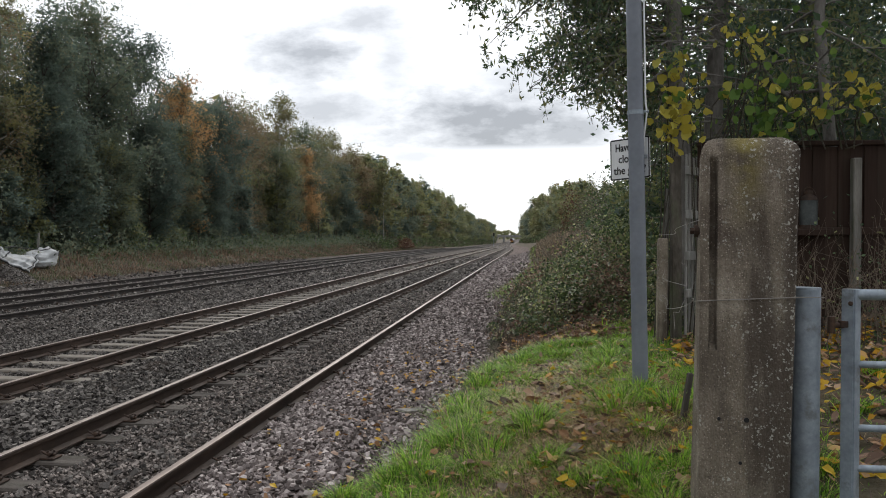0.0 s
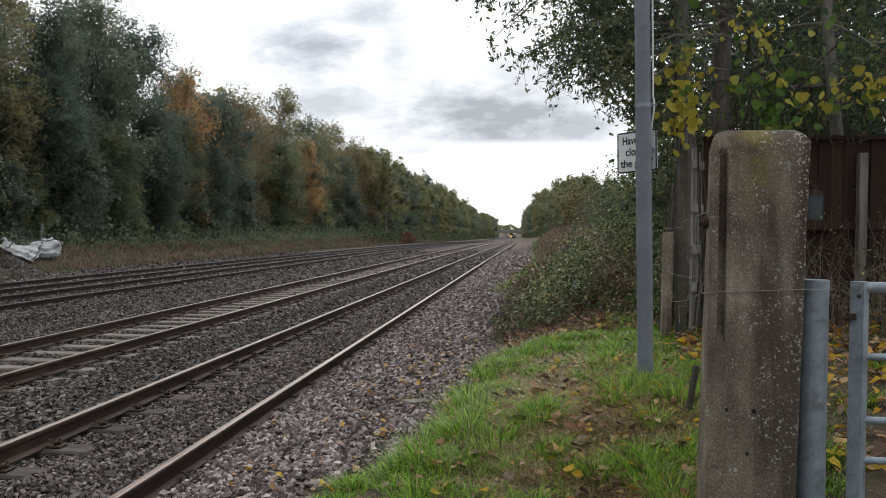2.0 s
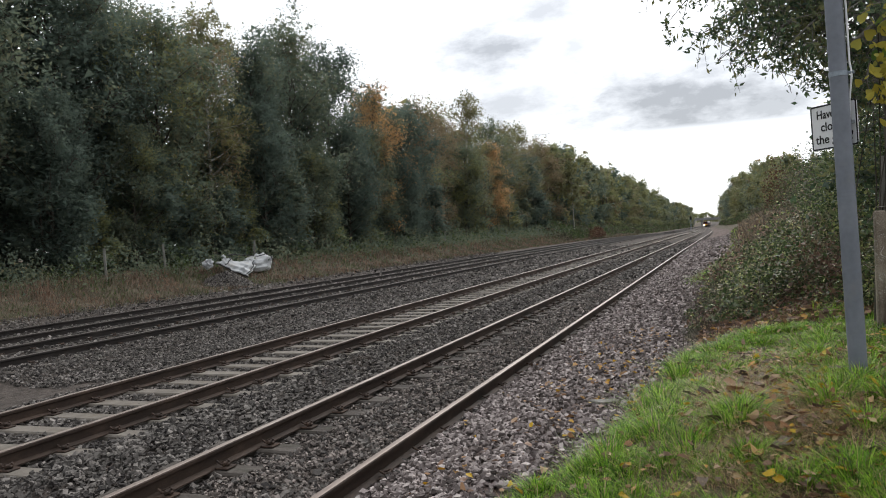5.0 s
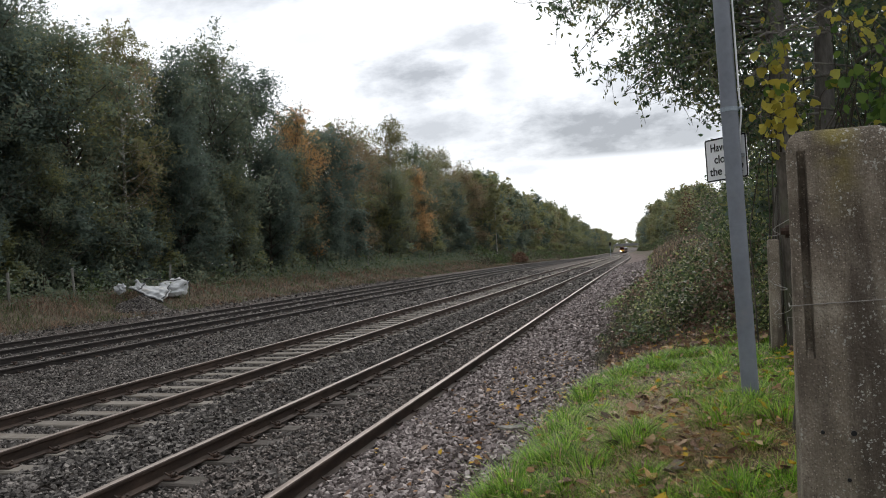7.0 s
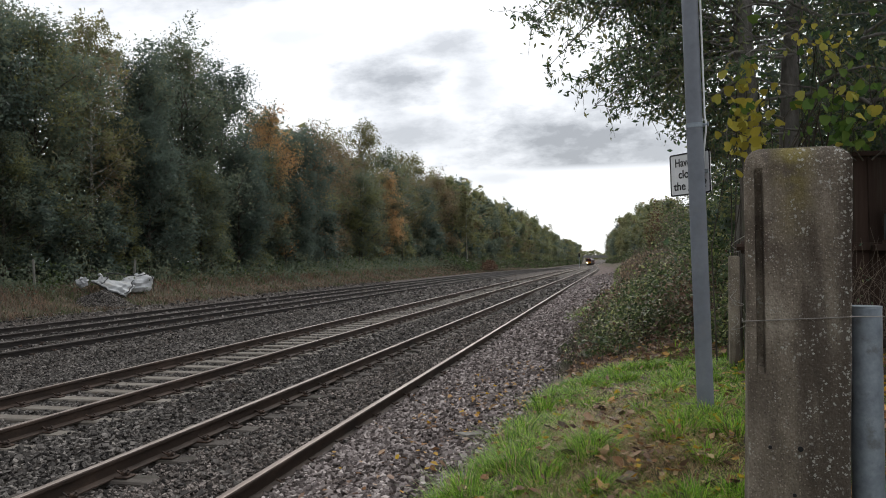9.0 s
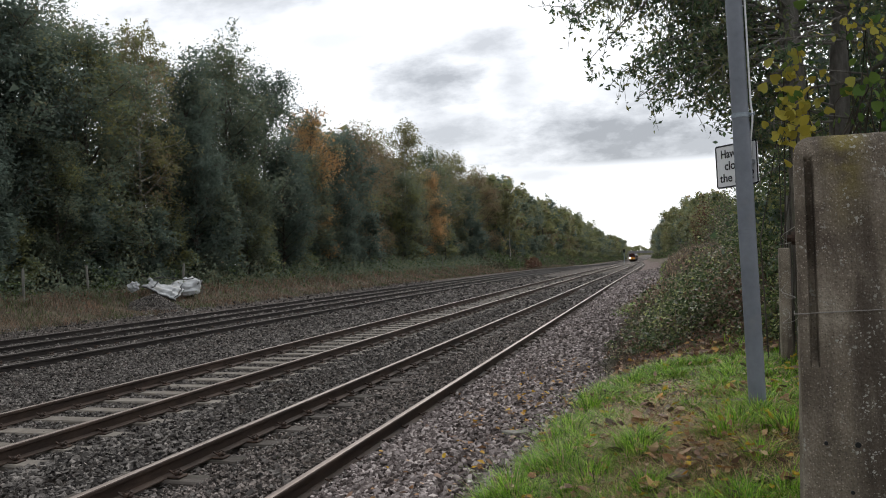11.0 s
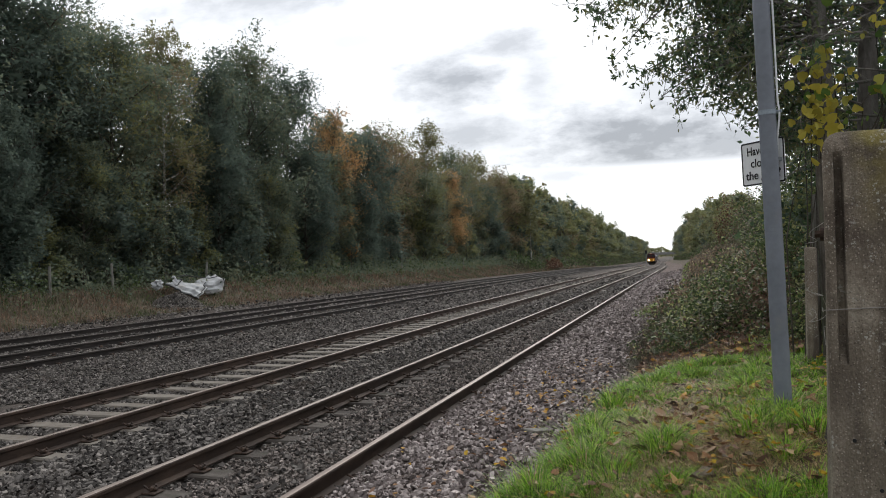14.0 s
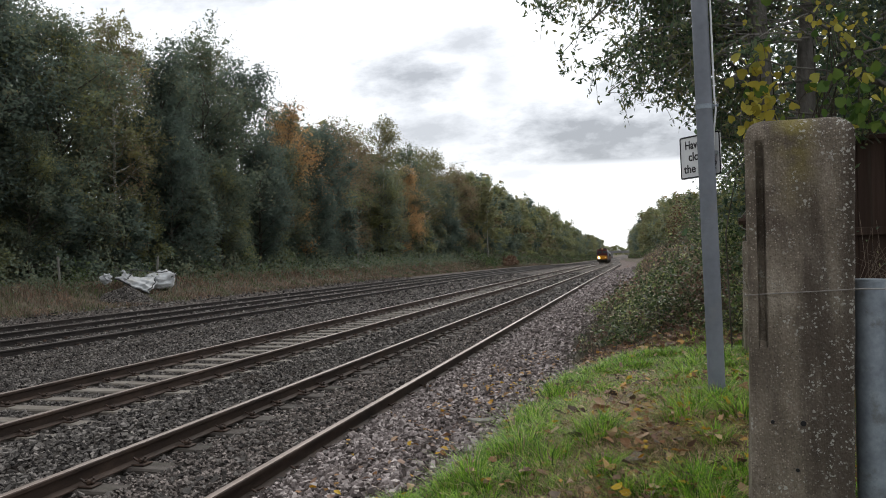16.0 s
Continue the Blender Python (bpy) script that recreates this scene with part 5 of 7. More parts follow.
def blades(rng, x, y, h, w, name, mats, label, split=(0.8, 0.95), lean=0.35, kind_="grass", zoff=0.0, away=None, patch=None):
    """Bent tapering grass blades, three triangles each."""
    n = len(x)
    z = ground_z(x, y) + zoff
    h = np.maximum(0.03, np.broadcast_to(h, (n,)) * rng.uniform(0.5, 1.35, n))
    w = np.broadcast_to(w, (n,)) * rng.uniform(0.7, 1.3, n)
    a = rng.uniform(0, 6.283, n)
    l = rng.uniform(0.1, 1.0, n) * lean * h * 2
    sx, sy = np.cos(a) * w / 2, np.sin(a) * w / 2
    b = a + rng.uniform(0.8, 2.3, n)
    if away is not None:
        b = away + rng.normal(0, 0.5, n)
        a = b + 1.57 + rng.normal(0, 0.4, n)
        sx, sy = np.cos(a) * w / 2, np.sin(a) * w / 2
    lx, ly = np.cos(b) * l, np.sin(b) * l
    p = np.stack([x, y, z - 0.01], -1)
    s = np.stack([sx, sy, np.zeros(n)], -1)
    mid = p + np.stack([lx * 0.32, ly * 0.32, h * 0.6], -1)
    tip = p + np.stack([lx, ly, h * np.where(rng.uniform(size=n) < 0.25, 0.75, 1.0)], -1)
    v = np.stack([p - s, p + s, mid + s * 0.7, mid - s * 0.7, tip], 1).reshape(-1, 3)
    k = np.arange(n) * 5
    f = np.concatenate([np.stack([k, k + 1, k + 2], -1), np.stack([k, k + 2, k + 3], -1), np.stack([k + 3, k + 2, k + 4], -1)])
    tone = rng.uniform(size=n)
    if patch is not None:
        tone = np.clip(0.45 * tone + 0.55 * patch, 0, 1)
    idx = (tone > split[0]).astype(int) + (tone > split[1]).astype(int)
    idx = np.minimum(idx, len(mats) - 1)
    return tagged(new(name, np_mesh(name, v, f, mats, np.tile(idx, 3))), label, kind_, kind="stuff")


undergrowth()


def far_scrub():
    rng = np.random.default_rng(47)
    for x0, x1, label in ((-23.0, -18.4, "brown and green scrub between the far track and the wood"), (1.9, 7.0, "brown scrub on the far bank")):
        n = 20000
        y = 95 + rng.uniform(0, 1, n) ** 1.4 * 560
        xs = rng.uniform(x0, x1, n)
        hump = np.maximum(0.35, 0.9 + 0.8 * waves(xs, y, 6.0) + 0.25 * np.clip((xs - x0) if x0 > 0 else (x1 - xs), 0, 4))
        z = ground_z(xs + SWING(y), y) + rng.uniform(0, 1, n) * hump
        v, f = leaf_cards(rng, np.stack([xs + SWING(y), y, z], -1), 0.17 + 0.0012 * y, 0.6)
        idx = (waves(xs, y, 9.0, 7) + rng.normal(0, 0.25, n) > 0.1).astype(int)
        tagged(new("scrub", np_mesh("scrub", v, f, [M["hedge_leaf"], M["thorn"]], idx)), label, "scrub", kind="stuff")


far_scrub()


def near_verge():
    """Grass, dead leaves and sticks of the verge by the gate."""
    rng = np.random.default_rng(52)
    n = 380000
    x, y = rng.uniform(-2.0, 3.2, n), 2.3 + rng.uniform(0, 1, n) * 8.0
    edge = GRASS_EDGE(y) + 0.05 * waves(0 * y, y, 0.35, 1.0)

    def bareness(x, y):
        return np.clip(1.25 * np.exp(-(((x - 0.28 - 0.1 * np.sin(y * 2)) / 0.52) ** 2 + ((y - 4.6) / 1.45) ** 2)) - 0.08 + 0.5 * waves(x, y, 0.28, 3.3) + 0.25 * waves(x, y, 0.13, 1.3), 0, 1.2)

    def fade(x, y, edge):
        return sstep(edge - 0.06, edge + 0.10, x) * (1 - 0.9 * sstep(8.2, 9.4, y)) * (1 - 0.88 * sstep(1.1, 1.6, x)) * (0.35 + 0.65 * sstep(3.4, 4.6, y + 0.9 * np.clip(x + 1.2, 0, 1.5)))

    bare = bareness(x, y)
    tuft = waves(x, y, 0.33, 1.0) * 0.6 + waves(x, y, 0.12, 6.0) * 0.5
    dens = sstep(-0.4, 0.5, tuft + 0.05 - 0.55 * bare) * fade(x, y, edge)
    k = rng.uniform(size=n) < dens
    x, y, tuft, bare = x[k], y[k], tuft[k], bare[k]
    h = 0.030 + 0.060 * sstep(-0.1, 0.8, tuft) - 0.010 * bare
    dry = bare + 0.35 * waves(x, y, 0.5, 9.0) + rng.normal(0, 0.18, len(x))
    g = dry < 0.34
    blades(rng, x[g], y[g], h[g], 0.0055, "verge_grass", [M["grass"], M["olive"], M["dry_grass"]], "lush green tufted grass on the verge", (0.86, 0.93), 0.95)
    blades(rng, x[~g], y[~g], h[~g] * 0.9, 0.0036, "withered_grass", [M["dry_grass"], M["grass"], M["dry_grass"]], "withered tan grass on the trodden verge", (0.70, 0.86), 1.4)
    q = 26000
    wx, wy = rng.normal(0.30, 0.42, q), rng.normal(4.65, 1.0, q)
    blades(rng, wx, wy, 0.06, 0.0034, "flattened_grass", [M["dry_grass"], M["dry_grass"], M["grass"]], "flattened straw-coloured grass on the trodden patch", (0.62, 0.88), 2.0)
    # tussocks whose blades arch outward
    c = 620
    cx, cy = rng.uniform(-1.6, 2.4, c), 2.6 + rng.uniform(0, 1, c) * 6.0
    ok = rng.uniform(size=c) < fade(cx, cy, GRASS_EDGE(cy) + 0.04) * (1 - 0.85 * bareness(cx, cy))
    size = rng.uniform(0.04, 0.10, c)
    # the largest ones: round the trodden patch, by the posts and along the lip of the gravel
    big = np.array([(0.02, 4.62), (0.10, 4.70), (0.52, 5.02), (0.62, 4.85), (0.52, 3.55), (0.60, 3.42), (-0.70, 4.5), (-0.40, 4.55), (-0.32, 4.95), (-0.55, 5.3), (-0.74, 4.25), (0.66, 4.2), (0.05, 4.49), (0.0, 4.42), (0.55, 4.69), (0.48, 4.61), (0.76, 5.10), (0.85, 4.57), (0.57, 3.79), (0.46, 3.70), (-0.42, 5.34), (-0.40, 4.57), (-0.58, 4.73), (-0.62, 4.19), (-0.36, 7.1), (-0.08, 7.07), (0.2, 7.4), (0.74, 5.05), (-0.5, 5.8), (-0.38, 6.3), (-0.2, 4.2), (0.70, 3.7)])
    cx, cy = np.concatenate([cx[ok], big[:, 0]]), np.concatenate([cy[ok], big[:, 1]])
    size = np.concatenate([size[ok], rng.uniform(0.10, 0.15, len(big))])
    m = 190
    off = rng.normal(0, 1.0, (len(cx), m, 2)) * (0.018 + 0.22 * size)[:, None, None]
    tx, ty = (cx[:, None] + off[..., 0]).ravel(), (cy[:, None] + off[..., 1]).ravel()
    th = np.repeat(size, m)
    blades(rng, tx, ty, th, 0.0050, "tussocks", [M["grass"], M["dry_grass"], M["olive"]], "arching green tussocks of grass on the verge", (0.85, 0.95), 1.0, away=np.arctan2(off[..., 1], off[..., 0]).ravel())

    def litter(n, x0, x1, y0, y1, size, mats, name, label, seed, ok=None):
        r = np.random.default_rng(seed)
        x, y = r.uniform(x0, x1, n), r.uniform(y0, y1, n)
        if ok is not None:
            q = ok(x, y)
            x, y = x[q], y[q]
        z = np.maximum(ground_z(x, y), np.where(x < -0.9, cess_z(x, y), -9)) + r.uniform(0.02, 0.065, len(x))
        v, f = curled_leaves(r, np.stack([x, y, z], -1), size)
        tagged(new(name, np_mesh(name, v, f, mats, np.repeat(r.integers(0, len(mats), len(x)), 6))), label, "leaves", kind="stuff")

    litter(5200, -0.7, 2.6, 2.6, 7.5, 0.05, [M["fallen"], M["fallen"], M["fallen"], M["fallen"], M["bramble_brown"], M["bramble_brown"], M["bramble_brown"], M["fallen_yellow"]], "fallen_leaves", "curled brown and orange fallen leaves in the grass", 3, lambda x, y: np.random.default_rng(5).uniform(size=len(x)) < 0.08 + 0.92 * np.exp(-(((x - 0.40) / 0.5) ** 2 + ((y - 4.4) / 1.3) ** 2)))
    litter(640, -2.4, -0.6, 3.0, 11.0, 0.046, [M["fallen_yellow"], M["fallen"], M["fallen"], M["bramble_brown"], M["fallen"]], "fallen_leaves", "yellow and brown leaves scattered on the gravel", 4, lambda x, y: np.random.default_rng(6).uniform(size=len(x)) < sstep(-2.4, -0.9, x) * 0.9 + 0.1)
    litter(2600, -0.3, 2.0, 7.9, 10.2, 0.085, [M["fallen"], M["bramble_brown"], M["bramble_brown"]], "fallen_leaves", "heap of dead leaves under the brambles", 7)
    litter(420, -0.5, 1.2, 3.0, 7.0, 0.078, [M["fallen_yellow"], M["fallen"], M["fallen"], M["twig"], M["twig"]], "fallen_leaves", "large orange and tan leaves on the trodden patch", 15, lambda x, y: np.random.default_rng(16).uniform(size=len(x)) < 0.05 + 0.5 * bareness(x, y))
    litter(2800, -0.8, 1.6, 2.8, 7.6, 0.03, [M["dry_grass"], M["fallen"]], "leaf_scraps", "small pale scraps of dead leaf and bark in the grass", 12, lambda x, y: np.random.default_rng(13).uniform(size=len(x)) < 0.25 + 0.75 * bareness(x, y))
    litter(1900, 1.15, 3.6, 3.4, 7.2, 0.07, [M["fallen"], M["bramble_brown"], M["fallen_yellow"]], "fallen_leaves", "brown leaves lying beyond the gate", 8)
    # a broken board and sticks on the gravel
    z = float(cess_z(-0.87, 6.0))
    bd = thing("broken_board", "broken piece of weathered board lying on the gravel", "board", m=pose(-0.87, 6.0, z + 0.03, 4, 8, 62))
    bm = box_bm(-0.21, 0.21, -0.055, 0.055, -0.01, 0.01, 0.004)
    for v in bm.verts:
        if v.co.x > 0.1:
            v.co.y *= 0.55
    part("plank", bm_mesh("plank", bm, M["grey_wood"]), bd)
    sticks = []
    r2 = np.random.default_rng(9)
    for _ in range(46):
        x, y = r2.uniform(-0.7, 2.2), r2.uniform(3.0, 10.0)
        a, l = r2.uniform(0, 6.28), r2.uniform(0.08, 0.4)
        p = np.array([(x + t * l * math.cos(a), y + t * l * math.sin(a), 0) for t in (0, 0.4, 0.7, 1.0)]) + r2.normal(0, 0.012, (4, 3))
        p[:, 2] = ground_z(p[:, 0], p[:, 1]) + 0.035
        sticks.append(tube(p, [0.005, 0.0045, 0.0035, 0.002], 5))
    tagged(new("sticks", np_mesh("sticks", *join(sticks), M["twig"], smooth=True)), "dry sticks lying in the grass", "sticks", kind="stuff")


near_verge()


# ================= the overgrown bank on the near side =================
def near_tree():
    """Leaning sallow over the fence: trunk, drooping boughs and narrow leaves."""
    rng = np.random.default_rng(61)
    base = np.array([1.62, 8.0, float(ground_z(1.62, 8.0)) - 0.2])
    t = thing("sallow_tree", "leaning sallow with narrow dark green leaves on drooping boughs", "tree")
    trunk = np.array([base, base + (-0.03, 0, 1.2), base + (-0.12, 0.05, 2.2), base + (-0.18, 0.05, 3.3), base + (-0.1, 0.2, 5.0), base + (0.1, 0.3, 6.5)])
    wood = [tube(trunk, [0.14, 0.115, 0.10, 0.09, 0.07, 0.03], 12)]
    wood.append(tube([base + (0.30, 0.3, 0), base + (0.26, 0.3, 1.5), base + (0.30, 0.3, 3.0), base + (0.45, 0.3, 4.6), base + (0.8, 0.3, 6.0)], [0.11, 0.10, 0.085, 0.07, 0.03], 10))
    wood.append(tube([base + (1.2, -0.3, 0), base + (1.25, -0.3, 1.8), base + (1.15, -0.2, 3.2), base + (1.3, 0.0, 5.2)], [0.07, 0.06, 0.05, 0.03], 8))
    pts = []

    def skirt(x):
        return 3.02 + 0.22 * max(0.0, 1.0 - x) + 0.8 * max(0.0, -x)

    for i in range(330):
        side = rng.uniform(-1, 1)
        u = rng.uniform(2.0, 6.4)
        p = np.array([np.interp(base[2] + u, trunk[:, 2], trunk[:, j]) for j in range(3)]) + (max(0, side) * 1.5, 0, 0)
        az = math.pi + rng.normal(0, 0.55) if side < 0.35 else rng.uniform(0, 6.28)
        reach = rng.uniform(0.8, 2.5 + 0.7 * float(sstep(3.5, 4.5, u))) if side < 0.35 else rng.uniform(0.8, 2.6)
        reach *= (0.55 + 0.45 * sstep(2.0, 3.6, u)) if side < 0.35 else 1.0
        reach *= 0.89 if side < 0.35 else 1.0
        el = rng.uniform(-0.05, 0.5)
        path = branch_path(rng, p, (math.cos(az) * math.cos(el), math.sin(az) * math.cos(el) * 0.8, math.sin(el)), reach, -0.10, 7)
        rr = rng.uniform(0.010, 0.022)
        stop = 7
        for q in range(2, 7):
            if path[q][0] < 1.0 and path[q][2] < skirt(path[q][0]) + 0.12:
                stop = q
                break
        if stop < 3:
            continue
        wood.append(tube(path[:stop], np.linspace(rr, 0.003, 7)[:stop], 5, cap=False))
        for q in range(2 if side > 0.35 or u > 4.5 else 3, stop):
            for _ in range(4):
                d = rng.normal(0, 1, 3)
                d[2] -= 0.5
                d /= np.linalg.norm(d)
                e = path[q] + d * rng.uniform(0.12, 0.42)
                if e[0] < 1.0 and e[2] < skirt(e[0]):
                    continue
                wood.append(tube(np.array([path[q], (path[q] + e) / 2 + (0, 0, 0.02), e]), [0.004, 0.003, 0.0015], 3, cap=False))
                k = rng.integers(7, 15)
                s = rng.uniform(0.15, 1.05, (k, 1))
                pts.append(path[q] + (e - path[q]) * s + rng.normal(0, 0.035, (k, 3)))
    pts = np.concatenate(pts)
    part("trunk", np_mesh("trunk", *join(wood), M["sallow_bark"], smooth=True), t)
    clear = (pts[:, 0] > 1.28) & (pts[:, 0] < 2.05) & (pts[:, 1] < 8.15) & (pts[:, 2] < 5.0) & (rng.uniform(size=len(pts)) < 0.72)
    pts = pts[~clear]
    v, f = leaf_cards(rng, pts, 0.066, 0.38, 0.0, 0.35)
    idx = (waves(pts[:, 0], pts[:, 2], 0.7) + rng.normal(0, 0.3, len(pts)) > 0.62).astype(int)
    part("crown", np_mesh("crown", v, f, [M["near_leaf"], M["olive"]], idx), t)


near_tree()


def leaf_mass(name, label, category, seed, n, x0, x1, y0, y1, low, high, size, mats, cut, aspect=0.62, stems=0, rough=0.5, shell=0.0, droop=0.1):
    """A shrub or hedge: leaves crowded on the outside of an uneven body, with stems inside."""
    rng = np.random.default_rng(seed)
    cx, cy = (x0 + x1) / 2, (y0 + y1) / 2
    rx, ry = (x1 - x0) / 2, (y1 - y0) / 2
    th = rng.uniform(0, 2 * np.pi, n)
    ph = np.arcsin(rng.uniform(-0.25, 1, n))
    rad = (1 - shell * rng.uniform(0, 1, n) ** 1.5) * (1 + rough * 0.35 * (np.sin(3 * th + seed) * np.cos(4 * ph) + 0.7 * np.sin(7 * th + 5 * ph + seed) + 0.5 * np.sin(13 * th - 9 * ph)))
    x = cx + rx * rad * np.cos(th) * np.cos(ph)
    y = cy + ry * rad * np.sin(th) * np.cos(ph)
    z = low + (high - low) * np.maximum(0, rad * np.sin(ph)) + rng.normal(0, 0.05, n)
    p = np.stack([x, y, z], -1) + rng.normal(0, 0.12 * min(rx, ry), (n, 3)) * rough
    p[:, 2] = np.maximum(p[:, 2], ground_z(p[:, 0], p[:, 1]) + 0.03)
    v, f = leaf_cards(rng, p, size, aspect, 0.2, droop)
    idx = np.zeros(n, int)
    if len(mats) > 1:
        tone = waves(p[:, 0] + p[:, 1], p[:, 2], 0.6, seed) + rng.normal(0, 0.3, n)
        for c in cut:
            idx += (tone > c).astype(int)
    t = thing(name, label, category)
    part("leaves", np_mesh("leaves", v, f, mats, idx), t)
    g = float(ground_z(cx, cy))
    wood = []
    for k in range(max(stems, 5)):
        a = rng.uniform(0, 6.28)
        q = rng.uniform(0.2, 0.8)
        s = np.array([cx + rx * 0.3 * math.cos(a), cy + ry * 0.5 * math.sin(a), 0])
        s[2] = float(ground_z(s[0], s[1])) - 0.1
        e = np.array([cx + rx * q * math.cos(a), cy + ry * q * math.sin(a), low + (high - low) * rng.uniform(0.6, 1.02)])
        wood.append(tube(np.array([s, s * 0.6 + e * 0.4 + rng.normal(0, 0.06, 3), e]), [0.02, 0.012, 0.004], 5, cap=False))
    tagged(part("stems", np_mesh("stems", *join(wood), M["twig"], smooth=True), t), kind="stuff")
    return t


def wood_depths():
    """Shrubs and saplings deep in the wood, which close the view between the trunks."""
    for k, (y0, y1, top) in enumerate(((4, 27, 12.5), (21, 44, 12.0), (38, 60, 11.0), (55, 80, 9.5), (74, 112, 10.0))):
        leaf_mass("thicket", "dark tangled saplings deep in the wood", "thicket", 140 + k, 9500, -33.5, -28.8, y0, y1, 0.6, top, 0.36, [M["dark_green"], M["oak"]], (0.3,), shell=0.8, rough=0.5)


wood_depths()


def right_bank():
    I, D, T, DT, N_, O, BR, BB = M["ivy"], M["hedge_leaf"], M["thorn"], M["dark_green"], M["near_leaf"], M["olive"], M["bramble"], M["bramble_brown"]
    leaf_mass("ivy_hedge", "tall hedge smothered in pale green ivy", "hedge", 1, 22000, 1.15, 3.6, 9.0, 14.5, 1.1, 4.2, 0.058, [I, D, O], (0.1, 0.55), shell=0.35, rough=0.2)
    leaf_mass("ivy_hedge", "dark ivy-clad hedge thinning toward the line", "hedge", 2, 17000, 1.3, 4.6, 14.5, 23.0, 1.1, 3.75, 0.075, [D, T, I], (0.3, 0.6), shell=0.35, rough=0.35)
    leaf_mass("hawthorn", "dark green hawthorn with a few upright shoots", "shrub", 3, 19000, 2.3, 6.4, 22, 36, 1.2, 4.2, 0.085, [D, T, BB], (0.0, 0.95), shell=0.4, rough=0.4)
    leaf_mass("hawthorn", "brown-green hawthorn on the bank", "shrub", 4, 14000, 2.6, 7.0, 36, 52, 1.2, 4.6, 0.10, [T, D, BB], (0.15, 0.85), shell=0.4, rough=0.4)
    leaf_mass("hawthorn", "brown-green hawthorn further along the bank", "shrub", 5, 11000, 2.8, 7.5, 52, 74, 1.2, 5.6, 0.13, [T, D, BB], (0.3, 0.75), shell=0.4, rough=0.4)
    leaf_mass("red_bush", "guelder rose with dull red autumn leaves", "shrub", 6, 2500, 2.6, 4.6, 66, 74, 2.6, 6.2, 0.2, [M["red_leaf"], O, D], (0.1, 0.5), shell=0.6)
    leaf_mass("dark_thicket", "dark mass of leaves behind the garden fence", "thicket", 7, 30000, 2.0, 7.5, 7.9, 12.5, 2.2, 8.5, 0.105, [N_, DT, O], (0.1, 0.62), shell=0.55, rough=0.8)
    leaf_mass("dark_thicket", "leafy thicket along the garden fence", "thicket", 8, 8000, 1.9, 3.2, 8.1, 9.0, 2.0, 3.4, 0.065, [N_, DT, I], (0.05, 0.5), shell=0.7, rough=0.8)
    leaf_mass("dark_thicket", "tall dark trees standing behind the sallow", "thicket", 10, 18000, 2.9, 8.5, 12.5, 18, 2.2, 9.5, 0.155, [DT, N_, O], (0.1, 0.62), shell=0.7, rough=0.8)
    leaf_mass("dark_thicket", "dense dark leaves behind the sallow's trunk", "thicket", 12, 17000, 1.45, 4.6, 9.6, 13.0, 2.4, 6.6, 0.085, [DT, N_, O], (0.1, 0.7), shell=0.6, rough=0.3)
    # sprawling carpet of bramble between the bushes
    rc = np.random.default_rng(88)
    n = 6000
    y = 8.5 + rc.uniform(0, 1, n) ** 1.35 * 12.5
    x = rc.uniform(-0.6, 2.8, n)
    inside = x - GRAVEL_EDGE(y) - 0.18 * waves(0 * y, y, 0.8, 2.0)
    clear = sstep(-0.1, 0.5, y - 8.9 - 0.35 * waves(x, 0 * x, 0.45, 1.0))
    hm = (0.07 + 0.34 * sstep(0.05, 1.2, inside) + 0.22 * sstep(1.4, 2.6, inside)) * (0.75 + 0.85 * waves(x, y, 0.75, 2.0) + 0.6 * waves(x, y, 0.3, 5.0)) * clear
    ok = (hm > 0.035) & (inside > 0.05)
    x, y, hm = x[ok], y[ok], hm[ok]
    k = 9
    sprig = np.stack([x, y, ground_z(x, y) + 0.03 + hm * rc.uniform(0, 1, len(x)) ** 0.5], -1)
    pts = (sprig[:, None, :] + rc.normal(0, 1, (len(x), k, 3)) * (0.022 + 0.0028 * y)[:, None, None] * np.array([1, 1, 0.55])).reshape(-1, 3)
    v, f = leaf_cards(rc, pts, np.repeat((0.026 + 0.0023 * y) * rc.uniform(0.7, 1.35, len(x)), k), 0.66, 0.35, 0.1)
    tone = np.repeat(waves(x, y, 1.0, 4) + 0.5 * waves(x, y, 0.4, 9) + rc.normal(0, 0.3, len(x)), k)
    tagged(new("bramble_carpet", np_mesh("bramble_carpet", v, f, [D, BR, I, BB], (tone > -0.10).astype(int) + (tone > 0.22).astype(int) + (tone > 0.62).astype(int))), "low sprawling brambles with green and brown leaves on the slope", "bramble", kind="stuff")
    arcs = []
    for _ in range(150):
        x, y = rc.uniform(-0.2, 2.2), rc.uniform(8.8, 18)
        a, l, hh = rc.uniform(0, 6.28), rc.uniform(0.4, 1.2), rc.uniform(0.15, 0.5)
        q = np.array([(x + t * l * math.cos(a), y + t * l * math.sin(a), hh * 4 * t * (1 - t) * (1 - 0.4 * t)) for t in np.linspace(0, 1, 7)])
        q[:, 2] += ground_z(q[:, 0], q[:, 1]) + 0.05
        arcs.append(tube(q, np.linspace(0.0045, 0.0015, 7), 4, cap=False))
    tagged(new("bramble_canes", np_mesh("bramble_canes", *join(arcs), M["twig"], smooth=True)), "thin arching bramble canes", "bramble", kind="stuff")
    # dead brown weeds along the edge of the gravel
    twigs = []
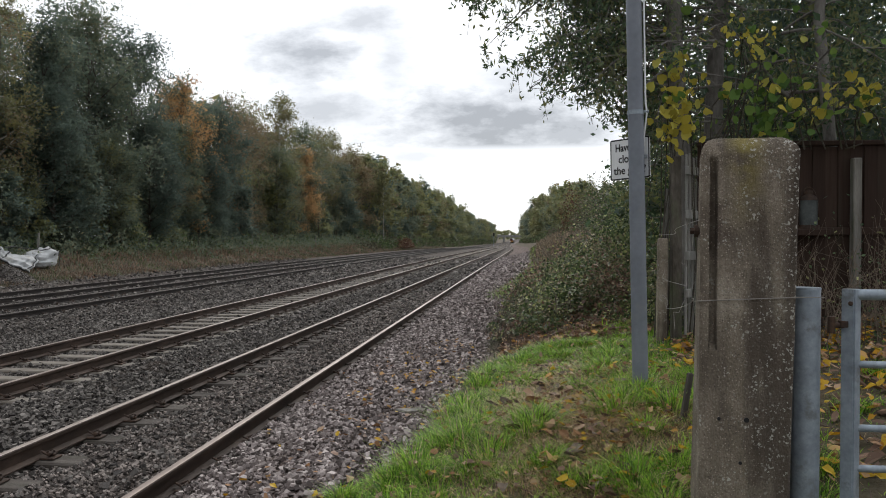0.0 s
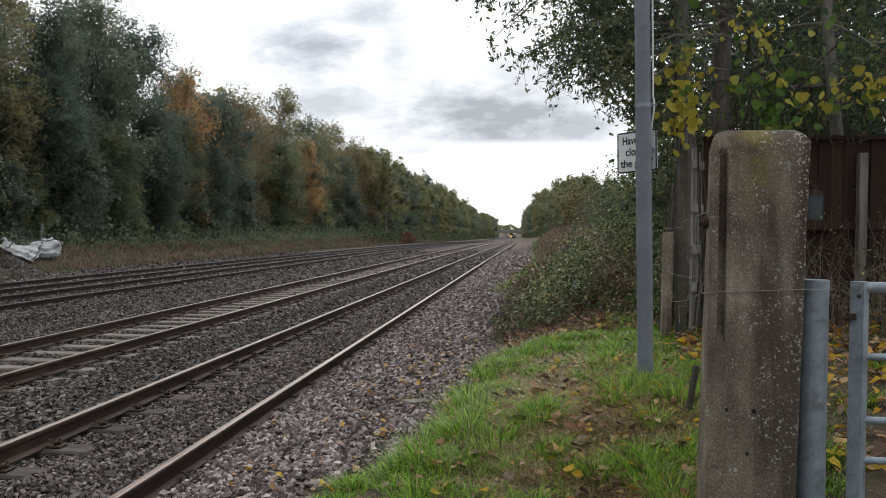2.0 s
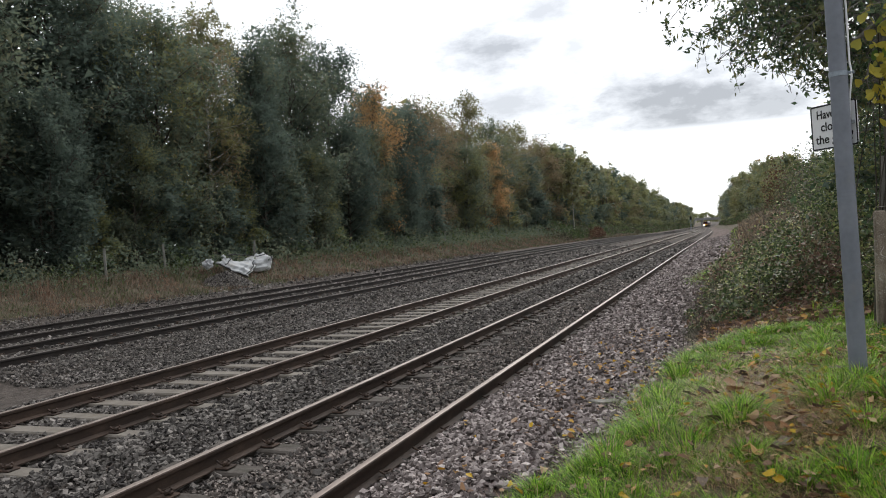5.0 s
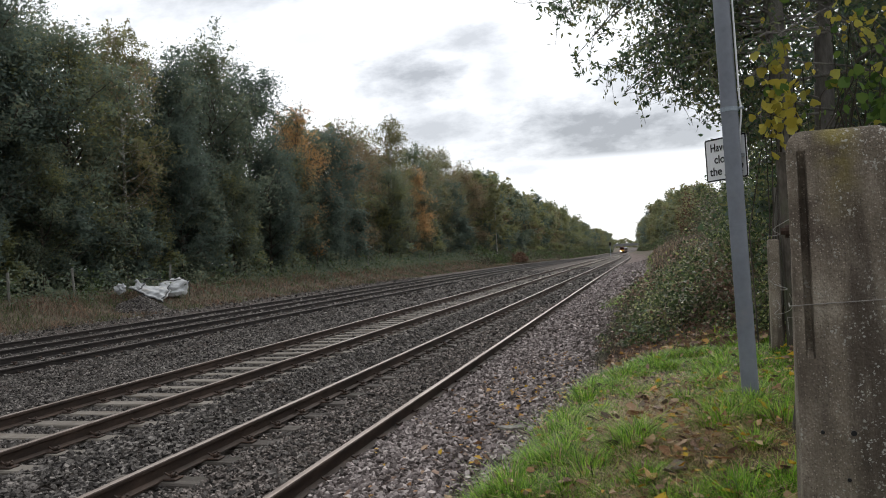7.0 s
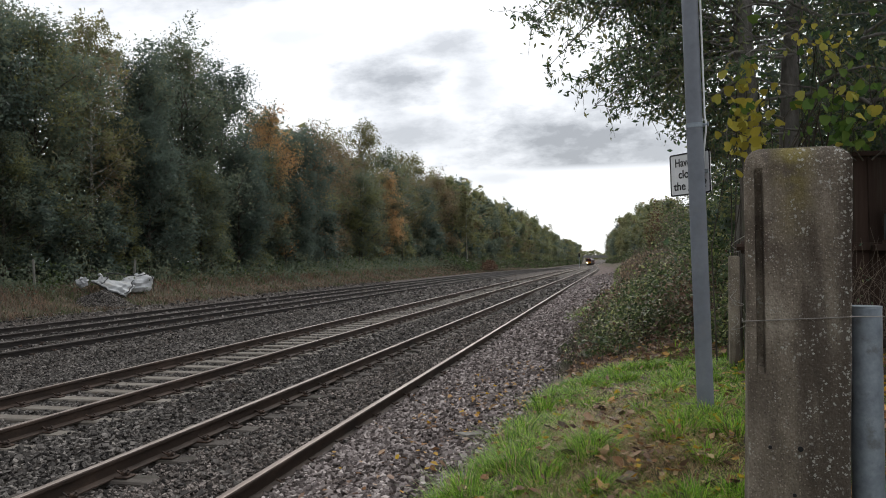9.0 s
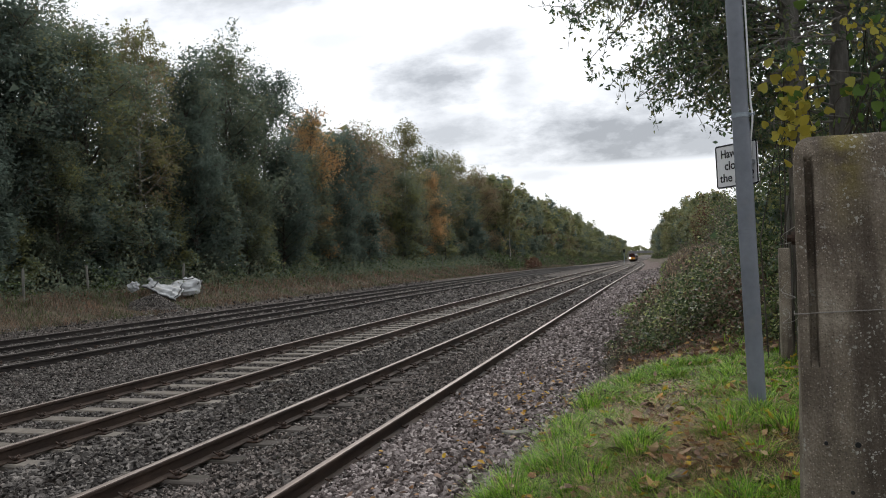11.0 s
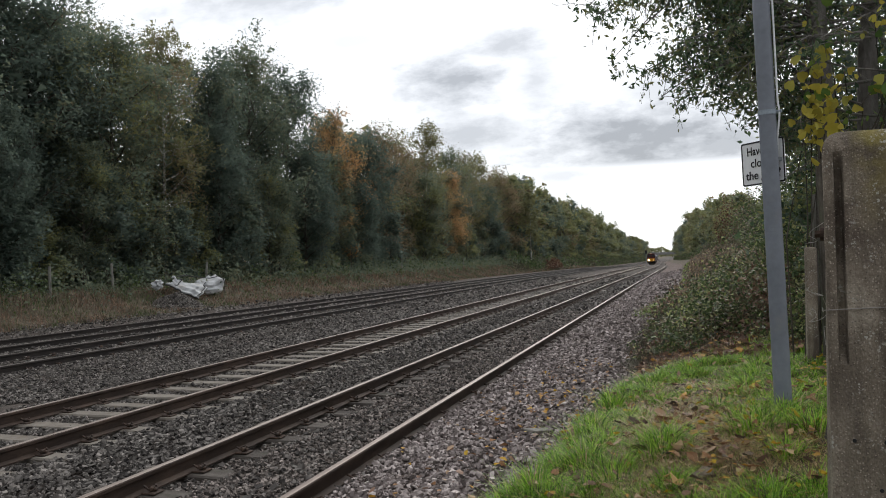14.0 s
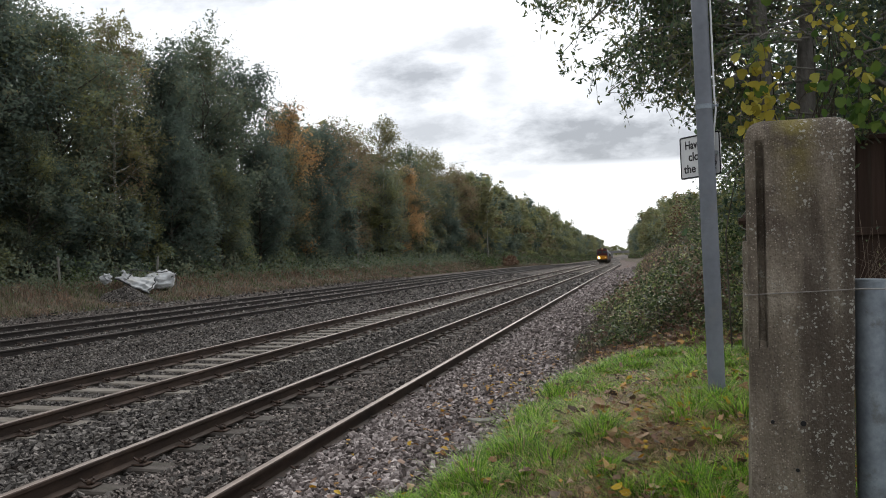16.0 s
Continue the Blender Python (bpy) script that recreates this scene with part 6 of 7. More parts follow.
    for _ in range(330):
        y = rc.uniform(7.9, 19)
        x = float(GRAVEL_EDGE(y)) + 0.02 + abs(rc.normal(0, 0.32))
        z = float(ground_z(x, y))
        h = rc.uniform(0.07, 0.26)
        e = np.array([x + rc.normal(0, 0.12), y + rc.normal(0, 0.12), z + h])
        b = np.array([x, y, z - 0.02])
        twigs.append(tube(np.array([b, (b + e) / 2 + rc.normal(0, 0.03, 3), e]), [0.004, 0.003, 0.0015], 4, cap=False))
        for _k in range(3):
            s = b + (e - b) * rc.uniform(0.4, 0.9)
            twigs.append(tube(np.array([s, s + rc.normal(0, 0.07, 3) + (0, 0, 0.05)]), [0.0025, 0.001], 3, cap=False))
    tagged(new("dead_weeds", np_mesh("dead_weeds", *join(twigs), M["bark"], smooth=True)), "dead brown weed stalks along the edge of the gravel", "weeds", kind="stuff")
    # brambles down the slope
    rng = random.Random(19)
    for k, (x, y, rx, ry, h) in enumerate(((1.6, 8.4, 0.5, 0.6, 0.7), (1.0, 10.0, 0.55, 0.8, 0.6), (0.2, 10.6, 0.4, 0.6, 0.4), (1.3, 12.2, 0.7, 1.0, 0.95), (0.4, 13.2, 0.5, 0.9, 0.55), (-0.1, 17.0, 0.6, 1.6, 0.5), (1.0, 17.6, 0.9, 2.2, 1.0), (0.8, 21.8, 1.0, 2.6, 0.9), (1.3, 27, 1.1, 3.4, 1.1), (1.5, 34, 1.2, 4.2, 1.2), (1.7, 43, 1.3, 6, 1.3))):
        if y > 19:
            continue
        x += 0.3 * float(sstep(9.0, 11.0, y))
        g = float(ground_z(x, y))
        leaf_mass("bramble_bush", ("tangled bramble with small dull green and purplish leaves", "half-withered bramble with brown leaves")[k % 4 == 1], "bramble", 100 + k, 6200 if y < 16 else 3400, x - rx, x + rx, y - ry, y + ry, g, g + h, 0.028 + 0.0021 * y, ([D, I, BR], [BB, BR, D], [I, BR, D], [BR, D, BB])[k % 4], (-0.1, 0.45), shell=0.6, stems=9, rough=0.95)
    r = np.random.default_rng(23)
    # far shrubs and small trees on the near side
    y = 80.0
    keys = list(FARTREES)
    while y < 640:
        x = 7.0 + float(SWING(y)) + r.uniform(-1.2, 1.8)
        c = copy_thing(FARTREES[keys[r.integers(len(keys))]], pose(x, y, float(ground_z(x, y)) - 0.4, 0, 0, r.uniform(0, 360)))
        h = float(np.interp(y, [80, 140, 280, 640], [6.3, 9.2, 14.4, 16.5])) * r.uniform(0.85, 1.1)
        c.scale = (h / 14 * 1.15, h / 14 * 1.15, h / 14)
        y += r.uniform(5, 8) if y < 200 else r.uniform(9, 14)
    # rough grass on the slope
    n = 26000
    y = 8.5 + r.uniform(0, 1, n) ** 1.6 * 90
    x = r.uniform(-1.0, 2.6, n)
    k = (waves(x, y, 1.2, 3) > -0.35) & (x > GRAVEL_EDGE(y) + 0.12 + 0.10 * waves(0 * y, y, 2.0, 1.0)) & ((y > 22) | (x > GRAVEL_EDGE(y) + 0.45))
    x, y = x[k], y[k]
    blades(r, x + SWING(y), y, (0.10 + 0.05 * waves(x, y, 1.0) + 0.0015 * y) * (0.4 + 0.6 * sstep(0.1, 0.9, x - GRAVEL_EDGE(y))), 0.007 + 0.0006 * y, "bank_grass", [M["dead_grass"], M["bramble"], M["grass"]], "rough tan and green grass on the bank", (0.5, 0.8), 0.5)
    n = 15000
    y = 19 + r.uniform(0, 1, n) ** 1.4 * 70
    x = r.uniform(0.0, 1.0, n) * 2.6 + 0.1 + 0.01 * (y - 19)
    hh = 0.25 + 0.22 * waves(x, y, 1.6, 2.0) + 0.25 * sstep(1.0, 2.4, x)
    blades(r, x + SWING(y), y, hh + 0.003 * y, 0.006 + 0.0005 * y, "dead_scrub", [M["dead_grass"], M["bramble_brown"], M["dry_grass"]], "tall brown dead weeds on the open slope", (0.6, 0.93), 0.5)
    n = 7000
    y = np.where(r.uniform(size=n) < 0.5, r.normal(21.6, 1.0, n), r.normal(26.0, 1.6, n))
    x = np.where(y < 23.8, -0.50, 0.12) + r.normal(0, 0.22, n)
    blades(r, x, y, 0.13 + 0.08 * waves(x, y, 0.4, 2.0), 0.011, "bright_grass", [M["grass"], M["olive"], M["olive"]], "bright yellow-green weeds at the edge of the gravel", (0.4, 0.9), 0.9)


right_bank()


def big_leaves():
    """Yellowing climber with large leaves on the fence line."""
    rng = np.random.default_rng(71)
    cl = thing("yellow_climber", "climber with large yellow and green leaves over the fence", "climber")
    pos, tint = [], []
    # bunches of leaves: middle, spread across and up, count, share of yellow
    for bx, bz, sx, sz, count, share in ((1.27, 3.18, 0.10, 0.22, 46, 0.86), (1.36, 2.98, 0.09, 0.16, 30, 0.9), (1.24, 2.86, 0.07, 0.10, 18, 0.92), (1.42, 3.32, 0.08, 0.12, 12, 0.75), (1.83, 3.70, 0.14, 0.09, 26, 0.85),
                                          (1.98, 3.60, 0.09, 0.08, 14, 0.9), (2.2, 3.12, 0.15, 0.16, 24, 0.62), (2.65, 3.05, 0.25, 0.10, 26, 0.72), (2.95, 3.12, 0.12, 0.12, 16, 0.85), (2.02, 3.12, 0.20, 0.15, 42, 0.06),
                                          (2.12, 2.93, 0.14, 0.09, 24, 0.10), (1.70, 3.05, 0.18, 0.2, 22, 0.25), (2.5, 3.5, 0.4, 0.25, 30, 0.25)):
        for k in range(3):
            foot = np.array([bx + rng.normal(0, 0.12), 7.26, float(ground_z(bx, 7.26)) if bx < 1.5 else 2.7])
            tip = np.array([bx + rng.normal(0, sx), 7.05, bz + rng.uniform(0, 1.2) * sz])
            path = np.array([foot, foot * 0.5 + tip * 0.5 + rng.normal(0, 0.07, 3), tip, tip + (rng.normal(0, 0.12), -0.08, -rng.uniform(0.05, 0.3))])
            tube_part("stem", [tube(path, [0.008, 0.006, 0.004, 0.002], 5, cap=False)], M["bark"], cl)
        for k in range(count):
            pos.append((bx + rng.normal(0, sx), 7.0 + rng.normal(0, 0.08), bz + rng.normal(0, sz)))
            tint.append(rng.uniform() < share)
    pos = np.array(pos)
    # broad heart-shaped leaves: eight-sided, folded on the rib
    out = np.array([(0, -0.42, 0), (0.32, -0.5, 0.05), (0.52, -0.12, 0.09), (0.36, 0.3, 0.06), (0, 0.62, -0.05), (-0.36, 0.3, 0.06), (-0.52, -0.12, 0.09), (-0.32, -0.5, 0.05)])
    made = {}
    for key in ("yellow_leaf", "climber_green"):
        f = np.array([(0, i, (i + 1)) for i in range(1, 7)])
        made[key] = np_mesh("leaf", out, f, M[key], smooth=True)
    for i, p in enumerate(pos):
        key = "yellow_leaf" if tint[i] else "climber_green"
        s = rng.uniform(0.035, 0.105) if p[0] < 1.6 or p[2] < 3.3 else rng.uniform(0.03, 0.075)
        part("leaf", made[key], cl, "", pose(*p, rng.uniform(50, 170), rng.uniform(-60, 60), rng.uniform(-80, 80)) @ Matrix.Diagonal((s, s, s, 1)))
    # dry stems and seed heads behind the gate
    r = np.random.default_rng(72)
    st = []
    for _ in range(460):
        x, y = r.uniform(1.75, 4.6), r.uniform(5.9, 7.2)
        z = float(ground_z(x, y))
        h = r.uniform(0.2, 0.85)
        a, l = r.uniform(0, 6.28), r.uniform(0.1, 0.7)
        st.append(tube(np.array([(x + l * math.cos(a) * u * u + r.normal(0, 0.02), y + 0.3 * l * math.sin(a) * u + r.normal(0, 0.02), z + h * (1.5 * u - 0.7 * u * u * l * 1.4)) for u in np.linspace(0, 1, 6)]), np.linspace(0.0028, 0.001, 6), 4, cap=False))
    tagged(new("dead_stems", np_mesh("dead_stems", *join(st), M["twig"], smooth=True)), "pale dead weed stems against the board fence", "weeds", kind="stuff")
    leaf_mass("nettle_patch", "thin weeds with small dark leaves by the fence", "weeds", 9, 4200, 2.1, 4.8, 6.0, 7.2, 0.9, 2.0, 0.034, [D_ for D_ in (M["near_leaf"], M["bramble"], M["ivy"])], (0.1, 0.5), shell=0.9, rough=0.9)


big_leaves()


# ================= across the line =================
def bulk_bag():
    """A torn white bulk bag, half empty, with gravel spilt from its mouth."""
    rng = np.random.default_rng(5)
    hx, hy = -19.15, 26.7
    z = float(ground_z(hx, hy))
    hp = thing("gravel_heap", "low heap of grey-brown gravel spilt from the bag", "heap", m=pose(hx, hy, z))
    n = 3400
    r, a = np.sqrt(rng.uniform(0, 1, n)), rng.uniform(0, 6.28, n)
    x, y = r * np.cos(a) * 0.95 + 0.25, r * np.sin(a) * 1.35
    zz = 0.58 * (1 - r) ** 1.1 - 0.03 + (ground_z(x + hx, y + hy) - z)
    v, f = stones(rng, x, y, zz, np.full(n, 0.035))
    part("gravel", np_mesh("gravel", v, f, M["stone"]), hp)
    gz = float(ground_z(-20.0, 30.4))
    bg = thing("bulk_bag", "torn half-empty white woven bulk bag with black straps on spilt gravel", "bag", m=pose(-20.0, 30.4, gz))
    bm = bmesh.new()
    bmesh.ops.create_cube(bm, size=2.0)
    bmesh.ops.subdivide_edges(bm, edges=bm.edges[:], cuts=13, use_grid_fill=True)
    for v_ in bm.verts:
        p = v_.co
        q = Vector((p.x * 1.2, p.y * 1.0, p.z * 2.6))
        w = noise.noise(q) * 0.22 + noise.noise(q * 2.3) * 0.12 + 0.05 * math.sin(p.z * 11 + p.y * 2.5)
        rr = 1 - 0.34 * abs(p.z) ** 4 - 0.16 * (abs(p.x) * abs(p.y)) ** 2
        up = (p.z + 1) / 2
        p.x, p.y, p.z = p.x * 0.46 * rr * (1 + w), p.y * 0.74 * rr * (1 + 0.6 * w), (up * (0.66 + 0.12 * p.y + w * 0.6)) + 0.01
    sack = part("sack", bm_mesh("sack", bm, M["bag"], True), bg)
    # the emptied end: two layers of slack cloth from the mouth's rim up to the gathered top
    A, B, C, D = (np.array(q) - (-20.0, 30.4, gz) for q in ((-19.45, 26.65, 1.18), (-19.2, 28.35, 0.50), (-19.75, 30.0, 1.12), (-20.1, 28.0, 1.36)))
    m = 40
    u, w = np.meshgrid(np.linspace(0, 1, m), np.linspace(0, 1, m), indexing="ij")
    P = (1 - u)[..., None] * ((1 - w)[..., None] * A + w[..., None] * D) + u[..., None] * ((1 - w)[..., None] * B + w[..., None] * C)
    P[..., 2] -= 0.10 * np.sin(np.pi * u) * w + 0.04 * np.sin(np.pi * w)
    P[..., 2] += 0.15 * np.exp(-((u - 0.05) / 0.05) ** 2) * w**2 + 0.13 * np.exp(-((u - 0.24) / 0.06) ** 2) * w**2
    fold = 0.050 * np.sin(17 * w + 2.5 * u) + 0.045 * np.sin(9 * u + 3 * w + 1.5 * np.sin(4 * w)) + 0.022 * np.sin(21 * u + 5 * w * w) + 0.010 * np.sin(37 * u - 7 * w)
    P[..., 0] += fold + 0.14 * np.sin(np.pi * w)
    P[..., 2] += 0.35 * fold
    back = P - np.array([0.05, 0.0, 0.03])
    g = np.arange(m * m).reshape(m, m)
    f = np.stack([g[:-1, :-1], g[1:, :-1], g[1:, 1:], g[:-1, 1:]], -1).reshape(-1, 4)
    rim = np.concatenate([g[:, 0], g[-1, 1:], g[::-1, -1][1:], g[0, ::-1][1:-1]])
    nx = np.roll(rim, -1)
    f = np.concatenate([f, f[:, ::-1] + m * m, np.stack([rim, rim + m * m, nx + m * m, nx], -1)])
    part("flap", np_mesh("flap", np.concatenate([P.reshape(-1, 3), back.reshape(-1, 3)]), f, M["bag"], smooth=True), bg, "slack torn end of the bag")
    tube_part("rim", [tube(P[:, 0] + (0.02, 0, 0.0), 0.035, 8)], M["bag"], bg, "rolled hem of the mouth")
    tube_part("strap", [tube(P[:, 0] + (0.03, 0, -0.06), 0.026, 6)], M["strap"], bg, "black hem strap along the mouth")
    tube_part("strap", [tube(P[8, 6:] + (0.03, 0, 0.02), 0.018, 6)], M["strap"], bg, "black lifting strap")
    tube_part("strap", [tube(P[-4, :] + (0.03, 0, 0.01), 0.018, 6)], M["strap"], bg, "black lifting strap")
    tube_part("strap", [tube([(0.50, 0.5, 0.05), (0.52, 0.52, 0.4), (0.44, 0.52, 0.70), (0.1, 0.5, 0.78)], 0.018, 6)], M["strap"], bg, "black lifting strap")
    tube_part("loop", [tube([P[0, -1] + (0.02, 0.35, 0.02), P[0, -1] + (0.0, 0.9, 0.05), P[0, -1] + (0, 1.5, -0.02), (0.2, -0.2, 0.72), (0.2, 0.4, 0.78)], 0.02, 6)], M["strap"], bg, "dark lifting loops")
    sc = thing("plastic_scrap", "crumpled scrap of white plastic in the weeds", "litter", m=pose(-19.7, 26.5, float(ground_z(-19.7, 26.5))))
    bm = bmesh.new()
    bmesh.ops.create_icosphere(bm, subdivisions=3, radius=0.2)
    for v_ in bm.verts:
        v_.co *= 1 + 0.7 * noise.noise(v_.co * 9)
        v_.co.z = v_.co.z * 0.9 + 0.62
    part("sheet", bm_mesh("sheet", bm, M["bag"]), sc)


bulk_bag()


def far_fence():
    post = bm_mesh("shaft", box_bm(-0.04, 0.04, -0.04, 0.04, -0.2, 1.15, 0.01), M["old_post"])
    rng = random.Random(3)
    first = None
    for y in (22.4, 25.5, 31.8, 58, 76):
        x = -21.0 + rng.uniform(-0.1, 0.1)
        m = pose(x, y, float(ground_z(x, y)), rng.uniform(-2, 2), rng.uniform(-3, 3), rng.uniform(0, 40))
        if first is None:
            first = thing("boundary_post", "grey timber boundary post at the edge of the wood", "fence post", "boundary fence posts", m=m)
            part("shaft", post, first)
        else:
            copy_thing(first, m)
    # pale slender birch stem standing clear of the wood, and a low red shrub
    t = thing("birch_tree", "slim pale birch at the edge of the wood", "tree", m=pose(-20.9, 112, float(ground_z(-20.9, 112))))
    me = tree_meshes(91, 11, 1.6, 0.35, 2600, 0.2, M["birch_leaf"], M["birch_bark"], 16, 0.5, droop=0.3, girth=0.42)
    part("trunk", me[0], t)
    part("crown", me[1], t)
    leaf_mass("red_shrub", "low rust-red shrub at the edge of the gravel", "shrub", 55, 1500, -19.4, -17.9, 112, 124, 0.2, 1.5, 0.28, [M["red_leaf"], M["rust"]], (0.6,), shell=0.6)


far_fence()


def overbridge():
    y = 830.0
    x, z = float(SWING(y)) - 8, float(DIP(y))
    br = thing("road_bridge", "distant grey concrete road bridge over the line", "bridge", m=pose(x, y, z))
    part("deck", bm_mesh("deck", box_bm(-26, 26, -4, 4, 5.2, 6.4, 0.05), M["bridge"]), br)
    for s in (-4, 3.6):
        part("parapet", bm_mesh("parapet", box_bm(-26, 26, s, s + 0.4, 6.4, 7.5, 0.03), M["bridge"]), br)
    for xx in (-17, -9.5, 13):
        part("pier", bm_mesh("pier", box_bm(xx - 0.8, xx + 0.8, -3.5, 3.5, -0.5, 5.2, 0.05), M["bridge"]), br)
    for s in (-1, 1):
        part("abutment", bm_mesh("abutment", box_bm(min(s * 19, s * 30), max(s * 19, s * 30), -5, 5, -1, 5.2, 0.05), M["bridge"]), br)
    far = thing("distant_trees", "far trees on the skyline beyond the bridge", "trees", kind="stuff")
    rng = np.random.default_rng(14)
    n = 6000
    xx = rng.uniform(-70, 45, n)
    zz = rng.uniform(0, 1, n) ** 0.7 * (9.5 + 3.0 * waves(xx, 0 * xx, 9))
    v, f = leaf_cards(rng, np.stack([xx - 8, 900 + rng.uniform(-5, 5, n), zz - 2.6], -1), 1.6, 0.7)
    part("leaves", np_mesh("leaves", v, f, M["olive"]), far)


overbridge()


def signal_post():
    y = 330.0
    x = float(SWING(y)) - 9.6
    s = thing("railway_signal", "slim railway signal with a black head beside the tracks", "signal", m=pose(x, y, float(DIP(y)) - 0.1))
    tube_part("mast", [tube([(0, 0, 0), (0, 0, 5.0)], 0.09, 10)], M["galv"], s)
    part("head", bm_mesh("head", box_bm(-0.35, 0.35, -0.25, 0.0, 4.1, 5.6, 0.05), M["black"]), s)
    tube_part("ladder", [tube([(a, 0.45, 0), (a, 0.1, 4.0)], 0.03, 6) for a in (-0.2, 0.2)], M["galv"], s)


signal_post()


# ================= the train =================
def vehicle_body(length, w, h_side, h_roof, z0, mats, tumble=0.05):
    """Body shell swept along the vehicle with a curved roof; materials by height."""
    prof = [(w / 2 - 0.06, z0), (w / 2, z0 + 0.25), (w / 2, z0 + 1.1), (w / 2 - tumble, h_side)]
    for a in np.linspace(15, 90, 6):
        prof.append(((w / 2 - tumble) * math.cos(radians(a)), h_side + (h_roof - h_side) * math.sin(radians(a))))
    prof = prof + [(-x, z) for x, z in prof[-2::-1]]
    P = np.array(prof)
    ys = np.array([-length / 2, -length / 2 + 0.35, length / 2 - 0.35, length / 2])
    s = np.array([0.93, 1, 1, 0.93])
    k = len(P)
    v = np.stack([P[None, :, 0] * s[:, None], np.repeat(ys[:, None], k, 1), np.repeat(P[None, :, 1], 4, 0)], -1).reshape(-1, 3)
    i, j = np.meshgrid(np.arange(3), np.arange(k - 1), indexing="ij")
    a = (i * k + j).ravel()
    f = np.stack([a, a + 1, a + 1 + k, a + k], -1)
    roof = (P[:-1, 1] + P[1:, 1]) / 2 > h_side
    idx = np.where(np.tile(roof, 3), 1, 0)
    bm = bmesh.new()
    me = np_mesh("shell", v, f, mats, idx)
    bm.from_mesh(me)
    bmesh.ops.holes_fill(bm, edges=bm.edges[:])
    return bm_mesh("shell", bm, mats)


def bogie(parent, y):
    part("bogie", bm_mesh("bogie", box_bm(-1.15, 1.15, y - 1.7, y + 1.7, 0.35, 0.95, 0.08), M["train_under"]), parent, "dirty black bogie frame")
    for dy in (-1.25, 0, 1.25):
        tube_part("wheelset", [tube([(-0.83, y + dy, 0.46), (-0.69, y + dy, 0.46)], 0.46, 18), tube([(0.69, y + dy, 0.46), (0.83, y + dy, 0.46)], 0.46, 18), tube([(-0.7, y + dy, 0.46), (0.7, y + dy, 0.46)], 0.09, 8)], M["rail_side"], parent, smooth=False)


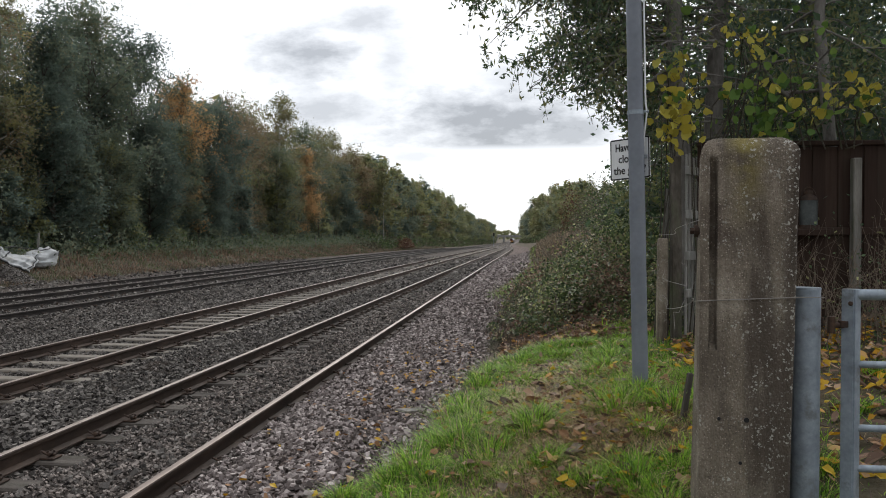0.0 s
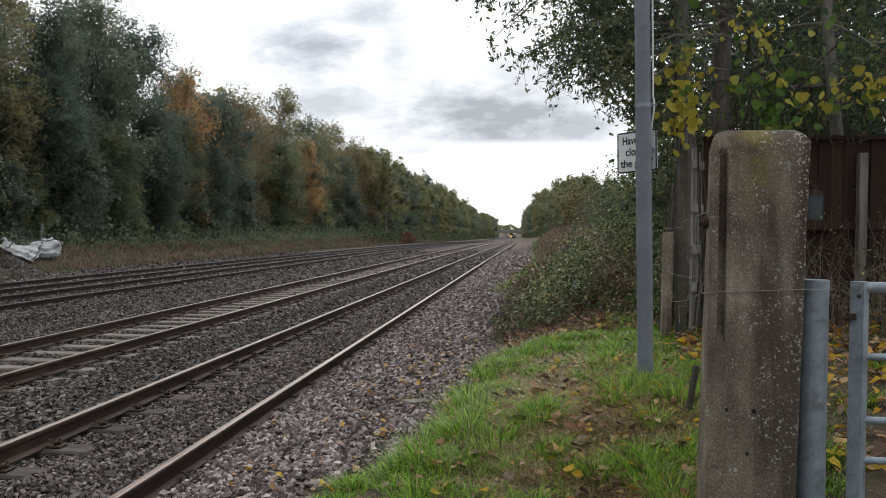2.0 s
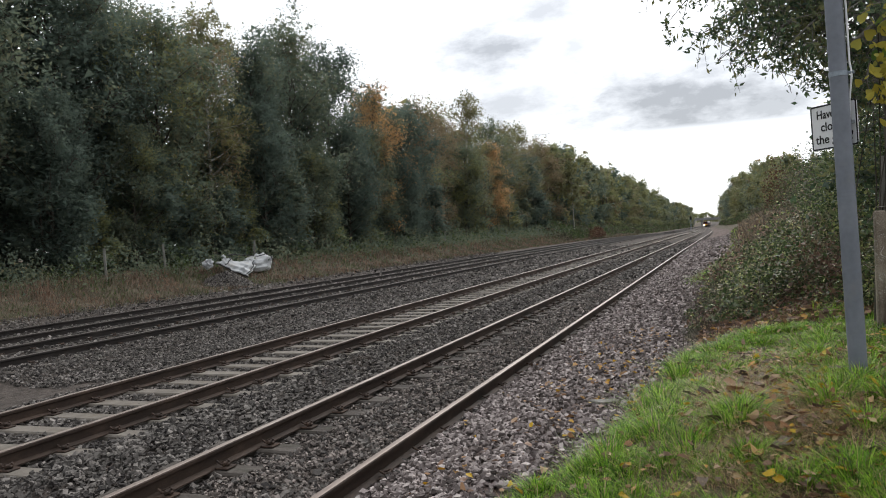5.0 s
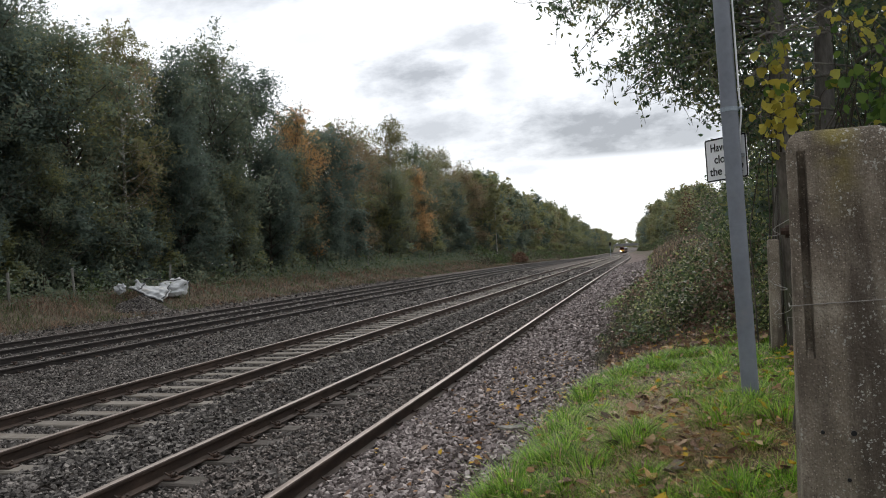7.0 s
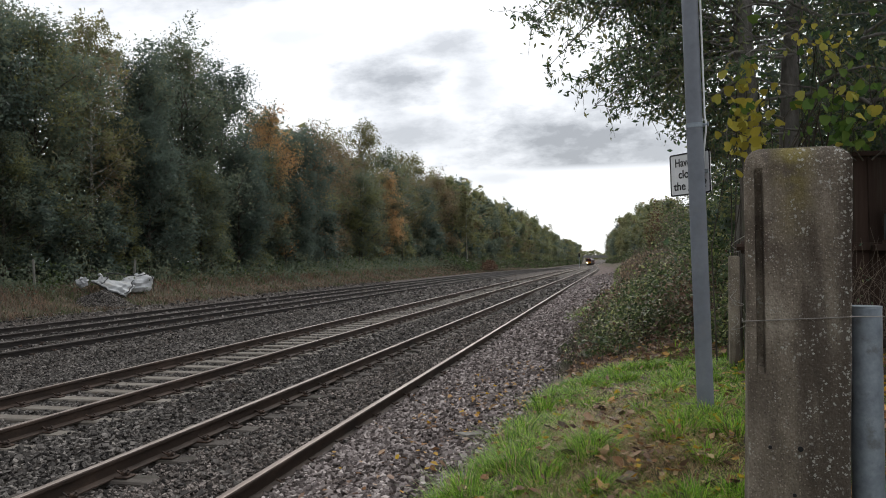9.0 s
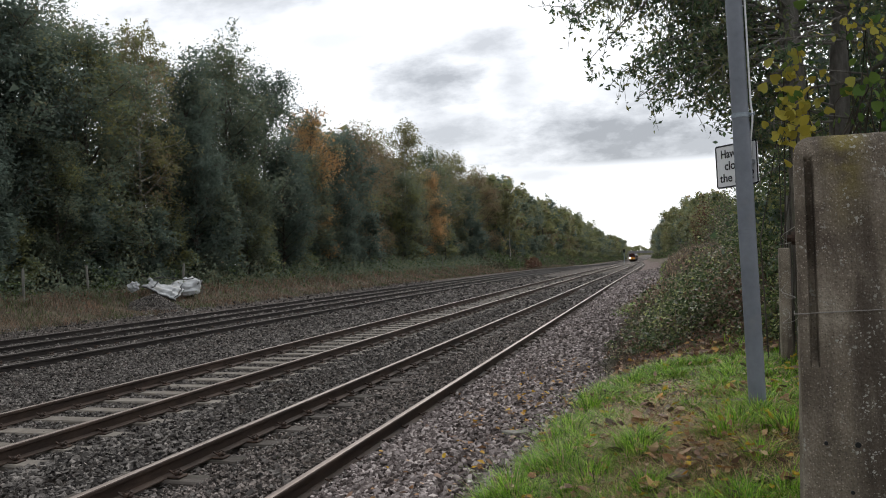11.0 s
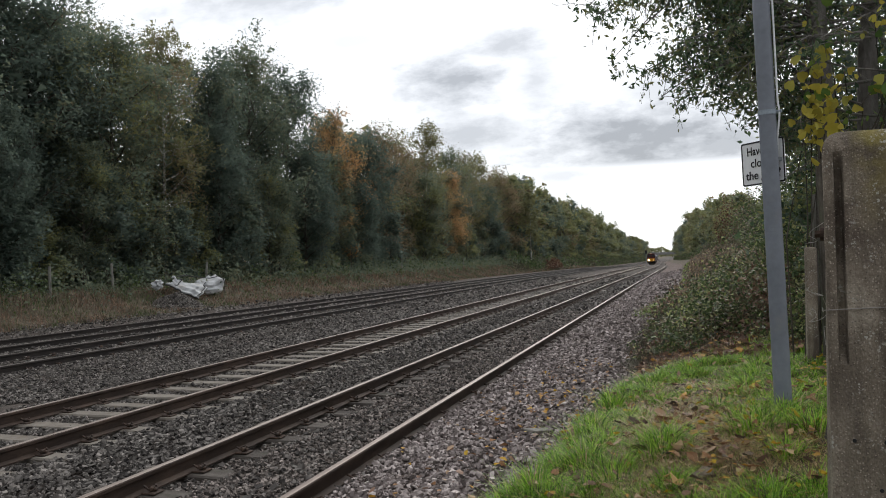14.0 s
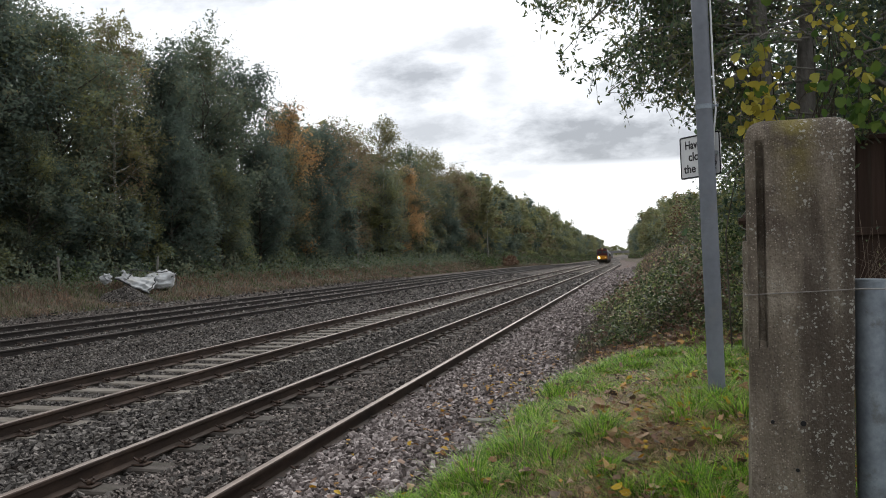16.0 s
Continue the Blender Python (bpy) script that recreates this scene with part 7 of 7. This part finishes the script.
def locomotive():
    L = 20.0
    lo = thing("locomotive", "dark blue diesel locomotive with a yellow front and lit headlamp", "locomotive")
    part("body", vehicle_body(L, 2.68, 2.9, 3.86, 0.95, [M["train_blue"], M["train_roof"]]), lo)
    yf = -L / 2
    # nose in two slopes
    bm = bmesh.new()
    sec = [(-1.24, 0.98), (1.24, 0.98), (1.24, 1.95), (-1.24, 1.95)]
    a = [bm.verts.new((x, yf + 0.02, z)) for x, z in sec]
    b = [bm.verts.new((x * 0.94, yf - 0.45, z)) for x, z in ((-1.2, 1.02), (1.2, 1.02), (1.2, 1.85), (-1.2, 1.85))]
    for k in range(4):
        bm.faces.new((a[k], a[(k + 1) % 4], b[(k + 1) % 4], b[k]))
    bm.faces.new(b)
    nose = part("nose_panel", bm_mesh("nose_panel", bm, M["train_yellow"]), lo, "yellow warning panel")
    cab = part("cab_front", bm_mesh("cab_front", box_bm(-1.16, 1.16, yf - 0.06, yf + 0.05, 1.8, 3.5, 0.05), M["train_maroon"]), lo, "dark cab front")
    for x in (-0.62, 0.62):
        part("windscreen", bm_mesh("windscreen", box_bm(x - 0.45, x + 0.45, yf - 0.075, yf - 0.05, 2.5, 3.15, 0.04), M["train_glass"]), cab, "dark windscreen")
        part("cab_side_window", bm_mesh("cab_side_window", box_bm((1.33 if x > 0 else -1.36), (1.36 if x > 0 else -1.33), yf + 0.8, yf + 1.6, 2.3, 2.95, 0.01), M["train_glass"]), lo)
    beam = part("buffer_beam", bm_mesh("buffer_beam", box_bm(-1.25, 1.25, yf - 0.35, yf + 0.2, 0.55, 1.0, 0.04), M["train_under"]), lo, "black buffer beam")
    for x in (-0.87, 0.87):
        tube_part("buffer", [tube([(x, yf - 0.35, 0.95), (x, yf - 0.75, 0.95)], 0.11, 12), tube([(x, yf - 0.75, 0.95), (x, yf - 0.82, 0.95)], 0.24, 16)], M["train_under"], beam, smooth=False)
    tube_part("headlight", [tube([(-0.78, yf - 0.46, 1.42), (-0.78, yf - 0.52, 1.42)], 0.20, 16)], M["headlight"], nose, "bright lit headlamp", smooth=False)
    tube_part("marker_light", [tube([(0.78, yf - 0.46, 1.42), (0.78, yf - 0.5, 1.42)], 0.12, 14)], M["marker"], nose, "marker lamp", smooth=False)
    tube_part("cab_light", [tube([(0.0, yf - 0.07, 3.62), (0.0, yf - 0.12, 3.62)], 0.09, 12)], M["marker"], lo, "small upper marker lamp", smooth=False)
    tube_part("horn", [tube([(x, yf + 0.6, 3.86), (x, yf + 0.2, 3.9)], [0.04, 0.09], 8) for x in (-0.2, 0.2)], M["train_roof"], lo)
    for y in (-3.5, 0.0, 3.5):
        part("roof_grille", bm_mesh("roof_grille", box_bm(-0.7, 0.7, y - 1.1, y + 1.1, 3.78, 3.93, 0.03), M["train_under"]), lo)
    part("fuel_tank", bm_mesh("fuel_tank", box_bm(-1.2, 1.2, -2.6, 2.6, 0.35, 0.98, 0.1), M["train_under"]), lo)
    bogie(lo, -6.3)
    bogie(lo, 6.3)
    return lo


def carriage():
    L = 20.0
    c = thing("carriage", "maroon passenger carriage with a grey roof", "carriage", "train carriages")
    part("body", vehicle_body(L, 2.74, 2.85, 3.8, 1.05, [M["train_maroon"], M["train_roof"]]), c)
    for s in (-1, 1):
        for k in range(8):
            y = -7.7 + k * 2.2
            part("window", bm_mesh("window", box_bm(min(s * 1.35, s * 1.385), max(s * 1.35, s * 1.385), y - 0.6, y + 0.6, 2.0, 2.75, 0.01), M["train_glass"]), c)
    part("underframe", bm_mesh("underframe", box_bm(-1.2, 1.2, -8.5, 8.5, 0.6, 1.06, 0.05), M["train_under"]), c)
    bogie(c, -7.1)
    bogie(c, 7.1)
    return c


LOCO = locomotive()
COACHES = [carriage()]
for _ in range(3):
    COACHES.append(copy_thing(COACHES[0], pose(0, 0, 0)))


def on_track(y):
    """Pose of a vehicle whose middle stands over the second track at y."""
    c = TRACKS[1]
    a, b = y - 6.5, y + 6.5
    dx, dz = float(SWING(b) - SWING(a)), float(DIP(b) - DIP(a))
    return pose(c + (float(SWING(a)) + float(SWING(b))) / 2, y, RAIL_TOP + (float(DIP(a)) + float(DIP(b))) / 2, math.degrees(math.atan2(dz, 13)), 0, -math.degrees(math.atan2(dx, 13)))


NOSE_AT_END, SPEED = 200.0, 31.0     # where the buffers stand when the clip ends, metres a second


def motions():
    for k, v in enumerate([LOCO] + COACHES):
        rows = []
        for i in range(33):
            t = i * 0.5
            rows.append((t, on_track(NOSE_AT_END + SPEED * (16.0 - t) + 10.4 + k * 20.9)))
        walk(v, rows)


motions()
